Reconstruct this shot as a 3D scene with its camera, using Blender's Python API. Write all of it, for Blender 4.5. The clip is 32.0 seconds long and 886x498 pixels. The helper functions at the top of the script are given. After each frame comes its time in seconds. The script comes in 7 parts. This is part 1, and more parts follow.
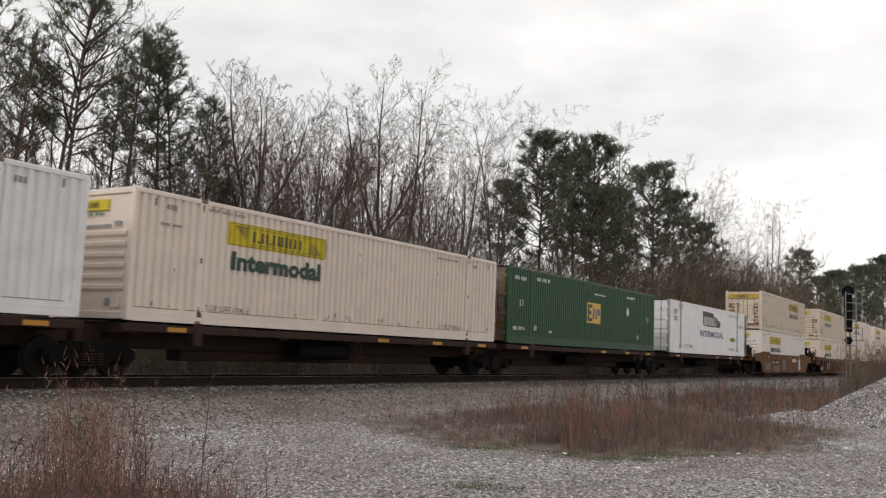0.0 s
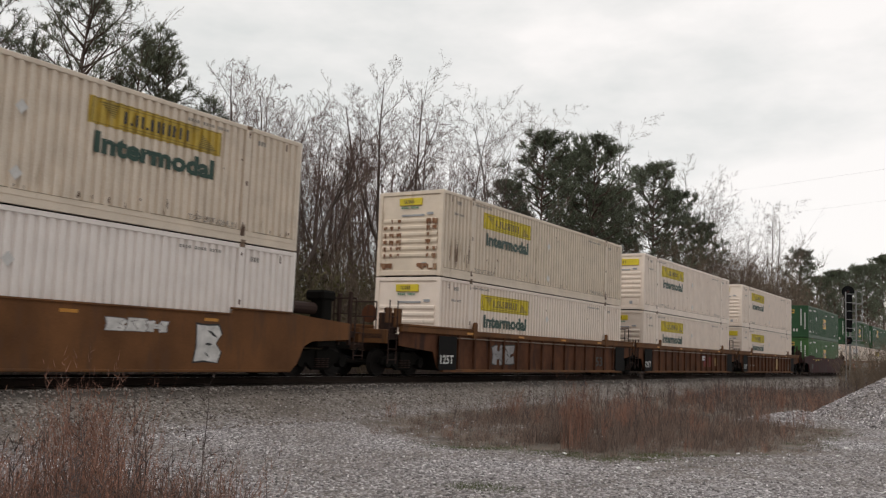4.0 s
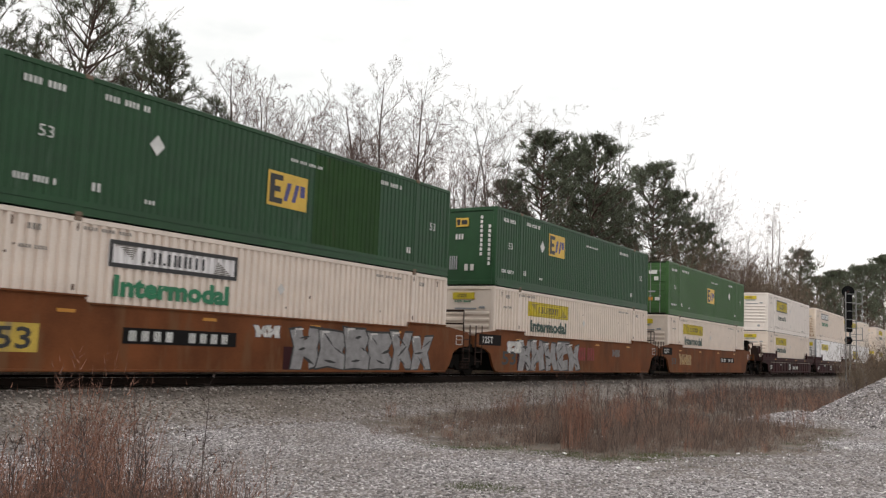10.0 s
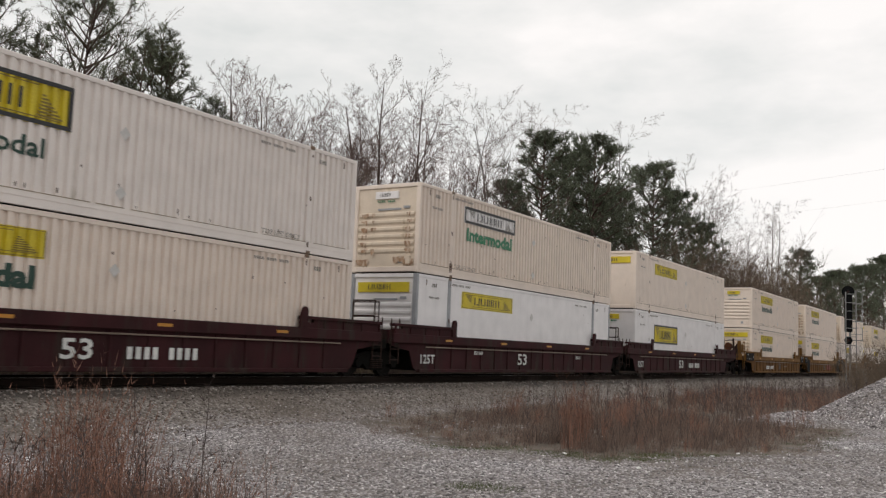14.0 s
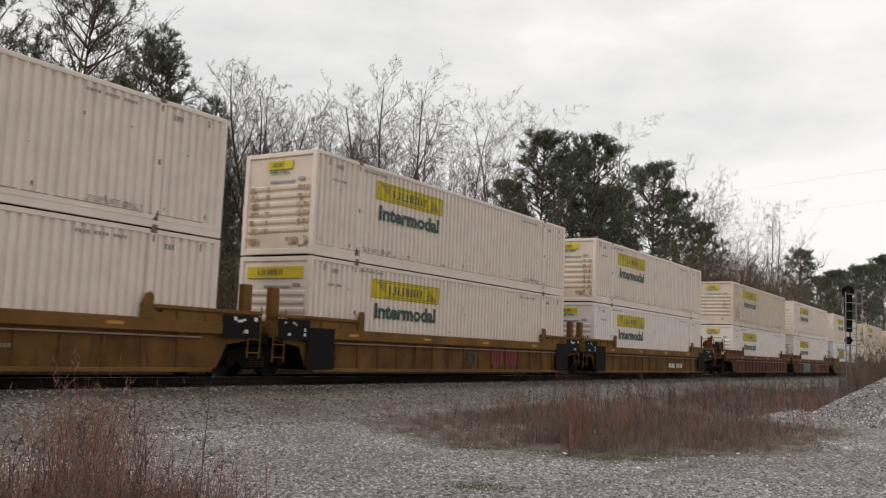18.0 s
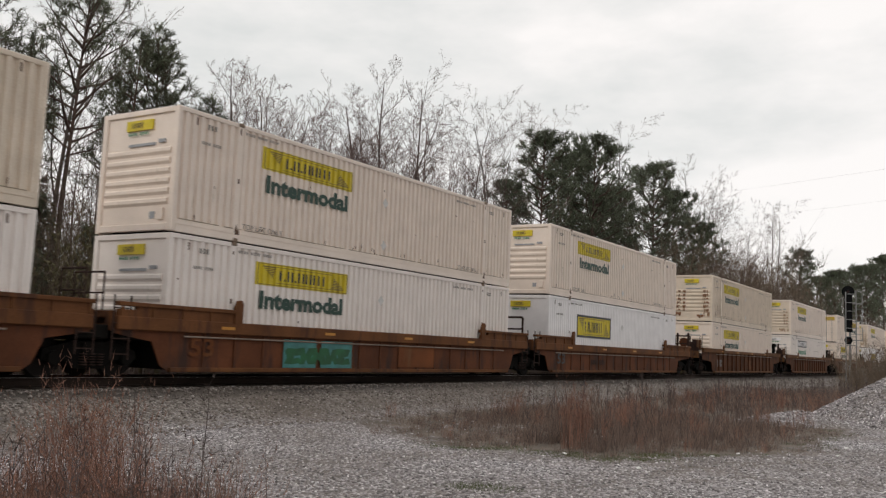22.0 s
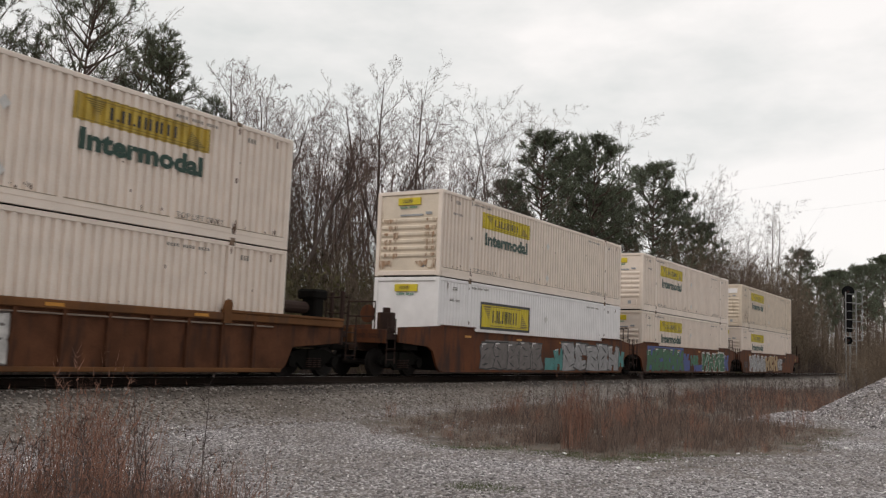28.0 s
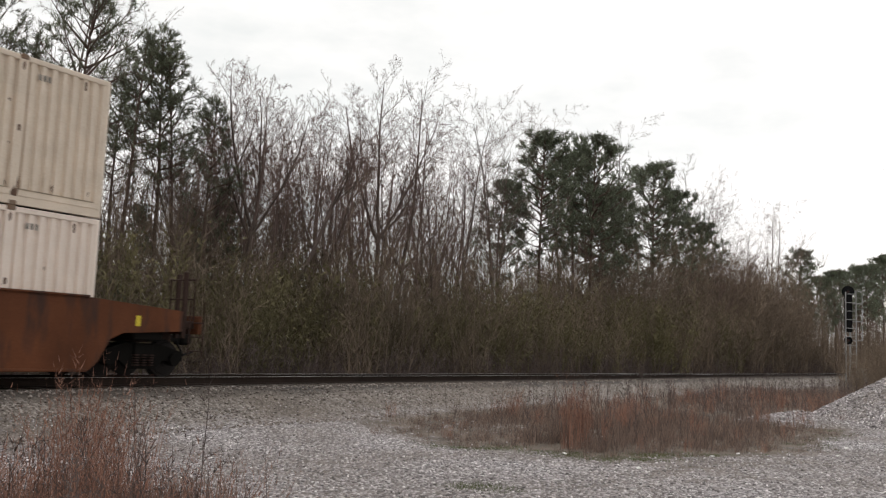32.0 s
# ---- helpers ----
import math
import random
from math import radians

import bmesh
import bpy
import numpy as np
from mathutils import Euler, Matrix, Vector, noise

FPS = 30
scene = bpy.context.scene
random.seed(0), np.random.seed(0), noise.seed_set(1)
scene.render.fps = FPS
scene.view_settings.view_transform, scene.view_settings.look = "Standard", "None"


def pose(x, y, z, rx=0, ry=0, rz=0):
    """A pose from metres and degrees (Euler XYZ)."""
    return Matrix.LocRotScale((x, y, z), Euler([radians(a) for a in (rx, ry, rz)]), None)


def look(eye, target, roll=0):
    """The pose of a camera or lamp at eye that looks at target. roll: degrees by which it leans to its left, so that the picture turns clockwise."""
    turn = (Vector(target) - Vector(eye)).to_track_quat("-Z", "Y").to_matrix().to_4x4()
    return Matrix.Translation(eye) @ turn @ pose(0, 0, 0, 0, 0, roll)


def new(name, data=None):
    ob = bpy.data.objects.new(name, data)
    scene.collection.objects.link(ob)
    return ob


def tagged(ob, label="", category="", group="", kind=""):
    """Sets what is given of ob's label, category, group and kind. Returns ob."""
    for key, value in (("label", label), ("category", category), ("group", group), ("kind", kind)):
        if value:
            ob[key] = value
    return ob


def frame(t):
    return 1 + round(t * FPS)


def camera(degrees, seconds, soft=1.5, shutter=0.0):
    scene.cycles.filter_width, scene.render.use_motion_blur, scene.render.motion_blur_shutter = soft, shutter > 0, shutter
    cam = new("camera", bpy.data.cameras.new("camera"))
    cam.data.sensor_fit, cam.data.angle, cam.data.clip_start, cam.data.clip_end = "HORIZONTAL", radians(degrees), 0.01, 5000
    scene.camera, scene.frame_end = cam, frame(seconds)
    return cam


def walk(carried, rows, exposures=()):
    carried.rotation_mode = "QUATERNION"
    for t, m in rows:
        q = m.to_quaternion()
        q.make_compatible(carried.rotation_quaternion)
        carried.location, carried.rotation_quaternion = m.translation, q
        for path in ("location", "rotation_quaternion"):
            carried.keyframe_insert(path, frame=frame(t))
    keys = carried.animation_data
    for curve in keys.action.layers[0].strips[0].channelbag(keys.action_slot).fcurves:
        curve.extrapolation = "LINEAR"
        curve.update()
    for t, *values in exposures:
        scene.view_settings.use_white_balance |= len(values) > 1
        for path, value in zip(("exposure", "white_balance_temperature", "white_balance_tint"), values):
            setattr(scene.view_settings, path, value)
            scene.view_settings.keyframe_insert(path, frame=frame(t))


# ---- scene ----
cam = camera(51.65, 32.0, soft=1.25, shutter=0.12)
EYE = Vector((0.0, 0.0, 0.873))
YAW, TILT = radians(32.231), radians(6.287)
AIM = EYE + 10 * Vector((math.cos(TILT) * math.cos(YAW), math.cos(TILT) * math.sin(YAW), math.sin(TILT)))
walk(cam, [(0.0, look(EYE, AIM, 2.2875)), (32.0, look(EYE, AIM, 2.2875))],
     exposures=[(0.0, 0.0, 6740, 11), (1.0, 0.16, 6740, 11), (2.0, 0.2, 6740, 11), (3.5, -0.1, 6740, 11), (6.0, -0.08, 6740, 11), (8.0, 0.24, 6740, 11), (8.5, 0.34, 6740, 11), (9.0, 0.44, 6740, 11), (9.5, 0.36, 6740, 11), (10.0, 0.25, 6740, 11), (12.0, 0.14, 6740, 11), (13.0, 0.04, 6740, 11),
                (14.0, -0.08, 6740, 11), (17.0, -0.1, 6740, 11), (19.0, -0.11, 6740, 11), (24.0, -0.1, 6740, 11), (28.0, -0.1, 6740, 11), (30.0, -0.12, 6740, 11), (31.0, -0.12, 6740, 11), (32.0, 0.18, 6740, 11)])

# ---- light: overcast late-winter sky ----
SKY = 1.0
world = bpy.data.worlds.new("overcast_sky")
scene.world = world
world.use_nodes = True
wn = world.node_tree
wn.nodes.clear()


def wnode(kind, **props):
    n = wn.nodes.new(kind)
    for k, v in props.items():
        n.inputs[k].default_value = v
    return n


w_out = wnode("ShaderNodeOutputWorld")
w_bg = wnode("ShaderNodeBackground", Strength=SKY)
w_sky = wnode("ShaderNodeTexSky")
w_sky.sky_type = "NISHITA"
w_sky.sun_disc = False
w_sky.sun_elevation, w_sky.sun_rotation = radians(37), radians(280)
w_dim = wnode("ShaderNodeMix")
w_dim.data_type = "RGBA"
w_dim.blend_type = "MULTIPLY"
w_dim.inputs[0].default_value = 1.0
w_dim.inputs[7].default_value = (0.1, 0.1, 0.1, 1)
w_tc = wnode("ShaderNodeTexCoord")
w_map = wnode("ShaderNodeMapping")
w_map.inputs["Scale"].default_value = (1.0, 1.0, 2.6)
w_map.inputs["Location"].default_value = (0.35, 0.2, 0.0)
w_noise = wnode("ShaderNodeTexNoise", Scale=2.6, Detail=6.0, Roughness=0.55)
w_ramp = wnode("ShaderNodeValToRGB")
w_ramp.color_ramp.elements[0].position, w_ramp.color_ramp.elements[1].position = 0.33, 0.60
w_ramp.color_ramp.elements[0].color = (0.74, 0.785, 0.79, 1)
w_ramp.color_ramp.elements[1].color = (1.09, 1.08, 1.08, 1)
w_mix = wnode("ShaderNodeMix")
w_mix.data_type = "RGBA"
w_mix.inputs[0].default_value = 0.93
wn.links.new(w_tc.outputs["Generated"], w_map.inputs["Vector"])
wn.links.new(w_map.outputs["Vector"], w_noise.inputs["Vector"])
wn.links.new(w_noise.outputs["Fac"], w_ramp.inputs["Fac"])
wn.links.new(w_sky.outputs["Color"], w_dim.inputs[6])
wn.links.new(w_dim.outputs[2], w_mix.inputs[6])
wn.links.new(w_ramp.outputs["Color"], w_mix.inputs[7])
# the veiled sun stands behind the woods, so the cloud is brighter on that side and duller behind the yard
w_dot = wnode("ShaderNodeVectorMath")
w_dot.operation = "DOT_PRODUCT"
w_dot.inputs[1].default_value = (0.45, 0.80, 0.15)
w_grad = wnode("ShaderNodeMapRange")
w_grad.inputs["From Min"].default_value, w_grad.inputs["From Max"].default_value = -0.9, 0.45
w_grad.inputs["To Min"].default_value, w_grad.inputs["To Max"].default_value = 0.72, 1.0
w_grad.interpolation_type = "SMOOTHSTEP"
w_mul = wnode("ShaderNodeMix")
w_mul.data_type, w_mul.blend_type = "RGBA", "MULTIPLY"
w_mul.inputs[0].default_value = 1.0
wn.links.new(w_tc.outputs["Generated"], w_dot.inputs[0])
wn.links.new(w_dot.outputs["Value"], w_grad.inputs["Value"])
wn.links.new(w_mix.outputs[2], w_mul.inputs[6])
wn.links.new(w_grad.outputs["Result"], w_mul.inputs[7])
wn.links.new(w_mul.outputs[2], w_bg.inputs["Color"])
wn.links.new(w_bg.outputs["Background"], w_out.inputs["Surface"])

sun = new("sun", bpy.data.lights.new("sun", "SUN"))
sun.data.energy, sun.data.angle, sun.data.color = 0.8, radians(20), (1.0, 0.96, 0.9)
sun.matrix_world = look((0, 0, 0), (9.0, -1.5, -7.0))


# ---- materials ----
def links(m, a, b):
    m.node_tree.links.new(a, b)


def material(name, color, rough=0.6, island=0.0, metal=0.0, vary=0.18, scale=1.5, fine=30.0, bump=0.15, stain=None, stain_at=0.62,
             stain_scale=(1.2, 1.2, 0.25), spec=0.4):
    """Paint or raw surface with broad and fine variation, an optional stain colour and a little relief."""
    m = bpy.data.materials.new(name)
    m.use_nodes = True
    nt = m.node_tree
    b = nt.nodes["Principled BSDF"]
    b.inputs["Metallic"].default_value = metal
    b.inputs["Specular IOR Level"].default_value = spec
    tc = nt.nodes.new("ShaderNodeTexCoord")
    broad = nt.nodes.new("ShaderNodeTexNoise")
    broad.inputs["Scale"].default_value, broad.inputs["Detail"].default_value = scale, 4
    grain = nt.nodes.new("ShaderNodeTexNoise")
    grain.inputs["Scale"].default_value, grain.inputs["Detail"].default_value = fine, 3
    links(m, tc.outputs["Object"], broad.inputs["Vector"])
    links(m, tc.outputs["Object"], grain.inputs["Vector"])
    ramp = nt.nodes.new("ShaderNodeValToRGB")
    ramp.color_ramp.elements[0].position, ramp.color_ramp.elements[1].position = 0.3, 0.7
    ramp.color_ramp.elements[0].color = (*[c * (1 - vary) for c in color], 1)
    ramp.color_ramp.elements[1].color = (*[min(1, c * (1 + vary * 0.6)) for c in color], 1)
    links(m, broad.outputs["Fac"], ramp.inputs["Fac"])
    mul = nt.nodes.new("ShaderNodeMix")
    mul.data_type, mul.blend_type = "RGBA", "OVERLAY"
    mul.inputs[0].default_value = 0.35
    links(m, ramp.outputs["Color"], mul.inputs[6])
    links(m, grain.outputs["Color"], mul.inputs[7])
    desat = nt.nodes.new("ShaderNodeRGBToBW")
    links(m, grain.outputs["Color"], desat.inputs[0])
    links(m, desat.outputs[0], mul.inputs[7])
    last = mul.outputs[2]
    if stain:
        mp = nt.nodes.new("ShaderNodeMapping")
        mp.inputs["Scale"].default_value = stain_scale
        links(m, tc.outputs["Object"], mp.inputs["Vector"])
        sn = nt.nodes.new("ShaderNodeTexNoise")
        sn.inputs["Scale"].default_value, sn.inputs["Detail"].default_value, sn.inputs["Roughness"].default_value = 2.2, 6, 0.6
        links(m, mp.outputs["Vector"], sn.inputs["Vector"])
        sr = nt.nodes.new("ShaderNodeValToRGB")
        sr.color_ramp.elements[0].position, sr.color_ramp.elements[1].position = stain_at, stain_at + 0.14
        links(m, sn.outputs["Fac"], sr.inputs["Fac"])
        sm = nt.nodes.new("ShaderNodeMix")
        sm.data_type = "RGBA"
        links(m, sr.outputs["Color"], sm.inputs[0])
        links(m, last, sm.inputs[6])
        sm.inputs[7].default_value = (*stain, 1)
        last = sm.outputs[2]
    if island:
        geo = nt.nodes.new("ShaderNodeNewGeometry")
        ir = nt.nodes.new("ShaderNodeMapRange")
        ir.inputs["To Min"].default_value, ir.inputs["To Max"].default_value = 1 - island, 1 + island
        links(m, geo.outputs["Random Per Island"], ir.inputs["Value"])
        im = nt.nodes.new("ShaderNodeMix")
        im.data_type, im.blend_type = "RGBA", "MULTIPLY"
        im.inputs[0].default_value = 1.0
        links(m, last, im.inputs[6])
        links(m, ir.outputs["Result"], im.inputs[7])
        last = im.outputs[2]
    links(m, last, b.inputs["Base Color"])
    rr = nt.nodes.new("ShaderNodeMapRange")
    rr.inputs["To Min"].default_value, rr.inputs["To Max"].default_value = rough - 0.1, min(1, rough + 0.12)
    links(m, broad.outputs["Fac"], rr.inputs["Value"])
    links(m, rr.outputs["Result"], b.inputs["Roughness"])
    if bump:
        bp = nt.nodes.new("ShaderNodeBump")
        bp.inputs["Strength"].default_value, bp.inputs["Distance"].default_value = bump, 0.01
        links(m, grain.outputs["Fac"], bp.inputs["Height"])
        links(m, bp.outputs["Normal"], b.inputs["Normal"])
    return m


RUST = (0.16, 0.075, 0.035)
GRIME = (0.36, 0.31, 0.23)
M = {
    "cream": material("cream_paint", (0.81, 0.7, 0.615), 0.5, vary=0.07, stain=GRIME, stain_at=0.66, bump=0.05),
    "dirty": material("dirty_cream_paint", (0.7, 0.595, 0.485), 0.55, vary=0.10, stain=(0.34, 0.24, 0.14), stain_at=0.61, bump=0.05),
    "white": material("white_paint", (0.84, 0.77, 0.725), 0.45, vary=0.06, stain=(0.5, 0.46, 0.4), stain_at=0.64, bump=0.05),
    "bright": material("bright_white_paint", (0.84, 0.815, 0.82), 0.4, vary=0.08, stain=(0.55, 0.54, 0.52), stain_at=0.66, bump=0.03),
    "dark_green": material("dark_green_paint", (0.017, 0.068, 0.026), 0.5, spec=0.35, stain=(0.05, 0.10, 0.06), stain_at=0.62, bump=0.05),
    "light_green": material("faded_green_paint", (0.043, 0.116, 0.033), 0.5, spec=0.35, stain=(0.03, 0.06, 0.035), stain_at=0.64, bump=0.05),
    "pale_green": material("repainted_green", (0.028, 0.072, 0.022), 0.7, spec=0.2, stain=(0.05, 0.06, 0.03), stain_at=0.58, bump=0.05),
    "yellow": material("sign_yellow", (0.66, 0.52, 0.03), 0.5, vary=0.14, stain=(0.5, 0.36, 0.06), stain_at=0.6, bump=0.0),
    "worn_yellow": material("worn_sign_yellow", (0.52, 0.36, 0.06), 0.6, vary=0.2, stain=(0.3, 0.22, 0.1), stain_at=0.55, bump=0.0),
    "ochre": material("sign_ochre", (0.70, 0.45, 0.07), 0.5, vary=0.1, bump=0.0),
    "ink": material("black_lettering", (0.03, 0.03, 0.032), 0.5, vary=0.2, bump=0.0),
    "sign_line": material("sign_line_brown", (0.22, 0.16, 0.03), 0.5, vary=0.2, bump=0.0),
    "green_ink": material("green_lettering", (0.018, 0.054, 0.04), 0.5, vary=0.15, bump=0.0),
    "bright_green_ink": material("bright_green_lettering", (0.02, 0.19, 0.09), 0.5, vary=0.15, bump=0.0),
    "leaf_green": material("leaf_green_paint", (0.2, 0.36, 0.03), 0.5, vary=0.3, scale=4, bump=0.0),
    "grey_ink": material("grey_lettering", (0.22, 0.20, 0.18), 0.5, bump=0.0),
    "blue_ink": material("blue_lettering", (0.07, 0.07, 0.22), 0.5, bump=0.0),
    "white_ink": material("white_lettering", (0.72, 0.72, 0.70), 0.5, vary=0.25, bump=0.0),
    "post_grey": material("grey_post_paint", (0.34, 0.35, 0.37), 0.5),
    "gap": material("container_underside", (0.05, 0.04, 0.035), 0.8, stain=RUST),
    "casting": material("worn_casting", (0.20, 0.14, 0.10), 0.7, stain=RUST, stain_at=0.5),
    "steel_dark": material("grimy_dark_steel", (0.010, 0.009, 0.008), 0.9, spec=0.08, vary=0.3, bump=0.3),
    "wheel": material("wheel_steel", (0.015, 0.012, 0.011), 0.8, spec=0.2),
    "rail_head": material("polished_rail", (0.8, 0.79, 0.78), 0.42, metal=1.0, bump=0.02),
    "rail": material("rusty_rail", (0.03, 0.021, 0.017), 0.9, spec=0.12, vary=0.3),
    "tie": material("creosoted_tie", (0.07, 0.055, 0.045), 0.9, vary=0.3, bump=0.5),
    "orange_car": material("orange_brown_car_paint", (0.17, 0.058, 0.022), 0.75, spec=0.15, vary=0.34, scale=0.9, stain=RUST, stain_at=0.52),
    "brown_car": material("brown_yellow_car_paint", (0.158, 0.07, 0.029), 0.75, spec=0.15, vary=0.34, scale=0.9, stain=(0.11, 0.055, 0.03), stain_at=0.5),
    "mustard_car": material("mustard_car_paint", (0.19, 0.094, 0.027), 0.75, spec=0.15, vary=0.34, scale=0.9, stain=(0.13, 0.07, 0.03), stain_at=0.55),
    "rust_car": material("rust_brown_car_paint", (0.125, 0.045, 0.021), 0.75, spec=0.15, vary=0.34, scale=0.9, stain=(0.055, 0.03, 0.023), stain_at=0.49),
    "maroon_car": material("maroon_car_paint", (0.044, 0.0125, 0.0145), 0.75, spec=0.15, vary=0.34, scale=0.9, stain=(0.04, 0.026, 0.022), stain_at=0.5),
    "orange_rust_car": material("orange_rust_car_paint", (0.152, 0.062, 0.025), 0.75, spec=0.15, vary=0.34, scale=0.9, stain=(0.075, 0.034, 0.02), stain_at=0.5),
    # web paints: chord paints with grime, darkened too for shade below the chord
    "brown_web": material("grimy_shaded_brown_web", (0.112, 0.047, 0.025), 0.8, spec=0.12, vary=0.4, scale=1.3, stain=(0.05, 0.027, 0.02), stain_at=0.5),
    "mustard_web": material("grimy_shaded_mustard_web", (0.15, 0.072, 0.023), 0.8, spec=0.12, vary=0.4, scale=1.3, stain=(0.07, 0.035, 0.022), stain_at=0.52),
    "pipe": material("worn_pipe", (0.26, 0.2, 0.16), 0.5, vary=0.3, scale=4),
    "red_ink": material("worn_red_lettering", (0.24, 0.022, 0.028), 0.6, vary=0.3, scale=5, bump=0.0),
    "rust_red": material("running_rust", (0.2, 0.092, 0.046), 0.85, vary=0.45, scale=3.5, bump=0.1, stain=(0.33, 0.21, 0.13), stain_at=0.5, stain_scale=(3, 3, 1)),
    "rust_pale": material("thin_running_rust", (0.36, 0.22, 0.135), 0.8, vary=0.4, scale=4, bump=0.05, stain=(0.58, 0.47, 0.37), stain_at=0.46, stain_scale=(5, 5, 1.5)),
    "rust_mark": material("rust_marks", (0.13, 0.075, 0.05), 0.8, vary=0.5, scale=6, bump=0.0),
    "shadow_dirt_line": material("shadow_dirt_lines", (0.33, 0.27, 0.2), 0.8, vary=0.4, scale=3, bump=0.0),
    "spine_car": material("dark_brown_car_paint", (0.042, 0.024, 0.019), 0.8, spec=0.2, stain=(0.09, 0.045, 0.025), stain_at=0.6),
    "black_panel": material("black_panel_paint", (0.013, 0.012, 0.012), 0.8, spec=0.1),
    "reflector": material("orange_reflector", (0.55, 0.24, 0.03), 0.4, bump=0.0),
    "placard": material("grey_placard", (0.62, 0.6, 0.58), 0.5, bump=0.0),
    "graf_silver": material("silver_spray_paint", (0.27, 0.26, 0.265), 0.5, vary=0.3, scale=4, bump=0.0),
    "graf_grey": material("dull_grey_spray_paint", (0.15, 0.13, 0.125), 0.6, vary=0.3, scale=4, bump=0.0),
    "graf_white": material("white_spray_paint", (0.6, 0.58, 0.56), 0.5, vary=0.3, scale=4, bump=0.0),
    "graf_green": material("green_spray_paint", (0.012, 0.105, 0.038), 0.5, vary=0.4, scale=3, bump=0.0),
    "graf_blue": material("blue_spray_paint", (0.03, 0.06, 0.24), 0.5, vary=0.3, scale=3, bump=0.0),
    "graf_teal": material("teal_spray_paint", (0.05, 0.21, 0.2), 0.5, vary=0.3, scale=3, bump=0.0),
    "graf_black": material("black_spray_paint", (0.02, 0.02, 0.02), 0.5, vary=0.3, scale=3, bump=0.0),
    "graf_tan": material("tan_spray_paint", (0.36, 0.22, 0.08), 0.5, vary=0.4, scale=3, bump=0.0),
    "bark_pine": material("pine_bark", (0.095, 0.064, 0.052), 0.95, vary=0.3, scale=3, bump=0.6),
    "bark_grey": material("grey_bark", (0.1, 0.076, 0.067), 0.95, vary=0.3, scale=3, bump=0.5),
    "bark_pale": material("pale_bark", (0.12, 0.1, 0.088), 0.95, vary=0.25, scale=3, bump=0.4),
    "twig": material("bare_twigs", (0.155, 0.107, 0.095), 0.95, vary=0.3, scale=0.4, bump=0.0),
    "twig_pale": material("pale_bare_twigs", (0.165, 0.12, 0.11), 0.95, vary=0.25, scale=0.4, bump=0.0),
    "needle": material("pine_needles", (0.118, 0.13, 0.082), 0.7, island=0.5, vary=0.45, scale=0.8, bump=0.0),
    "needle_dark": material("dark_pine_needles", (0.112, 0.13, 0.085), 0.7, island=0.5, vary=0.4, scale=0.8, bump=0.0),
    "brush": material("brown_brush", (0.155, 0.117, 0.086), 0.95, island=0.2, vary=0.4, scale=0.15, bump=0.0),
    "brush_green": material("budding_brush", (0.118, 0.103, 0.052), 0.95, island=0.2, vary=0.4, scale=0.2, bump=0.0),
    "grass_red": material("dry_red_grass", (0.24, 0.125, 0.09), 0.9, island=0.6, vary=0.3, scale=1.0, bump=0.0),
    "grass_tan": material("dry_tan_grass", (0.175, 0.124, 0.102), 0.9, island=0.65, vary=0.3, scale=1.0, bump=0.0),
    "weed_dark": material("dead_weeds_and_shade_brush", (0.1, 0.076, 0.07), 0.95, vary=0.3, scale=1.0, bump=0.0),
    "grass_green": material("new_green_grass", (0.075, 0.095, 0.03), 0.8, vary=0.3, scale=1.0, bump=0.0),
    "signal_black": material("signal_black", (0.01, 0.01, 0.011), 0.85, spec=0.08, bump=0.0),
    "galvanised": material("galvanised_steel", (0.25, 0.25, 0.25), 0.6, metal=0.2, bump=0.1),
    "lens": material("signal_lens", (0.05, 0.02, 0.02), 0.2, bump=0.0),
    "wood_pole": material("weathered_pole", (0.16, 0.13, 0.11), 0.9),
    "cable": material("power_cable", (0.5, 0.5, 0.51), 0.6, bump=0.0),
    "litter": material("white_litter", (0.7, 0.7, 0.68), 0.6, bump=0.0),
}


def stone_material(name, light, dark, fleck, scale):
    m = bpy.data.materials.new(name)
    m.use_nodes = True
    nt = m.node_tree
    b = nt.nodes["Principled BSDF"]
    b.inputs["Roughness"].default_value = 0.9
    geo = nt.nodes.new("ShaderNodeNewGeometry")
    ramp = nt.nodes.new("ShaderNodeValToRGB")
    e = ramp.color_ramp.elements
    e[0].position, e[0].color = 0.0, (*dark, 1)
    e[1].position, e[1].color = 0.93, (*light, 1)
    x = e.new(1.0)
    x.color = (*fleck, 1)
    tc = nt.nodes.new("ShaderNodeTexCoord")
    n = nt.nodes.new("ShaderNodeTexNoise")
    n.inputs["Scale"].default_value = scale
    links(m, tc.outputs["Object"], n.inputs["Vector"])
    links(m, geo.outputs["Random Per Island"], ramp.inputs["Fac"])
    mx = nt.nodes.new("ShaderNodeMix")
    mx.data_type, mx.blend_type = "RGBA", "OVERLAY"
    mx.inputs[0].default_value = 0.5
    links(m, ramp.outputs["Color"], mx.inputs[6])
    links(m, n.outputs["Fac"], mx.inputs[7])
    links(m, mx.outputs[2], b.inputs["Base Color"])
    return m


M["stone"] = stone_material("crushed_limestone", (0.53, 0.495, 0.505), (0.095, 0.085, 0.085), (0.84, 0.81, 0.82), 40)
M["ballast_stone"] = stone_material("ballast_stone", (0.30, 0.26, 0.235), (0.085, 0.068, 0.058), (0.5, 0.46, 0.43), 40)


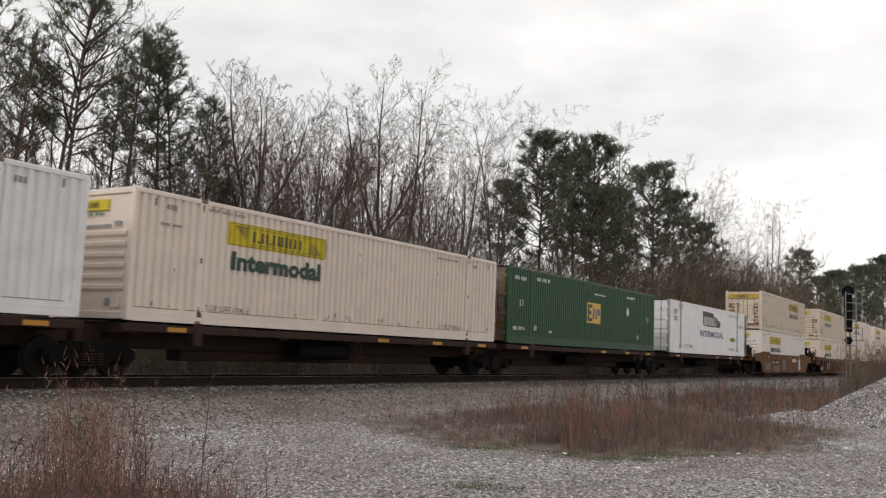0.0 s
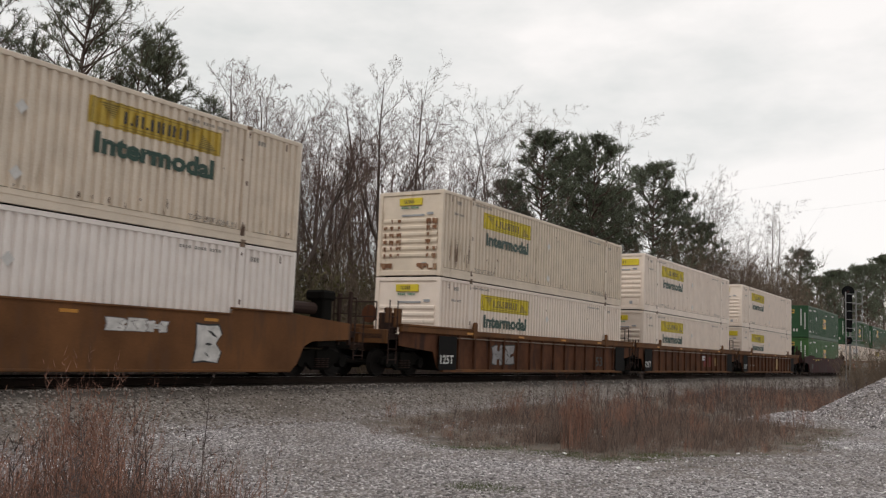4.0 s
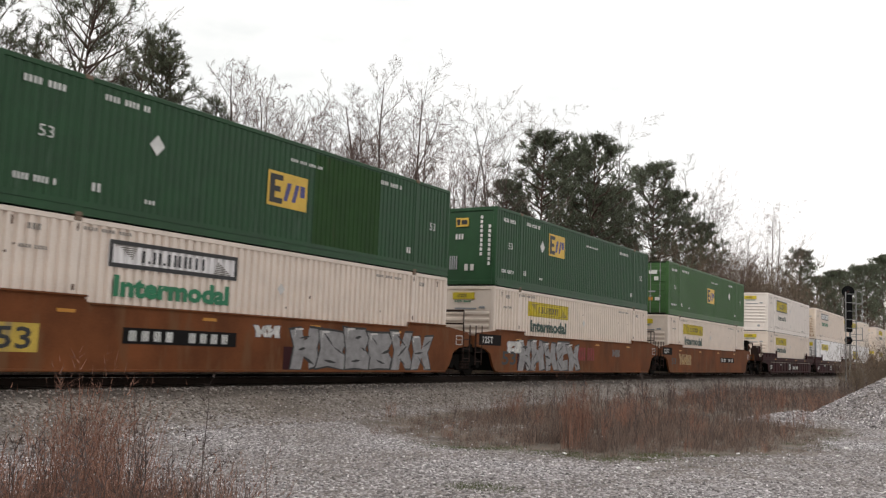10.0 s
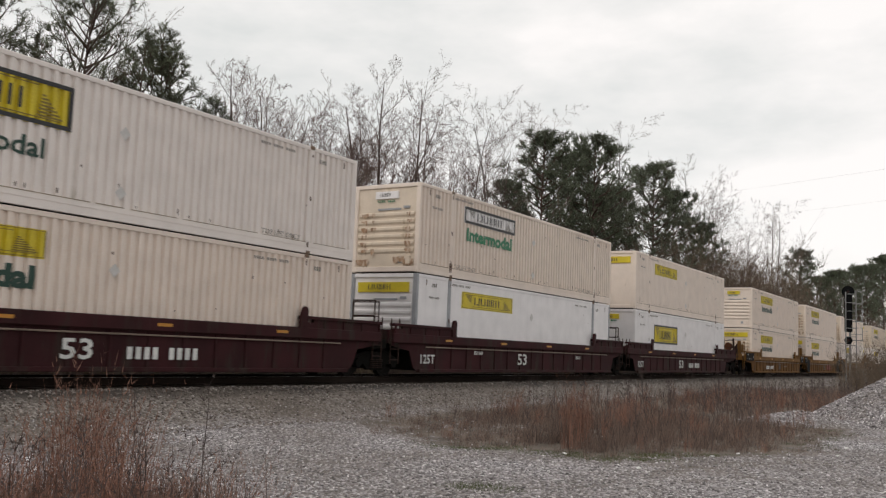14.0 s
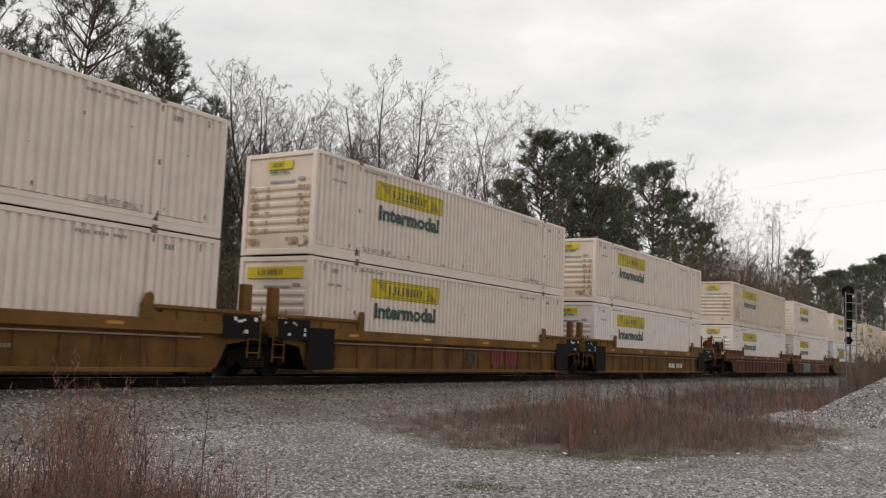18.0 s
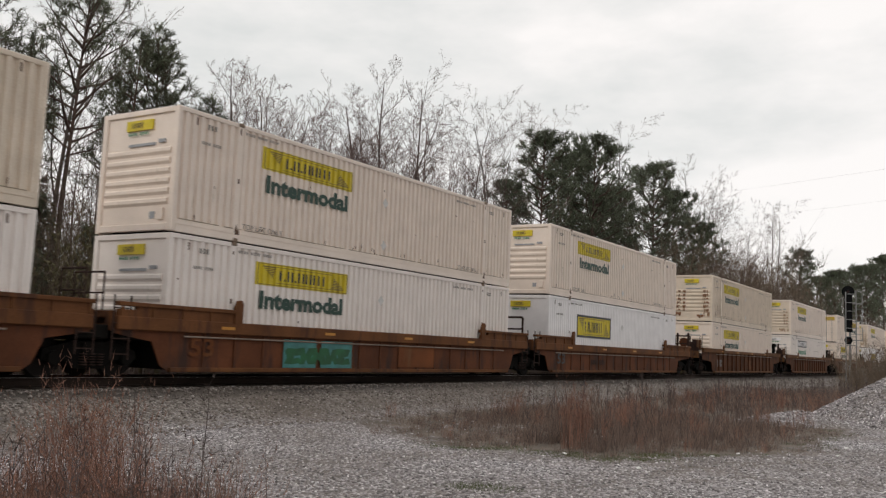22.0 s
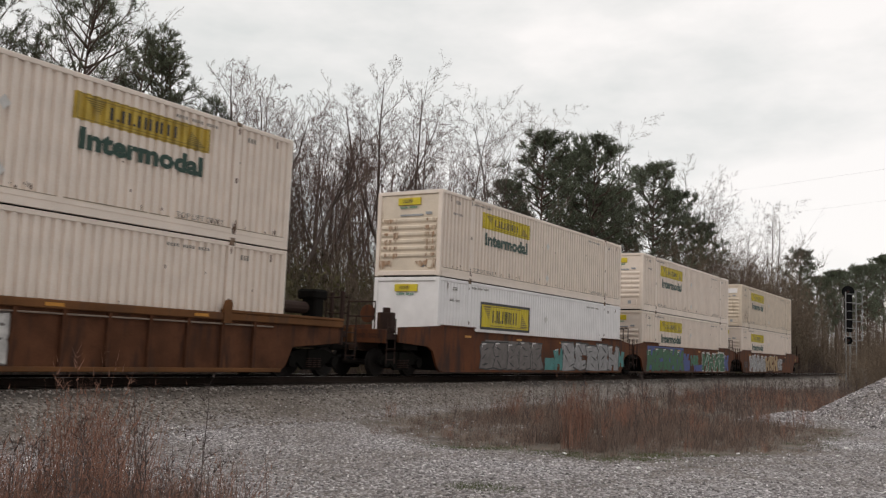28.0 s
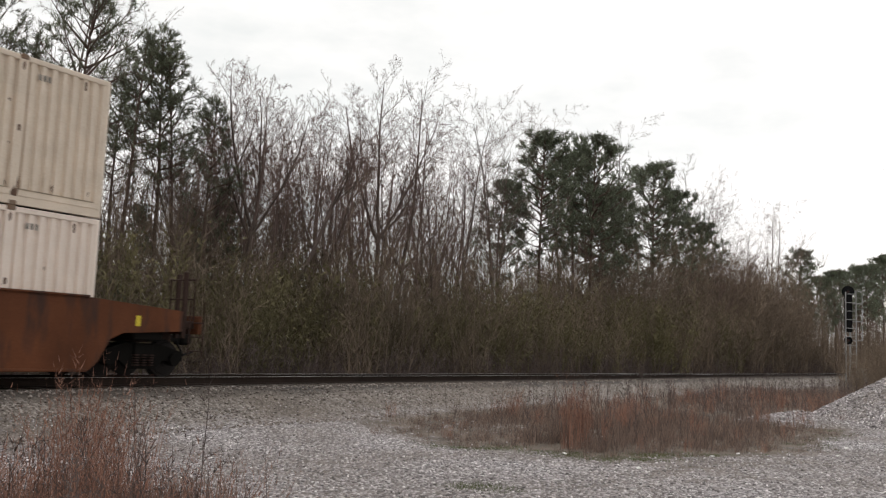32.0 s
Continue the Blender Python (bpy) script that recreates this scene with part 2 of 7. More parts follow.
def ground_material():
    m = bpy.data.materials.new("gravel_and_soil")
    m.use_nodes = True
    nt = m.node_tree
    b = nt.nodes["Principled BSDF"]
    b.inputs["Roughness"].default_value = 0.95
    tc = nt.nodes.new("ShaderNodeTexCoord")

    def noise(scale, detail=4):
        n = nt.nodes.new("ShaderNodeTexNoise")
        n.inputs["Scale"].default_value, n.inputs["Detail"].default_value = scale, detail
        links(m, tc.outputs["Object"], n.inputs["Vector"])
        return n

    def ramp(src, *stops):
        r = nt.nodes.new("ShaderNodeValToRGB")
        e = r.color_ramp.elements
        for i, (p, c) in enumerate(stops):
            if i < 2:
                e[i].position = p
            else:
                e.new(p)
            e[i].color = (*c, 1)
        links(m, src, r.inputs["Fac"])
        return r.outputs["Color"]

    vor = nt.nodes.new("ShaderNodeTexVoronoi")
    vor.inputs["Scale"].default_value = 25
    links(m, tc.outputs["Object"], vor.inputs["Vector"])
    sep = nt.nodes.new("ShaderNodeSeparateColor")
    links(m, vor.outputs["Color"], sep.inputs["Color"])
    gravel = ramp(sep.outputs[0], (0.0, (0.036, 0.032, 0.033)), (0.45, (0.215, 0.198, 0.202)), (0.82, (0.42, 0.39, 0.398)), (1.0, (0.93, 0.9, 0.91)))
    ballast = ramp(sep.outputs[1], (0.0, (0.07, 0.058, 0.05)), (0.6, (0.20, 0.175, 0.155)), (1.0, (0.40, 0.365, 0.34)))
    # stained track bed, its colour darkened further for the shade below the cars
    stained_bed_shade = ramp(sep.outputs[2], (0.0, (0.018, 0.015, 0.013)), (0.6, (0.042, 0.035, 0.031)), (1.0, (0.085, 0.073, 0.065)))
    soil = ramp(noise(1.3, 6).outputs["Fac"], (0.3, (0.085, 0.067, 0.053)), (0.6, (0.155, 0.125, 0.102)), (0.8, (0.22, 0.185, 0.155)))
    zone = nt.nodes.new("ShaderNodeAttribute")
    zone.attribute_name = "zone"
    zs = nt.nodes.new("ShaderNodeSeparateColor")
    links(m, zone.outputs["Color"], zs.inputs["Color"])

    def edge(src):
        a = nt.nodes.new("ShaderNodeMath")
        a.operation = "ADD"
        links(m, src, a.inputs[0])
        links(m, noise(1.6, 5).outputs["Fac"], a.inputs[1])
        r = nt.nodes.new("ShaderNodeMapRange")
        r.inputs["From Min"].default_value, r.inputs["From Max"].default_value = 0.72, 1.28
        links(m, a.outputs[0], r.inputs["Value"])
        return r.outputs["Result"]

    def mix(fac, a, c):
        x = nt.nodes.new("ShaderNodeMix")
        x.data_type = "RGBA"
        links(m, fac, x.inputs[0])
        links(m, a, x.inputs[6])
        links(m, c, x.inputs[7])
        return x.outputs[2]

    col = mix(edge(zs.outputs[1]), mix(edge(zs.outputs[0]), soil, gravel), ballast)
    col = mix(edge(zs.outputs[2]), col, stained_bed_shade)
    dust = mix(ramp(noise(0.35, 5).outputs["Fac"], (0.42, (0, 0, 0)), (0.68, (0.6, 0.6, 0.6))), col, soil)
    links(m, dust, b.inputs["Base Color"])
    bp = nt.nodes.new("ShaderNodeBump")
    bp.inputs["Strength"].default_value, bp.inputs["Distance"].default_value = 0.8, 0.02
    links(m, vor.outputs["Distance"], bp.inputs["Height"])
    bp.invert = True
    links(m, bp.outputs["Normal"], b.inputs["Normal"])
    return m


M["ground"] = ground_material()


# ---- mesh helpers ----
class Shape:
    """Collects vertices and faces of one part."""

    def __init__(self):
        self.v, self.f = [], []

    def add(self, verts, faces):
        n = len(self.v)
        self.v += [tuple(p) for p in verts]
        self.f += [tuple(i + n for i in q) for q in faces]
        return self

    def box(self, x0, x1, y0, y1, z0, z1, c=0.0):
        """A box, with its edges along x, y and z cut back by c."""
        if c <= 0:
            return self.add([(x, y, z) for x in (x0, x1) for y in (y0, y1) for z in (z0, z1)],
                            [(0, 1, 3, 2), (4, 6, 7, 5), (0, 4, 5, 1), (2, 3, 7, 6), (0, 2, 6, 4), (1, 5, 7, 3)])
        bm = bmesh.new()
        bmesh.ops.create_cube(bm, size=1.0, matrix=Matrix.LocRotScale(((x0 + x1) / 2, (y0 + y1) / 2, (z0 + z1) / 2), None, (x1 - x0, y1 - y0, z1 - z0)))
        bmesh.ops.bevel(bm, geom=bm.edges[:], offset=c, segments=1, affect="EDGES")
        bm.verts.index_update()
        self.add([v.co for v in bm.verts], [[v.index for v in q.verts] for q in bm.faces])
        bm.free()
        return self

    def prism(self, outline, y0, y1):
        """An outline in x and z, drawn out from y0 to y1 (the outline runs anticlockwise, seen from -y)."""
        n = len(outline)
        vs = [(x, y0, z) for x, z in outline] + [(x, y1, z) for x, z in outline]
        fs = [tuple(range(n)), tuple(range(2 * n - 1, n - 1, -1))]
        fs += [(i, i + n, (i + 1) % n + n, (i + 1) % n) for i in range(n)]
        return self.add(vs, fs)

    def tube(self, a, b, r0, r1=None, n=6, caps=True):
        a, b = Vector(a), Vector(b)
        r1 = r0 if r1 is None else r1
        d = (b - a).normalized()
        u = d.orthogonal().normalized()
        w = d.cross(u)
        ring = [(math.cos(2 * math.pi * i / n), math.sin(2 * math.pi * i / n)) for i in range(n)]
        vs = [a + r0 * (c * u + s * w) for c, s in ring] + [b + r1 * (c * u + s * w) for c, s in ring]
        fs = [(i, (i + 1) % n, (i + 1) % n + n, i + n) for i in range(n)]
        if caps:
            fs += [tuple(range(n - 1, -1, -1)), tuple(range(n, 2 * n))]
        return self.add(vs, fs)

    def mesh(self, name, mat, smooth=False):
        me = bpy.data.meshes.new(name)
        me.from_pydata(self.v, [], self.f)
        me.materials.append(mat)
        me.update()
        if smooth:
            me.polygons.foreach_set("use_smooth", [True] * len(me.polygons))
        return me


MESHES = {}


def cached(key, name, mat, build, smooth=False):
    k = (key, mat.name)
    if k not in MESHES:
        MESHES[k] = build().mesh(name, mat, smooth)
    return MESHES[k]


def part(name, me, parent, label="", at=None):
    ob = new(name, me)
    ob.parent = parent
    if at is not None:
        ob.matrix_basis = at
    if label:
        ob["label"] = label
    return ob


def thing(name, label, category, group="", m=None, kind=""):
    ob = new(name)
    ob.empty_display_size = 0.3
    if m is not None:
        ob.matrix_basis = m
    return tagged(ob, label, category, group, kind)


def arrays_mesh(name, v, t, mat):
    """A mesh out of arrays of vertices and triangles."""
    v, t = np.asarray(v, np.float32), np.asarray(t, np.int32)
    me = bpy.data.meshes.new(name)
    me.vertices.add(len(v))
    me.vertices.foreach_set("co", v.ravel())
    me.loops.add(t.size)
    me.loops.foreach_set("vertex_index", t.ravel())
    me.polygons.add(len(t))
    me.polygons.foreach_set("loop_start", np.arange(0, t.size, 3, dtype=np.int32))
    me.materials.append(mat)
    me.update(calc_edges=True)
    return me


FLAT = pose(0, 0, 0, 90)          # lettering on a side that faces -y
ENDWISE = pose(0, 0, 0, 90, 0, -90)  # lettering on an end that faces -x


def letters(text, width, height, mat, bold=0.0):
    """The mesh of a line of writing, fitted to a width and a height, lower left corner at the origin."""
    k = ("text", text, width, height, mat.name)
    if k not in MESHES:
        cu = bpy.data.curves.new("writing", "FONT")
        cu.body, cu.resolution_u, cu.offset = text, 2, bold
        ob = new("writing", cu)
        bpy.context.view_layer.update()
        me = bpy.data.meshes.new_from_object(ob.evaluated_get(bpy.context.evaluated_depsgraph_get()))
        bpy.data.objects.remove(ob)
        co = np.empty(len(me.vertices) * 3)
        me.vertices.foreach_get("co", co)
        co = co.reshape(-1, 3)
        lo, hi = co.min(0), co.max(0)
        co = (co - lo) / np.maximum(hi - lo, 1e-6) * (width, height, 0)
        me.vertices.foreach_set("co", co.ravel())
        me.materials.clear()
        me.materials.append(mat)
        me.update()
        MESHES[k] = me
    return MESHES[k]


# ---- intermodal containers: 53 feet long, origin at the lower near corner of the leading end ----
CL, CW, CH = 16.154, 2.6, 2.9
POST = (1.98, 14.17)


def corrugation(x0, x1, z0, z1, y, period, depth):
    """A corrugated sheet that faces -y; its ridges lie at y, its valleys deeper in."""
    s = Shape()
    xs = []
    k = math.floor(x0 / period)
    while k * period < x1:
        for a, d in ((0.0, 0), (0.40, 0), (0.52, 1), (0.86, 1)):
            x = (k + a) * period
            if x0 < x < x1:
                xs.append((x, d))
        k += 1

    def level(x):
        f = (x / period) % 1
        return 0 if f < 0.40 else (f - 0.40) / 0.12 if f < 0.52 else 1 if f < 0.86 else (1 - f) / 0.14

    xs = [(x0, level(x0))] + xs + [(x1, level(x1))]
    vs = []
    for x, d in xs:
        vs += [(x, y + d * depth, z0), (x, y + d * depth, z1)]
    s.add(vs, [(2 * i, 2 * i + 2, 2 * i + 3, 2 * i + 1) for i in range(len(xs) - 1)])
    return s


def mirrored(s):
    """The same sheet for the far side."""
    s.v = [(x, CW - y, z) for x, y, z in s.v]
    s.f = [tuple(reversed(q)) for q in s.f]
    return s


RIBS = {"deep": (0.235, 0.062), "fine": (0.2, 0.02), "plain": (0.6, 0.006)}


def logo_shapes(w, h, bars):
    """A plain stand-in for a brand's mark: a row of upright strokes, some with a dot after them."""
    s = Shape()
    x = 0.0
    for wide, strokes, dot in bars:
        bw, t = w * wide, w * 0.034
        for k in range(strokes):
            x0 = x + (bw - t) * (k / (strokes - 1) if strokes > 1 else 0.5)
            s.box(x0, x0 + t, -0.002, 0, 0, h)
        x += bw + w * 0.03
        if dot:
            s.box(x, x + t, -0.002, 0, 0, h * 0.2)
            x += t + w * 0.03
    return s


BARS = ((0.07, 1, True), (0.11, 2, True), (0.12, 2, False), (0.12, 2, False), (0.13, 2, False), (0.11, 1, False))


def sign(parent, x, z, w, h, field, period, depth, border=None, letter="ink"):
    """A painted sign on the near side: field, fine scroll lines, a row of blocks."""
    field_m = M[field]
    sg = part("sign_panel", cached(("sign", x, z, w, h, period), "sign_panel", field_m, lambda: corrugation(x, x + w, z, z + h, -0.003, period, depth)), parent)
    if border:
        b = 0.09

        def rim():
            s = Shape()
            for q in ((x, x + w, z, z + b), (x, x + w, z + h - b, z + h), (x, x + b, z + b, z + h - b), (x + w - b, x + w, z + b, z + h - b)):
                s.box(q[0], q[1], -0.008, -0.004, q[2], q[3])
            return s
        part("sign_border", cached(("rim", x, z, w, h), "sign_border", M[border], rim), sg)

    def scroll():
        s = Shape()
        for u0, u1, z0, z1 in ((0.012, 0.988, 0.035, 0.06), (0.012, 0.988, 0.94, 0.965), (0.012, 0.019, 0.06, 0.94), (0.981, 0.988, 0.06, 0.94), (0.2, 0.93, 0.14, 0.165), (0.07, 0.8, 0.84, 0.865)):
            s.box(x + w * u0, x + w * u1, -0.007, -0.004, z + h * z0, z + h * z1)
        # hatched wedges, the left one hanging from the top line, the right one standing on the lower line
        for k in range(7):
            v = 0.80 - 0.075 * k
            s.box(x + w * (0.06 + 0.016 * k), x + w * (0.19 - 0.004 * k), -0.007, -0.004, z + h * v, z + h * (v + 0.045))
            v = 0.18 + 0.075 * k
            s.box(x + w * (0.80 + 0.004 * k), x + w * (0.945 - 0.017 * k), -0.007, -0.004, z + h * v, z + h * (v + 0.045))
        return s
    tagged(part("sign_scroll", cached(("scroll", x, z, w, h), "sign_scroll", M["sign_line" if field != "bright" else "grey_ink"], scroll), sg), kind="stuff")
    tagged(part("sign_mark", cached(("mark", w, h, letter), "sign_mark", M[letter], lambda: logo_shapes(w * 0.55, h * 0.46, BARS)), sg,
         at=pose(x + w * 0.22, -0.006, z + h * 0.26)), kind="stuff")
    return sg


def bars_line(w, h, n):
    """Writing too small to read: a broken line of bars."""
    s = Shape()
    step = w / n
    for i in range(n):
        if i % 5 != 4:
            s.box(i * step, i * step + step * 0.6, -0.002, 0, 0, h)
    return s


def write(parent, text, x, z, w, h, ink, name="lettering", bold=0.0):
    return tagged(part(name, letters(text, w, h, M[ink], bold), parent, at=pose(x, -0.008, z) @ FLAT), kind="stuff")


def smudge(parent, x, z, w, h, n, ink, end=False):
    at = pose(-0.004, x, z, 0, 0, -90) if end else pose(x, -0.005, z)
    return tagged(part("small_writing", cached(("bars", w, h, n), "small_writing", M[ink], lambda: bars_line(w, h, n)), parent, at=at), kind="stuff")


def diamond(parent, x, z, r, mat="placard"):
    return part("placard", cached(("diamond", r), "placard", M[mat], lambda: Shape().prism([(-r * 0.9, 0), (0, -r), (r * 0.9, 0), (0, r)], -0.012, 0.0)),
                parent, at=pose(x, -0.002, z))


def container_shell(ob, paint, ribs, post_paint=None, doors=False, end_paint=None, castings="casting"):
    P, Q = M[paint], M[post_paint or paint]
    period, depth = RIBS[ribs]
    E = M[end_paint or paint]
    # sides, in three bays between the lifting posts
    bays = ((0.09, POST[0] - 0.1), (POST[0] + 0.1, POST[1] - 0.1), (POST[1] + 0.1, CL - 0.09))
    for x0, x1 in bays:
        part("side_panel", cached(("side", x0, ribs), "side_panel", P, lambda: corrugation(x0, x1, 0.30, CH - 0.11, 0.0, period, depth)), ob)
    for x0, x1 in bays:
        part("side_panel", cached(("far", x0, ribs), "side_panel", P, lambda: mirrored(corrugation(x0, x1, 0.30, CH - 0.11, 0.0, period, depth))), ob)
    for y in (-0.012, CW - 0.1):
        part("top_rail", cached(("toprail", y), "top_rail", P, lambda: Shape().box(0.1, CL - 0.1, y, y + 0.112, CH - 0.11, CH, 0.012)), ob)
        part("bottom_rail", cached(("botrail", y), "bottom_rail", P, lambda: bottom_rail(y)), ob)
    for x in (0.0, CL - 0.12):
        for y in (-0.015, CW - 0.145):
            part("corner_post", cached(("post", x, y), "corner_post", Q, lambda: Shape().box(x, x + 0.12, y, y + 0.16, 0.02, CH, 0.015)), ob)
    for x in POST:
        for y in (-0.02, CW - 0.10):
            part("lifting_post", cached(("lift", x, y), "lifting_post", Q, lambda: Shape().box(x - 0.1, x + 0.1, y, y + 0.12, 0.03, CH - 0.01, 0.02)), ob)
            for z in (-0.005, CH - 0.085):
                part("corner_casting", cached(("cast", x, y, z), "corner_casting", M[castings], lambda: Shape().box(x - 0.09, x + 0.09, y - 0.012, y + 0.13, z, z + 0.1, 0.012)), ob)
    part("roof", cached("roof", "roof", P, lambda: roof_shape()), ob)
    part("floor_frame", cached("floor", "floor_frame", M["gap"], lambda: floor_shape()), ob)
    # leading and trailing ends
    if doors:
        door_end(ob, E, 0.0)
    else:
        part("end_wall", cached("endwall", "end_wall", E, lambda: Shape().box(0.05, 0.08, 0.14, CW - 0.14, 0.1, CH - 0.1)), ob)
        part("end_header", cached("endhead", "end_header", P, lambda: Shape().box(0.0, 0.1, 0.14, CW - 0.14, CH - 0.13, CH, 0.012)), ob)
        part("end_sill", cached("endsill", "end_sill", P, lambda: Shape().box(0.0, 0.1, 0.14, CW - 0.14, 0.04, 0.2, 0.012)), ob)
        if ribs != "fine":
            for i in range(6):
                z = 0.62 + 0.235 * i
                part("end_rib", cached(("endrib", i), "end_rib", E, lambda: Shape().add(
                    [(0.05, 0.2, z), (0.05, CW - 0.2, z), (0.0, 0.2, z + 0.07), (0.0, CW - 0.2, z + 0.07), (0.0, 0.2, z + 0.14), (0.0, CW - 0.2, z + 0.14), (0.05, 0.2, z + 0.18), (0.05, CW - 0.2, z + 0.18)],
                    [(0, 2, 3, 1), (2, 4, 5, 3), (4, 6, 7, 5), (0, 6, 4, 2), (1, 3, 5, 7)])), ob)
            part("document_box", cached("docbox", "document_box", E, lambda: Shape().box(-0.015, 0.05, 0.3, 0.48, 0.28, 0.55, 0.01)), ob)
            part("vent_plate", cached("vent", "vent_plate", M["post_grey"], lambda: Shape().box(0.03, 0.055, 0.62, 0.78, 0.32, 0.48)), ob)
            part("latch_bar", cached("latch", "latch_bar", M["post_grey"], lambda: Shape().box(0.01, 0.055, 0.75, 1.65, 2.04, 2.1).box(0.0, 0.05, 0.4, 0.62, 2.08, 2.16)), ob)
    part("end_wall", cached("tailwall", "end_wall", P, lambda: Shape().box(CL - 0.07, CL - 0.04, 0.14, CW - 0.14, 0.05, CH - 0.02)), ob)


def bottom_rail(y):
    """A folded rail with a groove between its two lips."""
    d = -1 if y < 1 else 1
    m = y + 0.056
    prof = [(-0.05, 0.018)] + [(o, z) for z0, z1, o in ((0.018, 0.17, 0.075), (0.17, 0.19, 0.05), (0.19, 0.29, 0.066), (0.29, 0.31, 0.045)) for z in (z0, z1)] + [(-0.05, 0.31)]
    n = len(prof)
    ends = [tuple(range(n)), tuple(range(2 * n - 1, n - 1, -1))]
    walls = [(k, k + n, (k + 1) % n + n, (k + 1) % n) for k in range(n)]
    faces = walls + ends if d > 0 else [tuple(reversed(f)) for f in walls + ends]
    return Shape().add([(x, m + d * o, z) for x in (0.1, CL - 0.1) for o, z in prof], faces)


def roof_shape():
    s = Shape()
    n = 60
    vs = []
    for i in range(n + 1):
        x = 0.05 + (CL - 0.1) * i / n
        z = CH - 0.012 + (0.02 if i % 2 else 0.0)
        vs += [(x, 0.08, z), (x, CW - 0.08, z)]
    return s.add(vs, [(2 * i, 2 * i + 2, 2 * i + 3, 2 * i + 1) for i in range(n)])


def floor_shape():
    s = Shape().box(0.1, CL - 0.1, 0.12, CW - 0.12, 0.12, 0.17)
    for i in range(26):
        x = 0.4 + i * 0.6
        s.box(x, x + 0.06, 0.1, CW - 0.1, 0.03, 0.12)
    return s


def door_end(ob, paint, x):
    for i, (y0, y1) in enumerate(((0.15, CW / 2 - 0.01), (CW / 2 + 0.01, CW - 0.15))):
        d = part("door", cached(("door", i), "door", paint, lambda: door_shape(y0, y1)), ob)
        for j in range(5):
            z = 0.28 + j * 0.5
            part("door_panel", cached(("doorpanel", i, j), "door_panel", paint, lambda: Shape().box(0.02, 0.05, y0 + 0.06, y1 - 0.06, z, z + 0.34, 0.012)), d)
        for k in (0.28, 0.75):
            yy = y0 + (y1 - y0) * k
            part("lock_rod", cached(("rod", i, k), "lock_rod", M["galvanised"], lambda: Shape().tube((0.0, yy, 0.08), (0.0, yy, CH - 0.06), 0.02).box(-0.03, 0.02, yy - 0.05, yy + 0.05, 0.95, 1.03).box(-0.03, 0.02, yy - 0.05, yy + 0.05, 2.35, 2.42)), d)
        for zz in (0.35, 1.05, 1.75, 2.45):
            yy = 0.13 if i == 0 else CW - 0.13
            part("hinge", cached(("hinge", i, zz), "hinge", paint, lambda: Shape().box(-0.01, 0.05, yy - 0.06, yy + 0.06, zz, zz + 0.12, 0.01)), d)


def door_shape(y0, y1):
    return Shape().box(0.05, 0.075, y0, y1, 0.1, CH - 0.08)


def end_sign(ob, y0, y1, z0, z1, field, letter="ink", x=-0.004):
    # y runs to the left on this end
    sg = part("end_sign", cached(("esign", y0, y1, z0, z1, x), "end_sign", M[field], lambda: Shape().box(x, 0.05, y0, y1, z0, z1)), ob)
    w, h = (y1 - y0), (z1 - z0)
    tagged(part("sign_mark", cached(("mark", w, h, letter), "sign_mark", M[letter], lambda: logo_shapes(w * 0.5, h * 0.5, BARS)), sg,
         at=pose(x - 0.003, y1 - w * 0.2, z0 + h * 0.26, 0, 0, -90)), kind="stuff")
    return sg


GROUP = "stacked containers on the train"


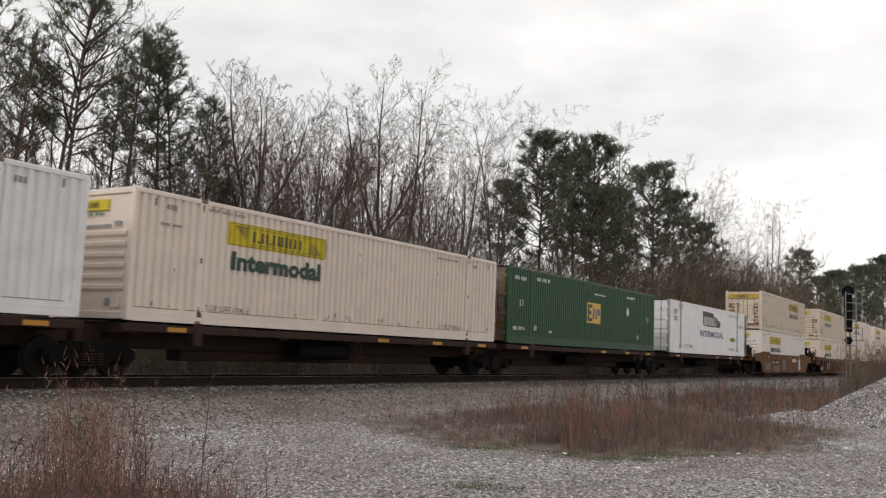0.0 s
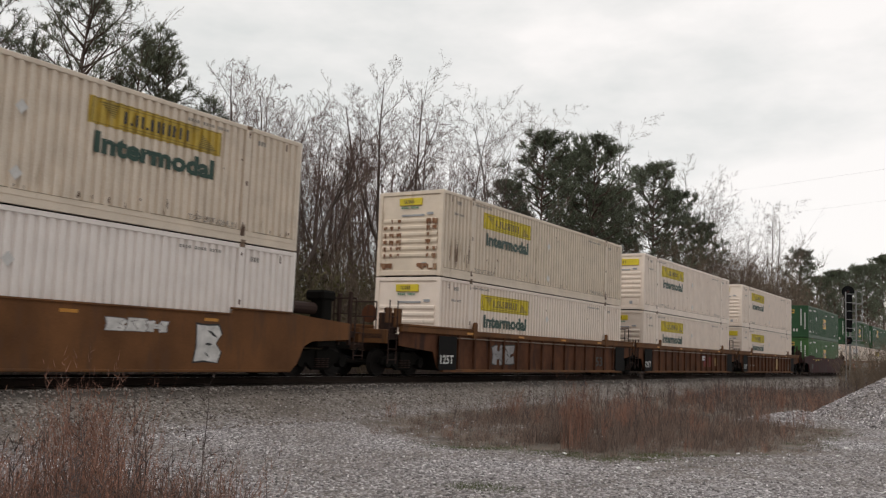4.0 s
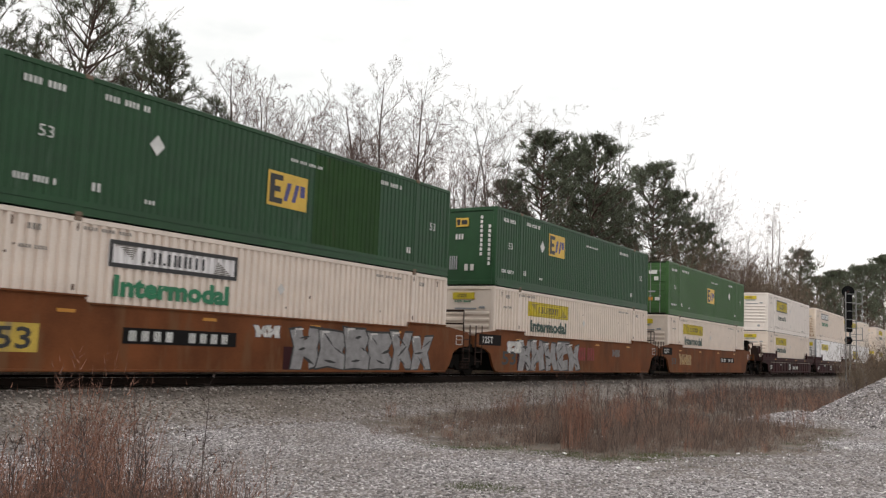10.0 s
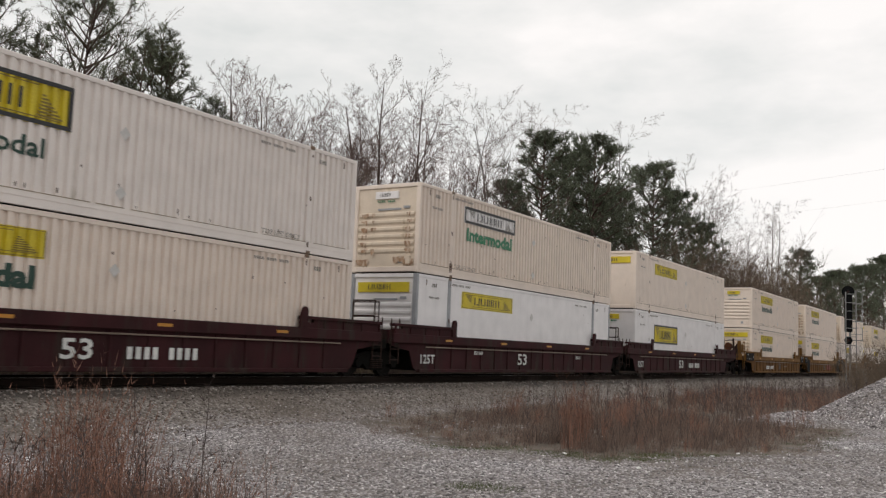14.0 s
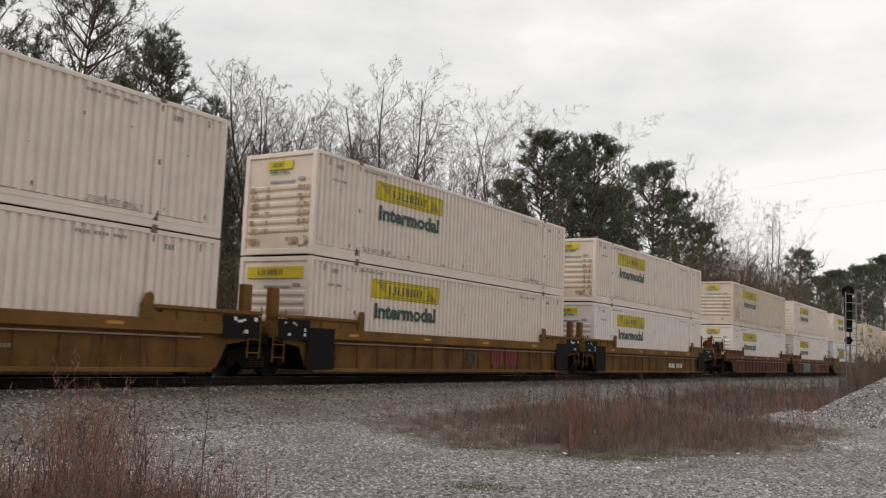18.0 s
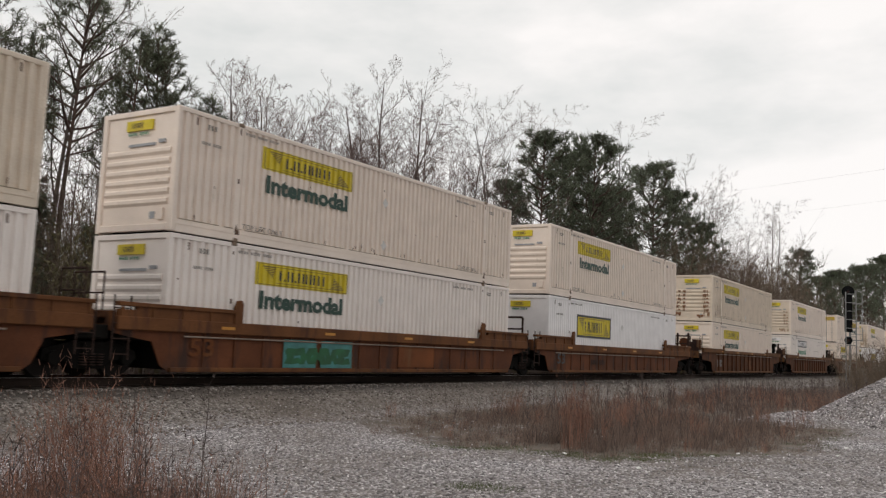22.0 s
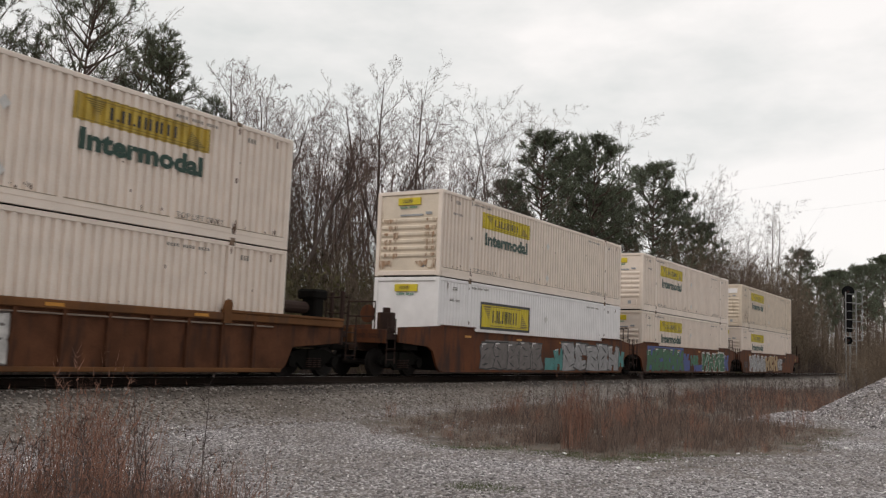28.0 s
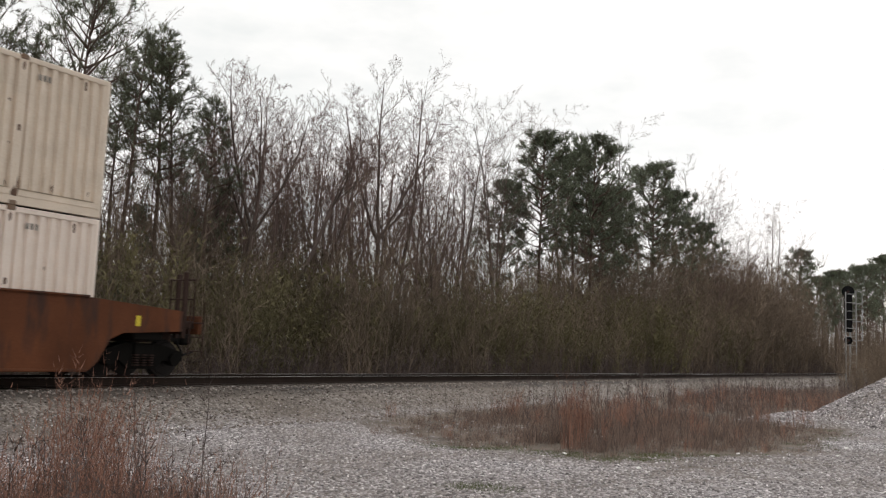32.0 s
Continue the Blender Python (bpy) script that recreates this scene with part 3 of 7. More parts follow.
def freight_container(label, paint, mark, ribs="deep", doors=False, rusty=False, tall_end=False):
    """A white 53-foot container. mark: Y yellow sign, W white sign, B black-edged sign, I black-edged with the word, O sign alone, R sign at the tail, N none."""
    ob = thing("shipping_container", label, "shipping container", GROUP)
    grey_posts = mark == "O" and ribs == "plain"
    container_shell(ob, paint, ribs, "post_grey" if grey_posts else None, doors, "dirty" if rusty else paint)
    period, depth = RIBS[ribs]
    x = 9.6 if mark == "R" else 2.8
    field = "worn_yellow" if doors else "yellow"
    if mark in "YRO":
        sign(ob, x, 1.96, 3.7, 0.57, field, period, depth)
    elif mark == "W":
        sign(ob, x, 1.98, 3.7, 0.57, "bright", period, depth, "ink")
    elif mark == "B":
        sign(ob, x, 1.30, 3.85, 0.97, "yellow", period, depth, "ink")
    elif mark == "I":
        sign(ob, x + 0.1, 1.64, 3.9, 0.9, "yellow", period, depth, "ink")
    if mark in "YR":
        write(ob, "Intermodal", x + 0.16, 1.36, 3.32, 0.46, "green_ink", bold=0.046)
    elif mark == "W":
        write(ob, "Intermodal", x + 0.16, 1.36, 3.32, 0.46, "bright_green_ink", bold=0.046)
    elif mark == "I":
        write(ob, "Intermodal", x + 0.65, 0.98, 2.8, 0.4, "green_ink", bold=0.02)
    if mark != "N":
        if doors:
            end_sign(ob, 0.2, CW - 0.2, 2.3, 2.66, field, x=-0.024)
        elif tall_end or mark == "O":
            end_sign(ob, 0.3, CW - 0.3, 2.3, 2.62, "bright" if paint == "dirty" else "yellow")
        else:
            end_sign(ob, 0.85, 1.75, 2.42, 2.66, "bright" if mark == "W" else "yellow")
            smudge(ob, 1.65, 2.3, 0.7, 0.07, 9, "bright_green_ink", end=True)
    if mark != "O":
        write(ob, "TOP LIFT ONLY", 2.2, 0.34, 1.45, 0.13, "grey_ink")
        write(ob, "TOP LIFT ONLY", 12.4, 0.34, 1.45, 0.13, "grey_ink")
    smudge(ob, 0.9, 2.52, 0.32, 0.12, 3, "grey_ink")
    smudge(ob, 0.75, 2.15, 0.62, 0.07, 9, "grey_ink")
    smudge(ob, 2.15, 2.66, 1.2, 0.07, 14, "grey_ink")
    smudge(ob, 14.5, 2.5, 0.3, 0.12, 3, "grey_ink")
    smudge(ob, 12.2, 2.6, 1.3, 0.07, 14, "grey_ink")
    for z in (1.9, 0.62):
        diamond(ob, 8.1, z, 0.15)
    weather(ob, len(label) * 13 + ord(mark) * 3 + ord(paint[0]) + (7 if tall_end else 0) + (3 if rusty else 0), 1.0 if paint in ("dirty", "cream") else 0.5)
    if rusty:
        end_rust(ob, len(label) * 7 + ord(mark) + ord(paint[0]), M["rust_red" if paint == "dirty" else "rust_pale"])
    if paint == "dirty":
        rust_runs(ob, len(label) + ord(mark), 16)
    return ob


def green_container(label, paint, logo_x, doors=False, patch=False, logo_z=1.09, end_paint=None):
    ob = thing("shipping_container", label, "shipping container", GROUP)
    container_shell(ob, paint, "fine", doors=doors, end_paint=end_paint)
    if patch:
        part("repainted_patch", cached("patch", "repainted_patch", M["pale_green"], lambda: corrugation(9.2, 12.2, 0.26, CH - 0.14, -0.002, *RIBS["fine"])), ob)
    lg = part("logo_panel", cached("logo", "logo_panel", M["ochre"], lambda: Shape().box(0, 1.52, -0.006, 0, 0, 0.9)), ob, at=pose(logo_x, -0.002, logo_z))
    part("logo_block", cached("logoE", "logo_block", M["ink"], lambda: Shape().box(0.08, 0.26, -0.012, -0.006, 0.08, 0.82).box(0.26, 0.56, -0.012, -0.006, 0.68, 0.82).box(0.26, 0.48, -0.012, -0.006, 0.38, 0.52).box(0.26, 0.56, -0.012, -0.006, 0.08, 0.22)), lg)
    part("logo_block", cached("logoM", "logo_block", M["blue_ink"], lambda: Shape().prism([(0.6, 0.18), (0.74, 0.18), (0.9, 0.66), (0.74, 0.66)], -0.012, -0.006).prism([(0.92, 0.18), (1.06, 0.18), (1.2, 0.66), (1.06, 0.66)], -0.012, -0.006).box(1.24, 1.42, -0.012, -0.006, 0.36, 0.66)), lg)
    write(ob, "53", 0.95, 1.43, 0.34, 0.24, "white_ink")
    write(ob, "53", 14.95, 1.43, 0.34, 0.24, "white_ink")
    smudge(ob, 0.55, 2.42, 0.95, 0.14, 9, "white_ink")
    smudge(ob, 2.4, 2.5, 1.2, 0.13, 12, "white_ink")
    smudge(ob, 0.5, 0.52, 0.95, 0.13, 11, "white_ink")
    smudge(ob, 2.25, 0.55, 0.25, 0.18, 2, "white_ink")
    smudge(ob, 3.6, 0.5, 0.32, 0.09, 3, "white_ink")
    smudge(ob, 8.2, 2.35, 1.3, 0.08, 18, "white_ink")
    smudge(ob, 13.7, 0.55, 0.25, 0.18, 2, "white_ink")
    smudge(ob, 12.2, 2.45, 1.1, 0.12, 11, "white_ink")
    diamond(ob, 12.35 if doors else 3.83, 1.83, 0.23, "white_ink")
    if not doors:
        part("end_logo", cached("elogo", "end_logo", M["ochre"], lambda: Shape().box(-0.006, 0.05, 1.2, 1.72, 2.2, 2.52)), ob)
        part("logo_block", cached("elogo2", "logo_block", M["ink"], lambda: Shape().box(-0.012, -0.006, 1.54, 1.68, 2.25, 2.47).box(-0.012, -0.006, 1.24, 1.48, 2.27, 2.44)), ob)
        smudge(ob, 1.72, 1.72, 0.38, 0.2, 3, "white_ink", end=True)
        smudge(ob, 1.3, 0.55, 0.5, 0.24, 2, "placard", end=True)
        smudge(ob, 1.95, 0.6, 0.45, 0.5, 5, "post_grey", end=True)
        part("number_column", cached("numcol", "number_column", M["white_ink"], lambda: column_bars(0.62, 1.1)), ob)
        part("number_column", cached("numcol2", "number_column", M["white_ink"], lambda: column_bars(0.28, 0.75)), ob)
        part("placard", cached("ediamond", "placard", M["placard"], lambda: Shape().add([(-0.006, 2.25, 1.5), (-0.006, 2.05, 1.8), (-0.006, 2.25, 2.1), (-0.006, 2.45, 1.8)], [(0, 1, 2, 3)])), ob)
    else:
        for y, z, w, h, mm in ((2.1, 2.2, 0.55, 0.35, "ochre"), (1.1, 2.2, 0.6, 0.3, "white_ink"), (0.75, 0.75, 0.35, 0.25, "white_ink"), (1.1, 0.75, 0.3, 0.25, "reflector"), (2.1, 0.75, 0.4, 0.2, "white_ink"), (0.8, 1.85, 0.3, 0.3, "white_ink"), (2.2, 1.2, 0.5, 0.12, "post_grey"), (1.1, 1.2, 0.5, 0.12, "post_grey")):
            part("door_sticker", cached(("sticker", y, z), "door_sticker", M[mm], lambda: Shape().box(-0.012, 0.02, y - w * 0.75, y, z, z + h * 0.7)), ob)
    return ob


def column_bars(y, z0):
    s = Shape()
    for i in range(9):
        s.box(-0.006, 0.0, y - 0.05, y + 0.05, z0 + i * 0.17, z0 + i * 0.17 + 0.12)
    return s


def reefer_container(label):
    ob = thing("refrigerated_container", label, "shipping container", GROUP)
    container_shell(ob, "bright", "plain", "post_grey", True)
    s = lambda: Shape().prism([(6.25, 1.85), (6.5, 1.72), (10.0, 1.72), (10.0, 2.1), (9.5, 2.15), (9.3, 2.3), (8.6, 2.35), (8.5, 2.55), (6.25, 2.6)], -0.006, -0.003)
    part("logo_shadow", cached("plogo", "logo_shadow", M["ink"], s), ob)
    part("logo_mark", cached("plogo2", "logo_mark", M["bright"], lambda: logo_shapes(3.0, 0.5, ((0.13, 2, False), (0.13, 2, False), (0.05, 1, False), (0.18, 3, False), (0.11, 2, True), (0.08, 1, False)))), ob, at=pose(6.45, -0.008, 1.78))
    write(ob, "INTERMODAL", 5.65, 1.06, 5.15, 0.38, "blue_ink", bold=0.02)
    write(ob, "53FT", 0.75, 2.15, 0.7, 0.26, "grey_ink", bold=0.02)
    write(ob, "XHC", 0.75, 1.78, 0.7, 0.26, "grey_ink", bold=0.02)
    write(ob, "TOP LIFT ONLY", 2.5, 0.34, 1.75, 0.18, "ink")
    write(ob, "TOP LIFT ONLY", 12.0, 0.34, 1.75, 0.18, "ink")
    write(ob, "eco", 12.35, 0.98, 0.62, 0.2, "ink", bold=0.03)
    smudge(ob, 12.1, 2.55, 1.5, 0.1, 16, "grey_ink")
    part("leaf_mark", cached("eco", "leaf_mark", M["leaf_green"], lambda: Shape().prism([(12.5 + 0.6 * (1 - math.cos(a)), 1.03 + 0.11 * math.sin(a) * (1.6 if math.sin(a) > 0 else 1)) for a in [-2 * math.pi * i / 14 for i in range(14)]], -0.006, -0.003)), ob)
    smudge(ob, 14.4, 1.9, 1.2, 0.15, 9, "grey_ink")
    for i, x in enumerate(POST):
        part("post_flare", cached(("flare", i), "post_flare", M["post_grey"], lambda: Shape().prism([(x - 0.4, 0.06), (x + 0.4, 0.06), (x + 0.1, 0.6), (x + 0.1, 2.3), (x + 0.3, 2.75), (x - 0.3, 2.75), (x - 0.1, 2.3), (x - 0.1, 0.6)], -0.018, -0.004)), ob)
    # the open cage round the cooling unit at the tail
    for y in (0.0, CW - 0.08):
        part("cage_post", cached(("cage", y), "cage_post", M["galvanised"], lambda: Shape().box(CL + 0.45, CL + 0.55, y, y + 0.08, 0.05, CH - 0.02, 0.01)), ob)
        for z in (0.1, 1.0, 2.0, CH - 0.12):
            part("cage_bar", cached(("cagebar", y, z), "cage_bar", M["galvanised"], lambda: Shape().box(CL - 0.05, CL + 0.45, y, y + 0.07, z, z + 0.08)), ob)
    part("cooling_unit", cached("cooler", "cooling_unit", M["post_grey"], lambda: Shape().box(CL - 0.03, CL + 0.3, 0.25, CW - 0.25, 0.6, 2.6, 0.03)), ob)
    return ob


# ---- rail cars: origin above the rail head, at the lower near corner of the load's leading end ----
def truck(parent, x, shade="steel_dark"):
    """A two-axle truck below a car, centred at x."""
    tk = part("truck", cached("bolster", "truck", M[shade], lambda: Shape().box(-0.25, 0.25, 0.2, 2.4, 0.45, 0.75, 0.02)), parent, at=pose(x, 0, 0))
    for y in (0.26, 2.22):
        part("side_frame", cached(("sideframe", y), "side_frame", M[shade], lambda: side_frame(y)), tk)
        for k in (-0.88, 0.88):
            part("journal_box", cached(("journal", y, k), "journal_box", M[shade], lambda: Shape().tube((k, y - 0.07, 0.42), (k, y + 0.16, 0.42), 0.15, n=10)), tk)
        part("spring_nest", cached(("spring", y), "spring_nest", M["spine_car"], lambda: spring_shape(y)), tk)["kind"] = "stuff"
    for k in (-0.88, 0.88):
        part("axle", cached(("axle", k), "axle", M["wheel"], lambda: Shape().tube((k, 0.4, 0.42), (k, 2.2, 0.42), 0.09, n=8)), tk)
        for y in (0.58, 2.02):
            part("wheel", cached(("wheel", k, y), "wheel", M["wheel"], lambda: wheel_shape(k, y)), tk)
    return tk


def side_frame(y):
    return (Shape().prism([(-1.15, 0.40), (-0.95, 0.33), (-0.62, 0.40), (-0.34, 0.20), (0.34, 0.20), (0.62, 0.40), (0.95, 0.33), (1.15, 0.40), (1.12, 0.58), (0.45, 0.76), (-0.45, 0.76), (-1.12, 0.58)], y, y + 0.12))


def spring_shape(y):
    s = Shape()
    for i in range(3):
        x = -0.2 + 0.2 * i
        for k in range(5):
            s.tube((x, y - 0.03, 0.27 + 0.055 * k), (x, y - 0.03, 0.295 + 0.055 * k), 0.075, n=8)
    return s


def wheel_shape(k, y):
    """A flanged wheel with a raised hub; its flange lies on the track's side."""
    d = 1 if y < 1.3 else -1
    rings = ((0.0, 0.10), (0.0, 0.34), (0.02, 0.36), (0.02, 0.42), (0.12, 0.43), (0.13, 0.455), (0.155, 0.455), (0.155, 0.10))
    n, s = 20, Shape()
    vs = [(k + r * math.cos(2 * math.pi * i / n), y - 0.02 * d + o * d, 0.42 + r * math.sin(2 * math.pi * i / n)) for o, r in rings for i in range(n)]
    fs = [(j * n + i, j * n + (i + 1) % n, (j + 1) * n + (i + 1) % n, (j + 1) * n + i) for j in range(len(rings) - 1) for i in range(n)]
    return s.add(vs, fs if d < 0 else [tuple(reversed(f)) for f in fs])


def ladder(parent, x, z0, z1, paint, y=-0.12):
    ld = part("ladder", cached(("ladder", z0, z1), "ladder", M[paint], lambda: Shape().tube((0, 0, z0), (0, 0, z1), 0.02).tube((0.42, 0, z0), (0.42, 0, z1), 0.02)), parent, at=pose(x, y, 0))
    n = int((z1 - z0) / 0.32)
    for i in range(n):
        z = z0 + 0.12 + i * 0.32
        part("rung", cached(("rung", z), "rung", M[paint], lambda: Shape().tube((0, 0, z), (0.42, 0, z), 0.014, n=5)), ld)
    return ld


def handrail(parent, x, paint, y0=0.5, y1=1.5):
    return part("handrail", cached(("handrail", y0, y1), "handrail", M[paint], lambda: Shape().tube((0, y0, 1.3), (0, y0, 2.25), 0.022).tube((0, y1, 1.3), (0, y1, 2.25), 0.022).tube((0, y0, 2.25), (0, y1, 2.25), 0.022).tube((0, y0, 1.8), (0, y1, 1.8), 0.018)), parent, at=pose(x, 0, 0))


def end_flange(x0, x1, y0, y1, c1):
    """A flat flange over the ends of the side, on short posts where the chord lies low."""
    s = Shape().box(x0, x1, y0 - 0.07, y1 + 0.05, max(c1, 1.53), 1.62, 0.012)
    if c1 < 1.5:
        s.box(x0 + 0.02, x1 - 0.02, y0 - 0.02, y1, c1, 1.46).box(x0 + 0.5, x1 - 0.02, y0 - 0.02, y1, 1.46, 1.53)
        for k in range(5):
            x = x0 + 0.1 + (x1 - x0 - 0.2) * k / 4
            s.box(x - 0.03, x + 0.03, y0 - 0.05, y0 - 0.02, c1, 1.53)
    return s


def well_car(label, paint, kind, first, last, marks=()):
    """One unit of a double-stack car. kind: smooth, ribbed (narrow top chord) or girder (deep top chord). first and last: it ends the set there and has a coupler."""
    ob = thing("well_car", label, "rail car", "cars of the train")
    P = M[paint]
    # recessed web: a darker paint that holds its shade as well as grime
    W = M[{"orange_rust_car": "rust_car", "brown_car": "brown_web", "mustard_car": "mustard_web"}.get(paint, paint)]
    a, b = (-2.95 if first else -1.45), (CL + 2.95 if last else CL + 1.45)
    s0, s1 = (-2.3 if first else -1.35), (CL + 2.3 if last else CL + 1.35)
    if paint == "orange_car" and last:
        s1 = CL + 1.35
    for side, (y0, y1) in (("near", (-0.12, -0.04)), ("far", (CW + 0.04, CW + 0.12))):
        key = (side, first, last)
        if kind == "smooth":
            sd = part("side_wall", cached(("smooth", s1) + key, "side_wall", P, lambda: Shape().prism(
                [(0.1, 0.17), (CL - 0.1, 0.17), (CL + 0.12, 0.35), (CL + 0.38, 0.82), (CL + 0.7, 0.96), (s1, 1.05), (s1, 1.50 if s1 > CL + 2 or not last else 1.6), (CL - 0.3, 1.66), (CL - 2.2, 1.66), (CL - 2.3, 1.54),
                 (2.3, 1.54), (2.2, 1.66), (0.3, 1.66), (s0, 1.50), (s0, 1.05), (-0.7, 0.96), (-0.38, 0.82), (-0.12, 0.35)], y0, y1)), ob)
            part("bottom_flange", cached(("flange", side), "bottom_flange", P, lambda: Shape().box(0.15, CL - 0.15, y0 - 0.05, y1 + 0.03, 0.15, 0.21, 0.01)), sd)
            part("top_flange", cached(("topflange", side), "top_flange", P, lambda: Shape().box(2.35, CL - 2.35, y0 - 0.04, y1 + 0.03, 1.50, 1.545, 0.008)), sd)
            for x0 in (0.2, CL - 2.25):
                part("end_rail", cached(("endflange", side, x0), "end_rail", P, lambda: Shape().box(x0, x0 + 2.05, y0 - 0.05, y1 + 0.05, 1.645, 1.69, 0.008)), sd)
        else:
            c0, c1 = (1.37, 1.55) if kind == "ribbed" else (1.03, 1.32)
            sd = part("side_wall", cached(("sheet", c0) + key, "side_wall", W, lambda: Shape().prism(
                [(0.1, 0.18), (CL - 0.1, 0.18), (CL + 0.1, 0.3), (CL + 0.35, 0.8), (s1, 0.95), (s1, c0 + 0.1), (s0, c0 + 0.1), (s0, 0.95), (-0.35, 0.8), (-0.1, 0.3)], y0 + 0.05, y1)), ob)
            part("top_chord", cached(("chord", c0) + key, "top_chord", P, lambda: Shape().box(s0, s1, y0 - 0.05, y1 + 0.02, c0, c1, 0.02)), sd)
            part("bottom_sill", cached(("sill", side), "bottom_sill", P, lambda: Shape().box(0.15, CL - 0.15, y0 - 0.04, y1 + 0.02, 0.15, 0.25, 0.012)), sd)
            for x0, xk in ((s0, 2.05), (CL - 2.2, CL - 2.2)):
                x1 = 2.2 if x0 < 0 else s1
                part("end_rail", cached(("endrail", c1, round(x0, 2), round(x1, 2), side), "end_rail", P, lambda: end_flange(x0, x1, y0, y1, c1)), sd)
                part("guide_bracket", cached(("bracket", xk, side), "guide_bracket", P, lambda: Shape().prism([(xk - 0.06, 1.3), (xk + 0.2, 1.3), (xk + 0.2, 1.78), (xk + 0.14, 1.86), (xk + 0.02, 1.84), (xk - 0.06, 1.66)], y0 - 0.075, y0 - 0.0)), sd)
            if side == "near":
                n = 14 if kind == "ribbed" else 15
                for i in range(n):
                    x = 1.15 + (CL - 2.3) * i / (n - 1)
                    wide, proud = (0.085, -0.15) if kind == "ribbed" else (0.07, -0.1)
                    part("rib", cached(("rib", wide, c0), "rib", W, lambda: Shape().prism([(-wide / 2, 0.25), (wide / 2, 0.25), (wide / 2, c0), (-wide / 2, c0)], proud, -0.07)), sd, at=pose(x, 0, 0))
                pz = c0 - 0.09
                part("train_line_pipe", cached(("pipe", pz), "train_line_pipe", M["pipe"], lambda: Shape().tube((0.5, -0.125, pz), (CL - 0.5, -0.125, pz), 0.02)), sd)
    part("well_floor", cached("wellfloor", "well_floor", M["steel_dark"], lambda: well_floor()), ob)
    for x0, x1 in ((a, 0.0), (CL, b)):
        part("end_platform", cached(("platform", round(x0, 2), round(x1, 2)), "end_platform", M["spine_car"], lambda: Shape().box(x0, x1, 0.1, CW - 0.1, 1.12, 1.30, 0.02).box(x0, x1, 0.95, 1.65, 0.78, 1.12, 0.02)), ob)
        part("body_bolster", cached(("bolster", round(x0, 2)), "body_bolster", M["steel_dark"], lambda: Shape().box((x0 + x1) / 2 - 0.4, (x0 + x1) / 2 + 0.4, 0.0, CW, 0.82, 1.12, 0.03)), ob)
        xb = x0 if x0 < 0 else x1 - 0.12
        part("end_sill", cached(("esill", round(xb, 2)), "end_sill", P, lambda: Shape().box(xb, xb + 0.12, -0.05, CW + 0.05, 1.0, 1.42, 0.015)), ob)
    if paint == "mustard_car":
        for x0 in (s0 + 0.02, CL + 0.1):
            wide = (-0.1 - x0) if x0 < 0 else (s1 - 0.02 - x0)
            pn = part("end_panel", cached(("endpanel", round(x0, 2), round(wide, 2), kind), "end_panel", M["black_panel"], lambda: Shape().box(x0, x0 + wide, -0.185, -0.168, 0.98, 1.5)), ob, "black end panel with white stencils")
            part("stencil", cached(("stencil", round(x0, 2), round(wide, 2)), "stencil", M["white_ink"], lambda: stencil_marks(x0, wide)), pn)["kind"] = "stuff"
    if last and paint in ("orange_car", "brown_car"):
        part("air_tank", cached("airtank", "air_tank", M["spine_car"], lambda: Shape().tube((CL + 0.12, 0.35, 1.86), (CL + 1.2, 0.35, 1.86), 0.17, n=12)), ob)
        part("valve_box", cached("valvebox", "valve_box", M["steel_dark"], lambda: Shape().box(CL + 1.35, CL + 1.75, 0.1, 0.6, 1.3, 2.2, 0.05).box(CL + 1.25, CL + 1.85, 0.05, 0.7, 2.1, 2.38, 0.06)), ob)
    part("placard_frame", cached(("plfr", s1), "placard_frame", M["graf_white"], lambda: frame_shape(s1 - 0.85, 0.42, 1.06, 0.32)), ob) if paint == "orange_car" else None
    dull = "spine_car" if paint != "mustard_car" else paint
    if paint == "mustard_car":
        for xp, yy in ((a + 0.12, 0.1), (b - 0.45, 0.1), (a + 0.12, CW - 0.3)):
            part("end_post", cached("endpost", "end_post", P, lambda: Shape().box(0, 0.32, 0, 0.2, 1.2, 2.3, 0.03).box(0.1, 0.22, -0.012, 0.0, 2.05, 2.17)), ob, at=pose(xp, yy, 0))
    else:
        handrail(ob, a + 0.2, dull)
        handrail(ob, b - 0.2, dull, 0.05, 0.85)
    ladder(ob, a + 0.02, 0.4, 2.3 if first and kind != "smooth" else 1.75, dull)
    if first and kind != "smooth":
        part("brake_plate", cached(("brakeplate", a), "brake_plate", P, lambda: Shape().box(a + 0.1, a + 0.42, 0.06, 0.12, 1.62, 2.08, 0.02).box(a + 0.55, a + 0.95, 0.06, 0.12, 1.5, 2.08, 0.02)), ob)
    if last and paint != "orange_car":
        for k, yy in ((2.4, -0.02), (2.88, 0.75)):
            part("corner_stake", cached(("stake", k), "corner_stake", M[dull], lambda: Shape().box(CL + k, CL + k + 0.1, yy, yy + 0.1, 0.9, 2.4, 0.012)), ob)
    ladder(ob, b - 0.45, 0.5, 1.75, dull)
    if first:
        truck(ob, -1.55)
        coupler(ob, a, -1)
        brake_gear(ob, a + 0.7, paint)
    if last:
        truck(ob, CL + 1.55)
        coupler(ob, b, 1)
    else:
        truck(ob, CL + 1.67)
    for i, x in enumerate((1.6, 5.4, 9.2, 13.0)):
        part("reflector", cached("reflect", "reflector", M["reflector"], lambda: Shape().box(0, 0.42, -0.006, 0, 0, 0.07)), ob, at=pose(x, -0.171 if kind != "smooth" else -0.122, {"ribbed": 1.42, "girder": 1.14, "smooth": 1.32}[kind]))
    for item in marks:
        car_mark(ob, kind, *item)
    return ob


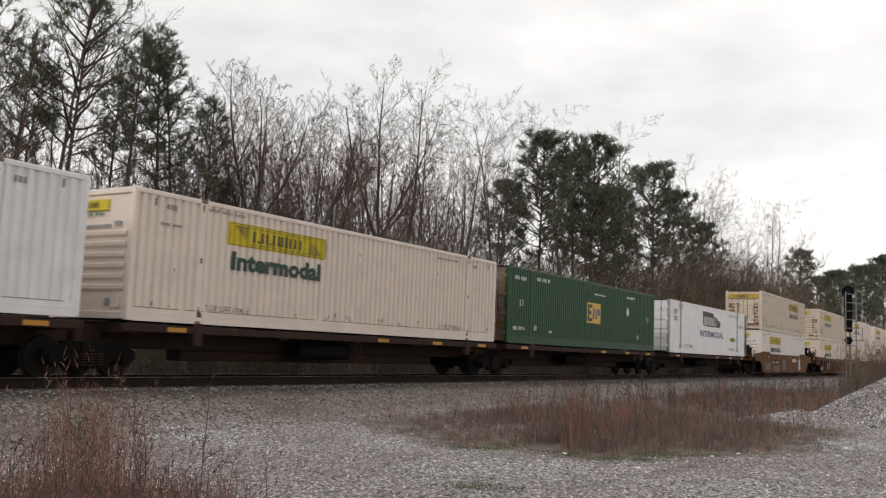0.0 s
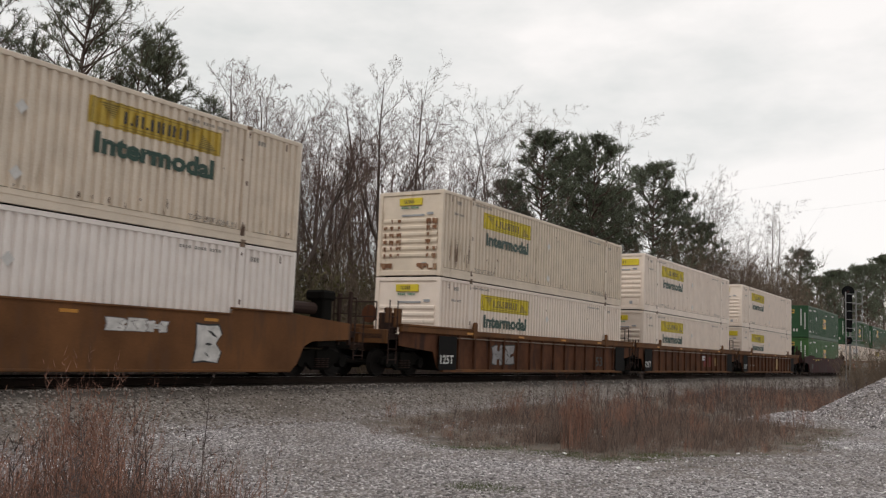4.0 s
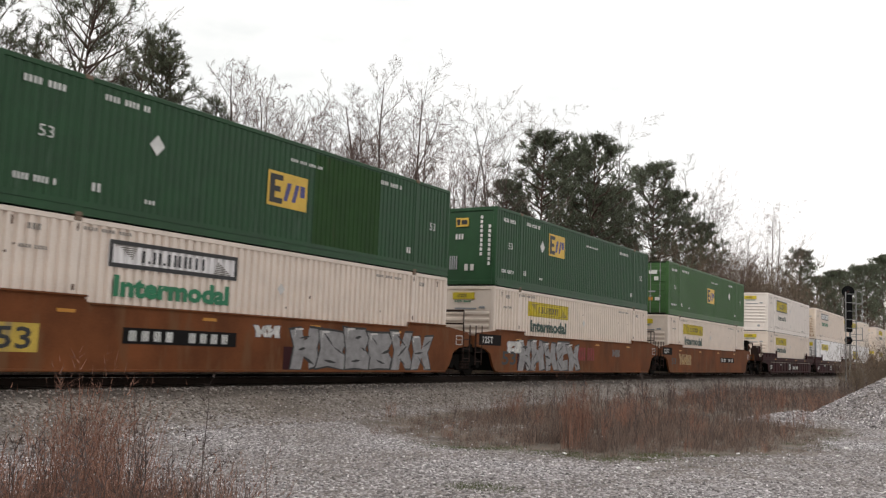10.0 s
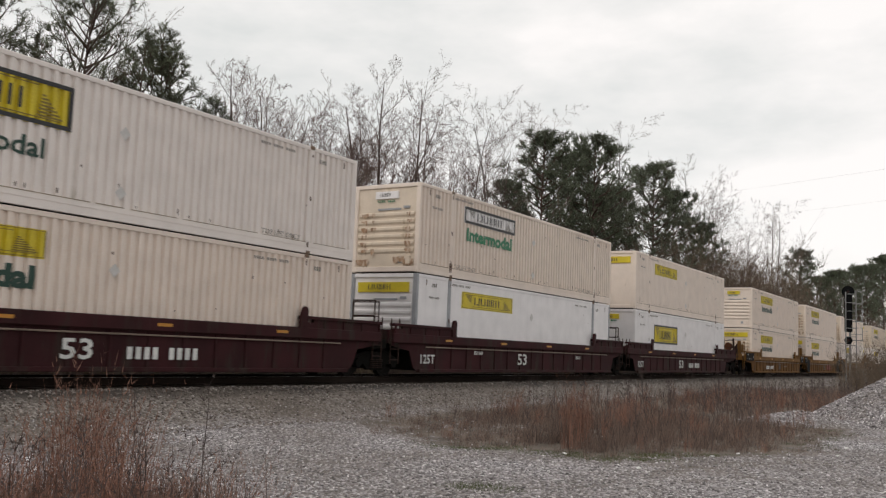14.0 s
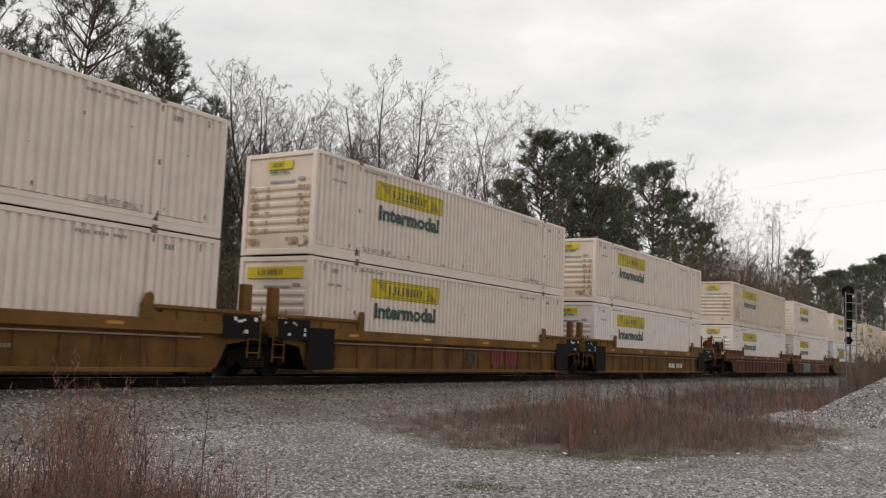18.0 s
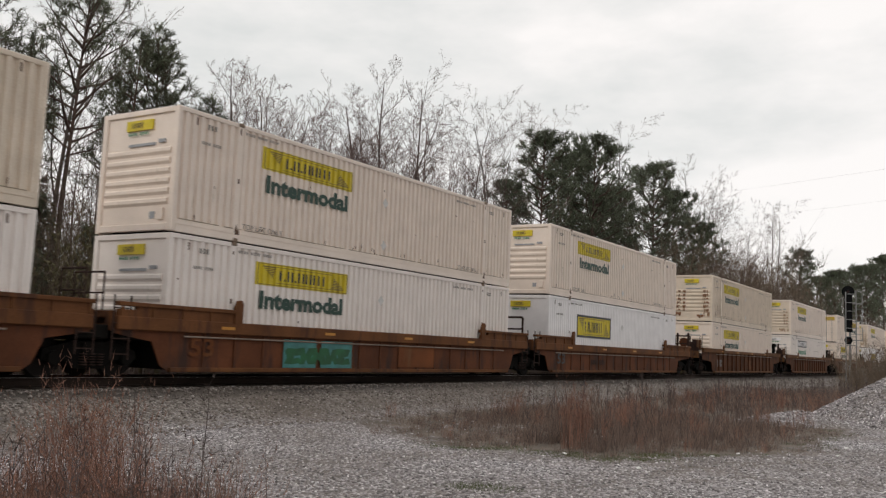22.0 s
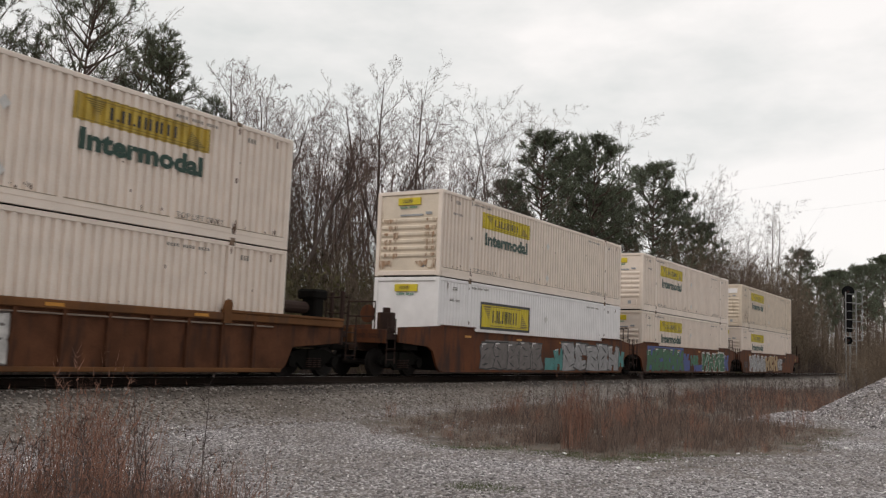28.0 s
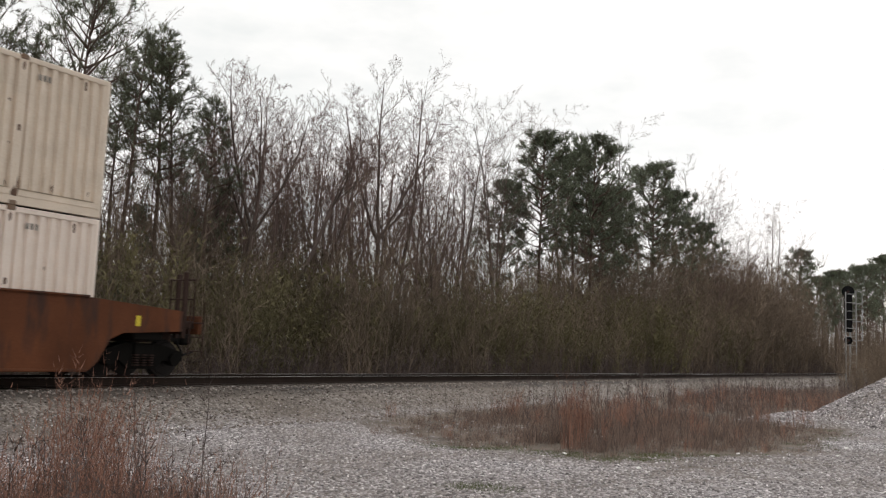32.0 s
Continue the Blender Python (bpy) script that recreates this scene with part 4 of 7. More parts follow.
def stencil_marks(x0, wide):
    r = random.Random(int(x0 * 10 + 500))
    s = Shape()
    for k in range(7):
        x, z = x0 + 0.06 + r.random() * (wide - 0.25), r.choice((1.08, 1.2, 1.34, 1.38))
        s.box(x, x + r.uniform(0.04, 0.13), -0.188, -0.186, z, z + r.uniform(0.04, 0.1))
    return s


def frame_shape(x, w, z, h):
    s = Shape()
    for q in ((x, x + w, z, z + 0.03), (x, x + w, z + h - 0.03, z + h), (x, x + 0.03, z, z + h), (x + w - 0.03, x + w, z, z + h), (x, x + w, z + h / 2, z + h / 2 + 0.02)):
        s.box(q[0], q[1], -0.132, -0.121, q[2], q[3])
    return s


def brake_gear(parent, x, paint):
    part("brake_stand", cached("brakestand", "brake_stand", M["spine_car"], lambda: Shape().box(-0.12, 0.12, 0.15, 0.7, 1.3, 1.95, 0.03).box(-0.05, 0.05, 0.3, 0.55, 1.95, 2.1, 0.02)), parent, at=pose(x, 0, 0))
    part("brake_wheel", cached("brakewheel", "brake_wheel", M["rust_car"], lambda: Shape().tube((-0.2, 1.0, 1.9), (-0.15, 1.0, 1.9), 0.28, n=14)), parent, at=pose(x, 0, 0))


def coupler(parent, x, d):
    part("coupler", cached(("coupler", d), "coupler", M["steel_dark"], lambda: Shape().box(min(-0.1, 0.72 * d), max(-0.1, 0.72 * d), 1.2, 1.4, 0.8, 0.98, 0.03).box(min(0.5 * d, 0.8 * d), max(0.5 * d, 0.8 * d), 1.12, 1.5, 0.74, 1.04, 0.05)), parent, at=pose(x, 0, 0))
    part("air_hose", cached(("hose", d), "air_hose", M["signal_black"], lambda: Shape().tube((0.1 * d, 0.9, 0.85), (0.35 * d, 0.92, 0.5), 0.025).tube((0.35 * d, 0.92, 0.5), (0.7 * d, 0.95, 0.6), 0.025)), parent, at=pose(x, 0, 0))


def well_floor():
    s = Shape()
    for x in (0.3, 2.0, 8.0, 14.1, 15.8):
        s.box(x - 0.25, x + 0.25, -0.03, CW + 0.03, 0.2, 0.34)
    s.box(0.3, CL - 0.3, 0.0, 0.12, 0.18, 0.3).box(0.3, CL - 0.3, CW - 0.12, CW, 0.18, 0.3)
    s.box(-0.06, 0.0, 0.0, CW, 0.34, 1.3).box(CL, CL + 0.06, 0.0, CW, 0.34, 1.3)
    return s


def spine_car(label, lead, tail):
    ob = thing("spine_car", label, "rail car", "cars of the train")
    P = M["spine_car"]
    part("centre_sill", cached("spine", "centre_sill", P, lambda: Shape().box(-0.5, CL + 0.5, 1.0, 1.6, 0.62, 1.12, 0.03).box(2.5, CL - 2.5, 1.05, 1.55, 0.36, 0.62, 0.03)), ob)
    for y in (-0.06, CW - 0.06):
        part("side_sill", cached(("spinesill", y), "side_sill", P, lambda: Shape().box(-0.1, CL + 0.1, y, y + 0.12, 1.0, 1.17, 0.015)), ob)
    for x in (0.3, 2.0, 5.0, 8.1, 11.2, 14.2, CL - 0.3):
        part("cross_arm", cached(("arm", x), "cross_arm", P, lambda: Shape().box(x - 0.16, x + 0.16, 0.0, CW, 0.95, 1.2, 0.02)), ob)
    for x in (2.0, 14.2):
        part("pedestal", cached(("ped", x), "pedestal", P, lambda: Shape().box(x - 0.14, x + 0.14, -0.09, 0.1, 0.72, 1.25, 0.03)), ob)
    for x in (1.1, 9.0, 12.0, 14.9):
        part("reflector", cached("reflect2", "reflector", M["reflector"], lambda: Shape().box(0, 0.55, -0.006, 0, 0, 0.1)), ob, at=pose(x, -0.061, 1.03))
    part("air_tank", cached("airtank", "air_tank", M["steel_dark"], lambda: Shape().tube((6.0, 0.5, 0.7), (8.2, 0.5, 0.7), 0.24, n=12)), ob)
    truck(ob, CL + tail)
    if lead:
        truck(ob, -lead)
    return ob


# ---- paint marks on the cars ----
def car_mark(ob, kind, what, x, z, w, h, ink):
    y = {"smooth": -0.126, "ribbed": -0.078, "girder": -0.104}[kind]
    if what == "bars":
        part("number_marking", cached(("carbars", w, h), "number_marking", M[ink], lambda: bars_line(w, h, 9)), ob, at=pose(x, y, z))["kind"] = "stuff"
    elif what == "panel":
        part("number_panel", cached(("panel", w, h), "number_panel", M[ink], lambda: Shape().box(0, w, -0.004, 0, 0, h)), ob, at=pose(x, y + (0.002 if kind == "smooth" else -0.078), z))
    elif what == "sheet":
        part("repainted_plate", cached(("plate", w, h), "repainted_plate", M[ink], lambda: Shape().box(0, w, -0.002, 0, 0, h)), ob, at=pose(x, y + 0.003, z))
    elif what == "tag":
        spray(ob, x, y, z, w, h, ink)
    else:
        part("lettering", letters(what, w, h, M[ink], 0.02), ob, at=pose(x, y - (0.086 if what == "125T" and kind == "ribbed" else 0.005), z) @ FLAT)


# angular forms for the spray-painted pieces, in a unit square; they spell nothing
FORMS = (
    ((0, 0.05), (0.35, 0), (0.4, 0.3), (0.6, 0.28), (0.62, 0), (1, 0.06), (0.92, 0.5), (1.02, 0.95), (0.6, 1), (0.55, 0.7), (0.38, 0.72), (0.35, 1), (-0.05, 0.92), (0.08, 0.5)),
    ((0, 0.1), (0.5, 0), (1.0, 0.1), (0.95, 0.42), (0.6, 0.38), (0.58, 0.55), (0.95, 0.6), (1, 0.98), (0.1, 1), (-0.05, 0.8), (0.1, 0.45)),
    ((0.1, 0), (0.45, 0.02), (0.55, 0.35), (0.7, 0), (1.05, 0.08), (0.85, 0.55), (1.0, 1), (0.65, 0.95), (0.5, 0.6), (0.35, 1), (-0.05, 0.95), (0.15, 0.5)),
    ((0, 0), (0.4, 0.05), (0.95, 0), (1.05, 0.3), (0.85, 0.5), (1, 0.75), (0.85, 1), (0.3, 0.97), (-0.03, 1), (0.06, 0.5)),
)


def spray(ob, x, y, z, w, h, ink):
    """A spray-painted piece: jagged overlapping forms with outlines, slits and glints."""
    rng = random.Random(int(x * 97 + w * 31) + len(ink))
    fill, line = ink.split("/")
    n = max(1, round(w / (0.95 * max(h, 0.6))))
    step = w / n
    for i in range(n):
        form = FORMS[rng.randrange(4)]
        lean = rng.uniform(-0.12, 0.12)
        hh = h * rng.uniform(0.88, 1.0)
        pts = [((u + lean * (v - 0.5) + rng.uniform(-0.05, 0.05)) * step * 1.08 + i * step - 0.04 * step, min(1, max(0, v + rng.uniform(-0.05, 0.05))) * hh) for u, v in form]
        y0 = -0.004 - 0.0016 * (i % 3)
        cx, cz = (i + 0.5) * step, hh / 2
        ring = tuple(range(len(pts)))
        rim = Shape().add([((u - cx) * 1.07 + cx, y0 + 0.0008, min(h, max(0, (v - cz) * 1.07 + cz))) for u, v in pts], [ring])
        fill_shape = Shape().add([((u - cx) * 0.97 + cx, y0, (v - cz) * 0.96 + cz) for u, v in pts], [ring])
        cuts = Shape()
        for k in range(3):
            ux, uz = cx + step * rng.uniform(-0.3, 0.3), hh * (0.22 + 0.27 * k)
            cw, ch, t = step * rng.uniform(0.10, 0.22), hh * rng.uniform(0.02, 0.045), rng.uniform(-0.9, 0.9)
            cuts.add([(ux + px * cw, y0 - 0.0008, uz + pz * ch + t * px * cw) for px, pz in ((-1, -0.4), (0, -1), (1, -0.2), (1, 0.4), (0, 1), (-1, 0.2))], [tuple(range(6))])
        pc = part("spray_form", rim.mesh("spray_form", M[line]), ob, at=pose(x, y, z))
        part("spray_fill", fill_shape.mesh("spray_fill", M[fill]), pc)
        tagged(part("spray_cut", cuts.mesh("spray_cut", M[line]), pc), kind="stuff")
        if h > 0.8:
            gx = cx - step * 0.42
            part("spray_glint", Shape().add([(gx, y0 - 0.0009, hh * 0.96), (gx + step * 0.3, y0 - 0.0009, hh * 0.97), (gx + step * 0.3, y0 - 0.0009, hh * 0.93), (gx + 0.04, y0 - 0.0009, hh * 0.91), (gx + 0.02, y0 - 0.0009, hh * 0.7)], [(4, 3, 2, 1, 0)]).mesh("spray_glint", M["graf_white"]), pc)


def weather(ob, seed, amount):
    """Rust ticks above the lower rail, stains at the castings and a painted line of shadow and dirt along the rail of
    one container.
    """
    r = random.Random(seed)
    s, d = Shape(), Shape()

    def drop(x, z, w, h, y=-0.004):
        s.add([(x - w, y, z + h * 0.6), (x - w * 0.6, y, z + h * 0.1), (x, y, z), (x + w * 0.8, y, z + h * 0.2), (x + w, y, z + h * 0.7), (x + w * 0.3, y, z + h)], [(0, 1, 2, 3, 4, 5)])

    for i in range(int(26 * amount)):
        drop(r.uniform(0.3, CL - 0.3), r.uniform(0.31, 0.42), r.uniform(0.01, 0.028), r.uniform(0.05, 0.16))
    for i in range(int(9 * amount)):
        drop(r.uniform(0.3, CL - 0.3), r.uniform(0.5, 2.4), r.uniform(0.012, 0.035), r.uniform(0.04, 0.1))
    for x in POST:
        for k in range(3):
            drop(x + r.uniform(-0.08, 0.08), r.uniform(0.04, 0.16), r.uniform(0.02, 0.06), r.uniform(0.12, 0.5) * amount, -0.0225)
        drop(x + r.uniform(-0.05, 0.05), CH - 0.3, 0.03, 0.2 * amount, -0.0225)
        s.box(x - 0.03, x + 0.03, -0.024, -0.021, 1.42, 1.54)
    for x in (0.55, CL - 0.62):
        s.box(x, x + 0.045, -0.006, -0.003, CH - 0.34, CH - 0.16)
    # shadow line below the side sheet, painted on together with some dirt
    x = 0.2
    while x < CL - 0.6:
        ln = min(r.uniform(0.5, 2.2), CL - 0.2 - x)
        d.box(x, x + ln, -0.014, -0.009, 0.305, 0.318 + r.uniform(0, 0.012))
        x += ln + r.uniform(0.0, 0.25)
    part("rust_marks", s.mesh("rust_marks", M["rust_mark"]), ob)["kind"] = "stuff"
    part("shadow_dirt_line", d.mesh("shadow_dirt_line", M["shadow_dirt_line"]), ob)["kind"] = "stuff"


def rust_runs(ob, seed, count):
    """Brown streaks that run down the near side of a worn container."""
    rng = random.Random(seed)
    for i in range(count):
        if i % 2:
            x, z0 = rng.uniform(0.25, 1.8), rng.uniform(0.3, 0.6)
            ln, wd = rng.uniform(0.3, 0.95), rng.uniform(0.015, 0.035)
        else:
            x, z0 = rng.uniform(3.0, 15.8), rng.uniform(0.28, 0.6)
            ln, wd = rng.uniform(0.08, 0.3), rng.uniform(0.012, 0.025)
        s = Shape().add([(x, -0.006, z0 + ln), (x - wd, -0.006, z0 + ln * 0.4), (x - wd * 0.5, -0.006, z0), (x + wd * 0.6, -0.006, z0 + 0.02), (x + wd, -0.006, z0 + ln * 0.5)], [(0, 1, 2, 3, 4)])
        part("rust_streak", s.mesh("rust_streak", M["casting"]), ob)


def end_rust(ob, seed, mat):
    """Rust that has run down over the ribs of a leading end, and a rusty sill."""
    rng = random.Random(seed)

    def patch(y, z, w, h):
        """A ragged hanging patch with its top at z."""
        top = [(y - w + 2 * w * k / 4, z + rng.uniform(-0.01, 0.015)) for k in range(5)]
        low = [(y + w * (1 - 2 * k / 6) * 0.9, z - h * rng.uniform(0.35, 1.0)) for k in range(7)]
        pts = [(-0.003, a, c) for a, c in top + low]
        part("rust_patch", Shape().add(pts, [tuple(reversed(range(len(pts))))]).mesh("rust_patch", mat), ob)

    for y in (0.34, 0.52, 1.75, 2.05, 2.24):
        y += rng.uniform(-0.06, 0.06)
        for i in range(6):
            if rng.random() < 0.85:
                patch(y, 0.62 + 0.235 * i + 0.15, rng.uniform(0.03, 0.11), rng.uniform(0.12, 0.26))
    for y, w in ((0.35, 0.2), (0.75, 0.22), (2.2, 0.25)):
        patch(y, rng.uniform(0.42, 0.58), w, rng.uniform(0.2, 0.34))


# ---- ground and track ----
TRACK_Y = 17.3
PILES = ((32.5, 0.2, 5.75, 3.0), (28.2, 5.3, 1.9, 0.34))


def smoothstep(a, b, v):
    t = min(1.0, max(0.0, (v - a) / (b - a)))
    return t * t * (3 - 2 * t)


def ground_z(x, y):
    d = abs(y - TRACK_Y)
    bed = -0.215 - 0.6 * smoothstep(1.55, 3.9, d)
    far = -0.15 * smoothstep(4.5, 9, y - TRACK_Y) + 1.1 * smoothstep(12, 40, y - TRACK_Y)
    rough = 0.05 * noise.noise((x * 0.25, y * 0.25, 0)) if d > 3 and abs(x) < 200 else 0
    ditch = -0.08 * smoothstep(4, 6, d) * (1 - smoothstep(7.5, 10, d)) if y < TRACK_Y else 0
    return bed + far + rough + ditch


def weed_edge(x, y):
    """How far a place lies inside the front of the weeds, in metres."""
    left = 14.4 + 0.55 * max(0.0, y - 9.6)
    front = max(3.6, 5.3 - 0.6 * (x - 15.4))
    return min(x - left, 0.9 * (y - front)) + 0.5 * noise.noise((x * 0.5, y * 0.5, 7)) + 0.25 * noise.noise((x * 1.7, y * 1.7, 2))


def weed_zone(x, y):
    """1 inside the strip of weeds between the gravel yard and the track bed."""
    thin = 1 - 0.25 * smoothstep(8.3, 9.8, y) * (1 - smoothstep(19, 24, x))
    return thin * smoothstep(-0.5, 0.7 + 0.8 * smoothstep(8.5, 11, y), weed_edge(x, y)) * (1 - smoothstep(12.8, 13.9, y + 0.5 * noise.noise((x * 0.4, 1, 3))))


def axis(near, step, far, grow):
    out, v, s = [], 0.0, step
    while v < far:
        out.append(v)
        if v > near:
            s *= grow
        v += s
    return out + [far]


def build_ground():
    px = axis(45, 0.55, 2600, 1.25)
    nx = axis(6, 0.8, 2600, 1.5)
    xs = [-v for v in reversed(nx[1:])] + px
    py = axis(24, 0.45, 2600, 1.22)
    ny = axis(4, 0.8, 2600, 1.5)
    ys = [-v for v in reversed(ny[1:])] + py
    vs = [(x, y, ground_z(x, y)) for y in ys for x in xs]
    n = len(xs)
    fs = [(j * n + i, j * n + i + 1, (j + 1) * n + i + 1, (j + 1) * n + i) for j in range(len(ys) - 1) for i in range(n - 1)]
    s = Shape()
    s.v, s.f = vs, fs
    me = s.mesh("ground", M["ground"], True)
    layer = me.color_attributes.new("zone", "FLOAT_COLOR", "POINT")
    cols = []
    for x, y, z in vs:
        d = abs(y - TRACK_Y)
        bal = 1 - smoothstep(2.6, 4.6, d)
        grav = (1 - weed_zone(x, y)) * (1 - smoothstep(17, 18, y)) if -60 < x < 140 and y > -40 else 0
        grav *= 1 - 0.5 * math.exp(-((x - 15.5) / 4.5) ** 2 - ((y - 4.4) / 1.5) ** 2)
        cols += [grav, bal, 1 - smoothstep(1.6, 2.7, d), 1]
    layer.data.foreach_set("color", cols)
    ob = new("ground", me)
    return tagged(ob, "grey crushed-stone yard with brown soil beside the track", "ground", kind="structure")


build_ground()


def build_track():
    tr = thing("track", "single railway track on dark ties in grey ballast", "railway track", kind="structure")
    for y in (TRACK_Y - 0.7175, TRACK_Y + 0.7175):
        prof = [(-0.075, -0.18), (0.075, -0.18), (0.075, -0.165), (0.012, -0.15), (0.012, -0.045), (0.036, -0.035), (0.036, -0.004), (0.028, 0.0), (-0.028, 0.0), (-0.036, -0.004), (-0.036, -0.035), (-0.012, -0.045), (-0.012, -0.15), (-0.075, -0.165)]
        s = Shape()
        n = len(prof)
        s.add([(x, y + a, z) for x in (-700, 900) for a, z in prof], [(i, (i + 1) % n, (i + 1) % n + n, i + n) for i in range(n)])
        rail = part("rail", s.mesh("rail", M["rail"]), tr)
        part("rail_head", Shape().box(-700, 900, y - 0.03, y + 0.03, 0.0005, 0.002).mesh("rail_head", M["rail_head"]), rail, "shiny worn rail head")
    return tr


track = build_track()


# ---- plants ----
class Twigs:
    """Tapered tubes and thin blades, gathered as triangles."""

    def __init__(self, seed):
        self.v, self.t, self.rng = [], [], random.Random(seed)

    def tube(self, a, b, r0, r1, n=3):
        d = b - a
        if d.length < 1e-6:
            return
        d.normalize()
        u = d.orthogonal().normalized()
        w = d.cross(u)
        k = len(self.v)
        for p, r in ((a, r0), (b, r1)):
            for i in range(n):
                c, s = math.cos(2 * math.pi * i / n), math.sin(2 * math.pi * i / n)
                self.v.append(p + r * (c * u + s * w))
        for i in range(n):
            j = (i + 1) % n
            self.t += [(k + i, k + j, k + n + j), (k + i, k + n + j, k + n + i)]

    def blade(self, a, b, r):
        d = (b - a)
        u = d.cross(Vector((self.rng.uniform(-1, 1), self.rng.uniform(-1, 1), self.rng.uniform(-1, 1))))
        if u.length < 1e-6:
            return
        u = u.normalized() * r
        k = len(self.v)
        self.v += [a - u, a + u, b]
        self.t.append((k, k + 1, k + 2))

    def arrays(self):
        return np.array([tuple(p) for p in self.v], np.float32), np.array(self.t, np.int32)

    def mesh(self, name, mat):
        return arrays_mesh(name, *self.arrays(), mat)


def wander(rng, s):
    return Vector((rng.uniform(-s, s), rng.uniform(-s, s), rng.uniform(-s, s)))


def turned(rng, d, low, high):
    """A direction that leaves d by an angle between low and high degrees, to any side."""
    a = radians(rng.uniform(low, high))
    u = d.orthogonal().normalized()
    w = d.cross(u)
    b = rng.uniform(0, 2 * math.pi)
    return (d * math.cos(a) + (u * math.cos(b) + w * math.sin(b)) * math.sin(a)).normalized()


# side shoots on a limb, a branch, a twig and a spray
SHOOTS = (13, 8, 6, 3)


class Bare:
    """Grows the limbs and twigs of a leafless tree."""

    def __init__(self, seed, dense=1.0, rise=0.085, hair=0.005):
        self.rng, self.dense, self.rise, self.hair = random.Random(seed), dense, rise, hair
        self.trunk, self.wood, self.twigs = Twigs(seed), Twigs(seed + 1), Twigs(seed + 2)

    def limb(self, p, d, length, r, level, first=0.2, taper=0.82):
        rng = self.rng
        n = (7, 5, 3, 2)[level]
        pts, q = [p], p
        for i in range(n):
            d = (d + wander(rng, (0.09, 0.12, 0.16, 0.22)[level]) + Vector((0, 0, self.rise * (1.0, 0.8, 0.3, 0.0)[level]))).normalized()
            e = q + d * length / n
            ra, rb = r * (1 - taper * i / n), r * (1 - taper * (i + 1) / n)
            if level < 2:
                self.wood.tube(q, e, ra, rb, 5 if level == 0 else 4)
            elif level == 2:
                self.twigs.tube(q, e, max(ra, self.hair), max(rb, self.hair * 0.8), 3)
            else:
                self.twigs.blade(q, e + d * length * 0.15, self.hair)
            q = e
            pts.append(e)
        count = SHOOTS[level] * self.dense * rng.uniform(0.8, 1.2)
        for k in range(max(2, round(count))):
            f = first + (1.0 - first) * (k + rng.random()) / max(2, round(count))
            j = min(n - 1, int(f * n))
            g = pts[j].lerp(pts[j + 1], f * n - j)
            axis = (pts[j + 1] - pts[j]).normalized()
            s = (turned(rng, axis, 30, 62) + Vector((0, 0, (0.18, 0.1, 0.0, 0.0)[level]))).normalized()
            ln = length * rng.uniform(0.24, 0.46) * (1.3 - 0.7 * f)
            if level < 3:
                self.limb(g, s, ln, max(self.hair, r * (1 - taper * f) * rng.uniform(0.35, 0.55)), level + 1)
            else:
                self.twigs.blade(g, g + s * max(0.12, ln * 1.3), self.hair * 0.8)
        return pts

    def parts(self, bark, twig):
        return (("trunk", self.trunk.mesh("trunk", bark)), ("branchwork", self.wood.mesh("branchwork", bark)), ("crown", self.twigs.mesh("crown", twig)))

    def bole(self, lean, height, r, n=6):
        d = Vector((lean[0], lean[1], 1)).normalized()
        p = Vector((0, 0, 0))
        for i in range(n):
            d = (d + wander(self.rng, 0.035)).normalized()
            e = p + d * height / n
            self.trunk.tube(p, e, r * (1.15 - 0.055 * i if i else 1.35), r * (1.15 - 0.055 * (i + 1)), 8)
            p = e
        return p, d


def forked_tree(seed, h, bark, twig, limbs, bole=0.4, lean=(0.0, 0.0), girth=0.0085, dense=1.0, hair=0.0075):
    """A leafless tree that forks into limbs; each limb has a bearing, a tilt from the upright and a share of the height."""
    b = Bare(seed, dense, hair=hair)
    r = h * girth
    p, d = b.bole(lean, h * bole, r)
    for a, tilt, share in limbs:
        t, a = radians(tilt), radians(a)
        b.limb(p - d * b.rng.uniform(0, 0.04) * h, Vector((math.cos(a) * math.sin(t), math.sin(a) * math.sin(t), math.cos(t))), h * share, r * (0.4 + 0.7 * share), 0)
    return b.parts(bark, twig)


def straight_tree(seed, h, bark, twig, clear=0.45, dense=1.0, girth=0.007, hair=0.0075):
    """A slender leafless tree with one stem and upswept branches."""
    b = Bare(seed, dense, 0.07, hair)
    p, d = b.bole((b.rng.uniform(-0.06, 0.06), b.rng.uniform(-0.05, 0.05)), h * 0.22, h * girth, 4)
    b.limb(p, d, h * 0.78, h * girth * 0.9, 0, max(0.05, (clear - 0.22) / 0.78), 0.85)
    return b.parts(bark, twig)


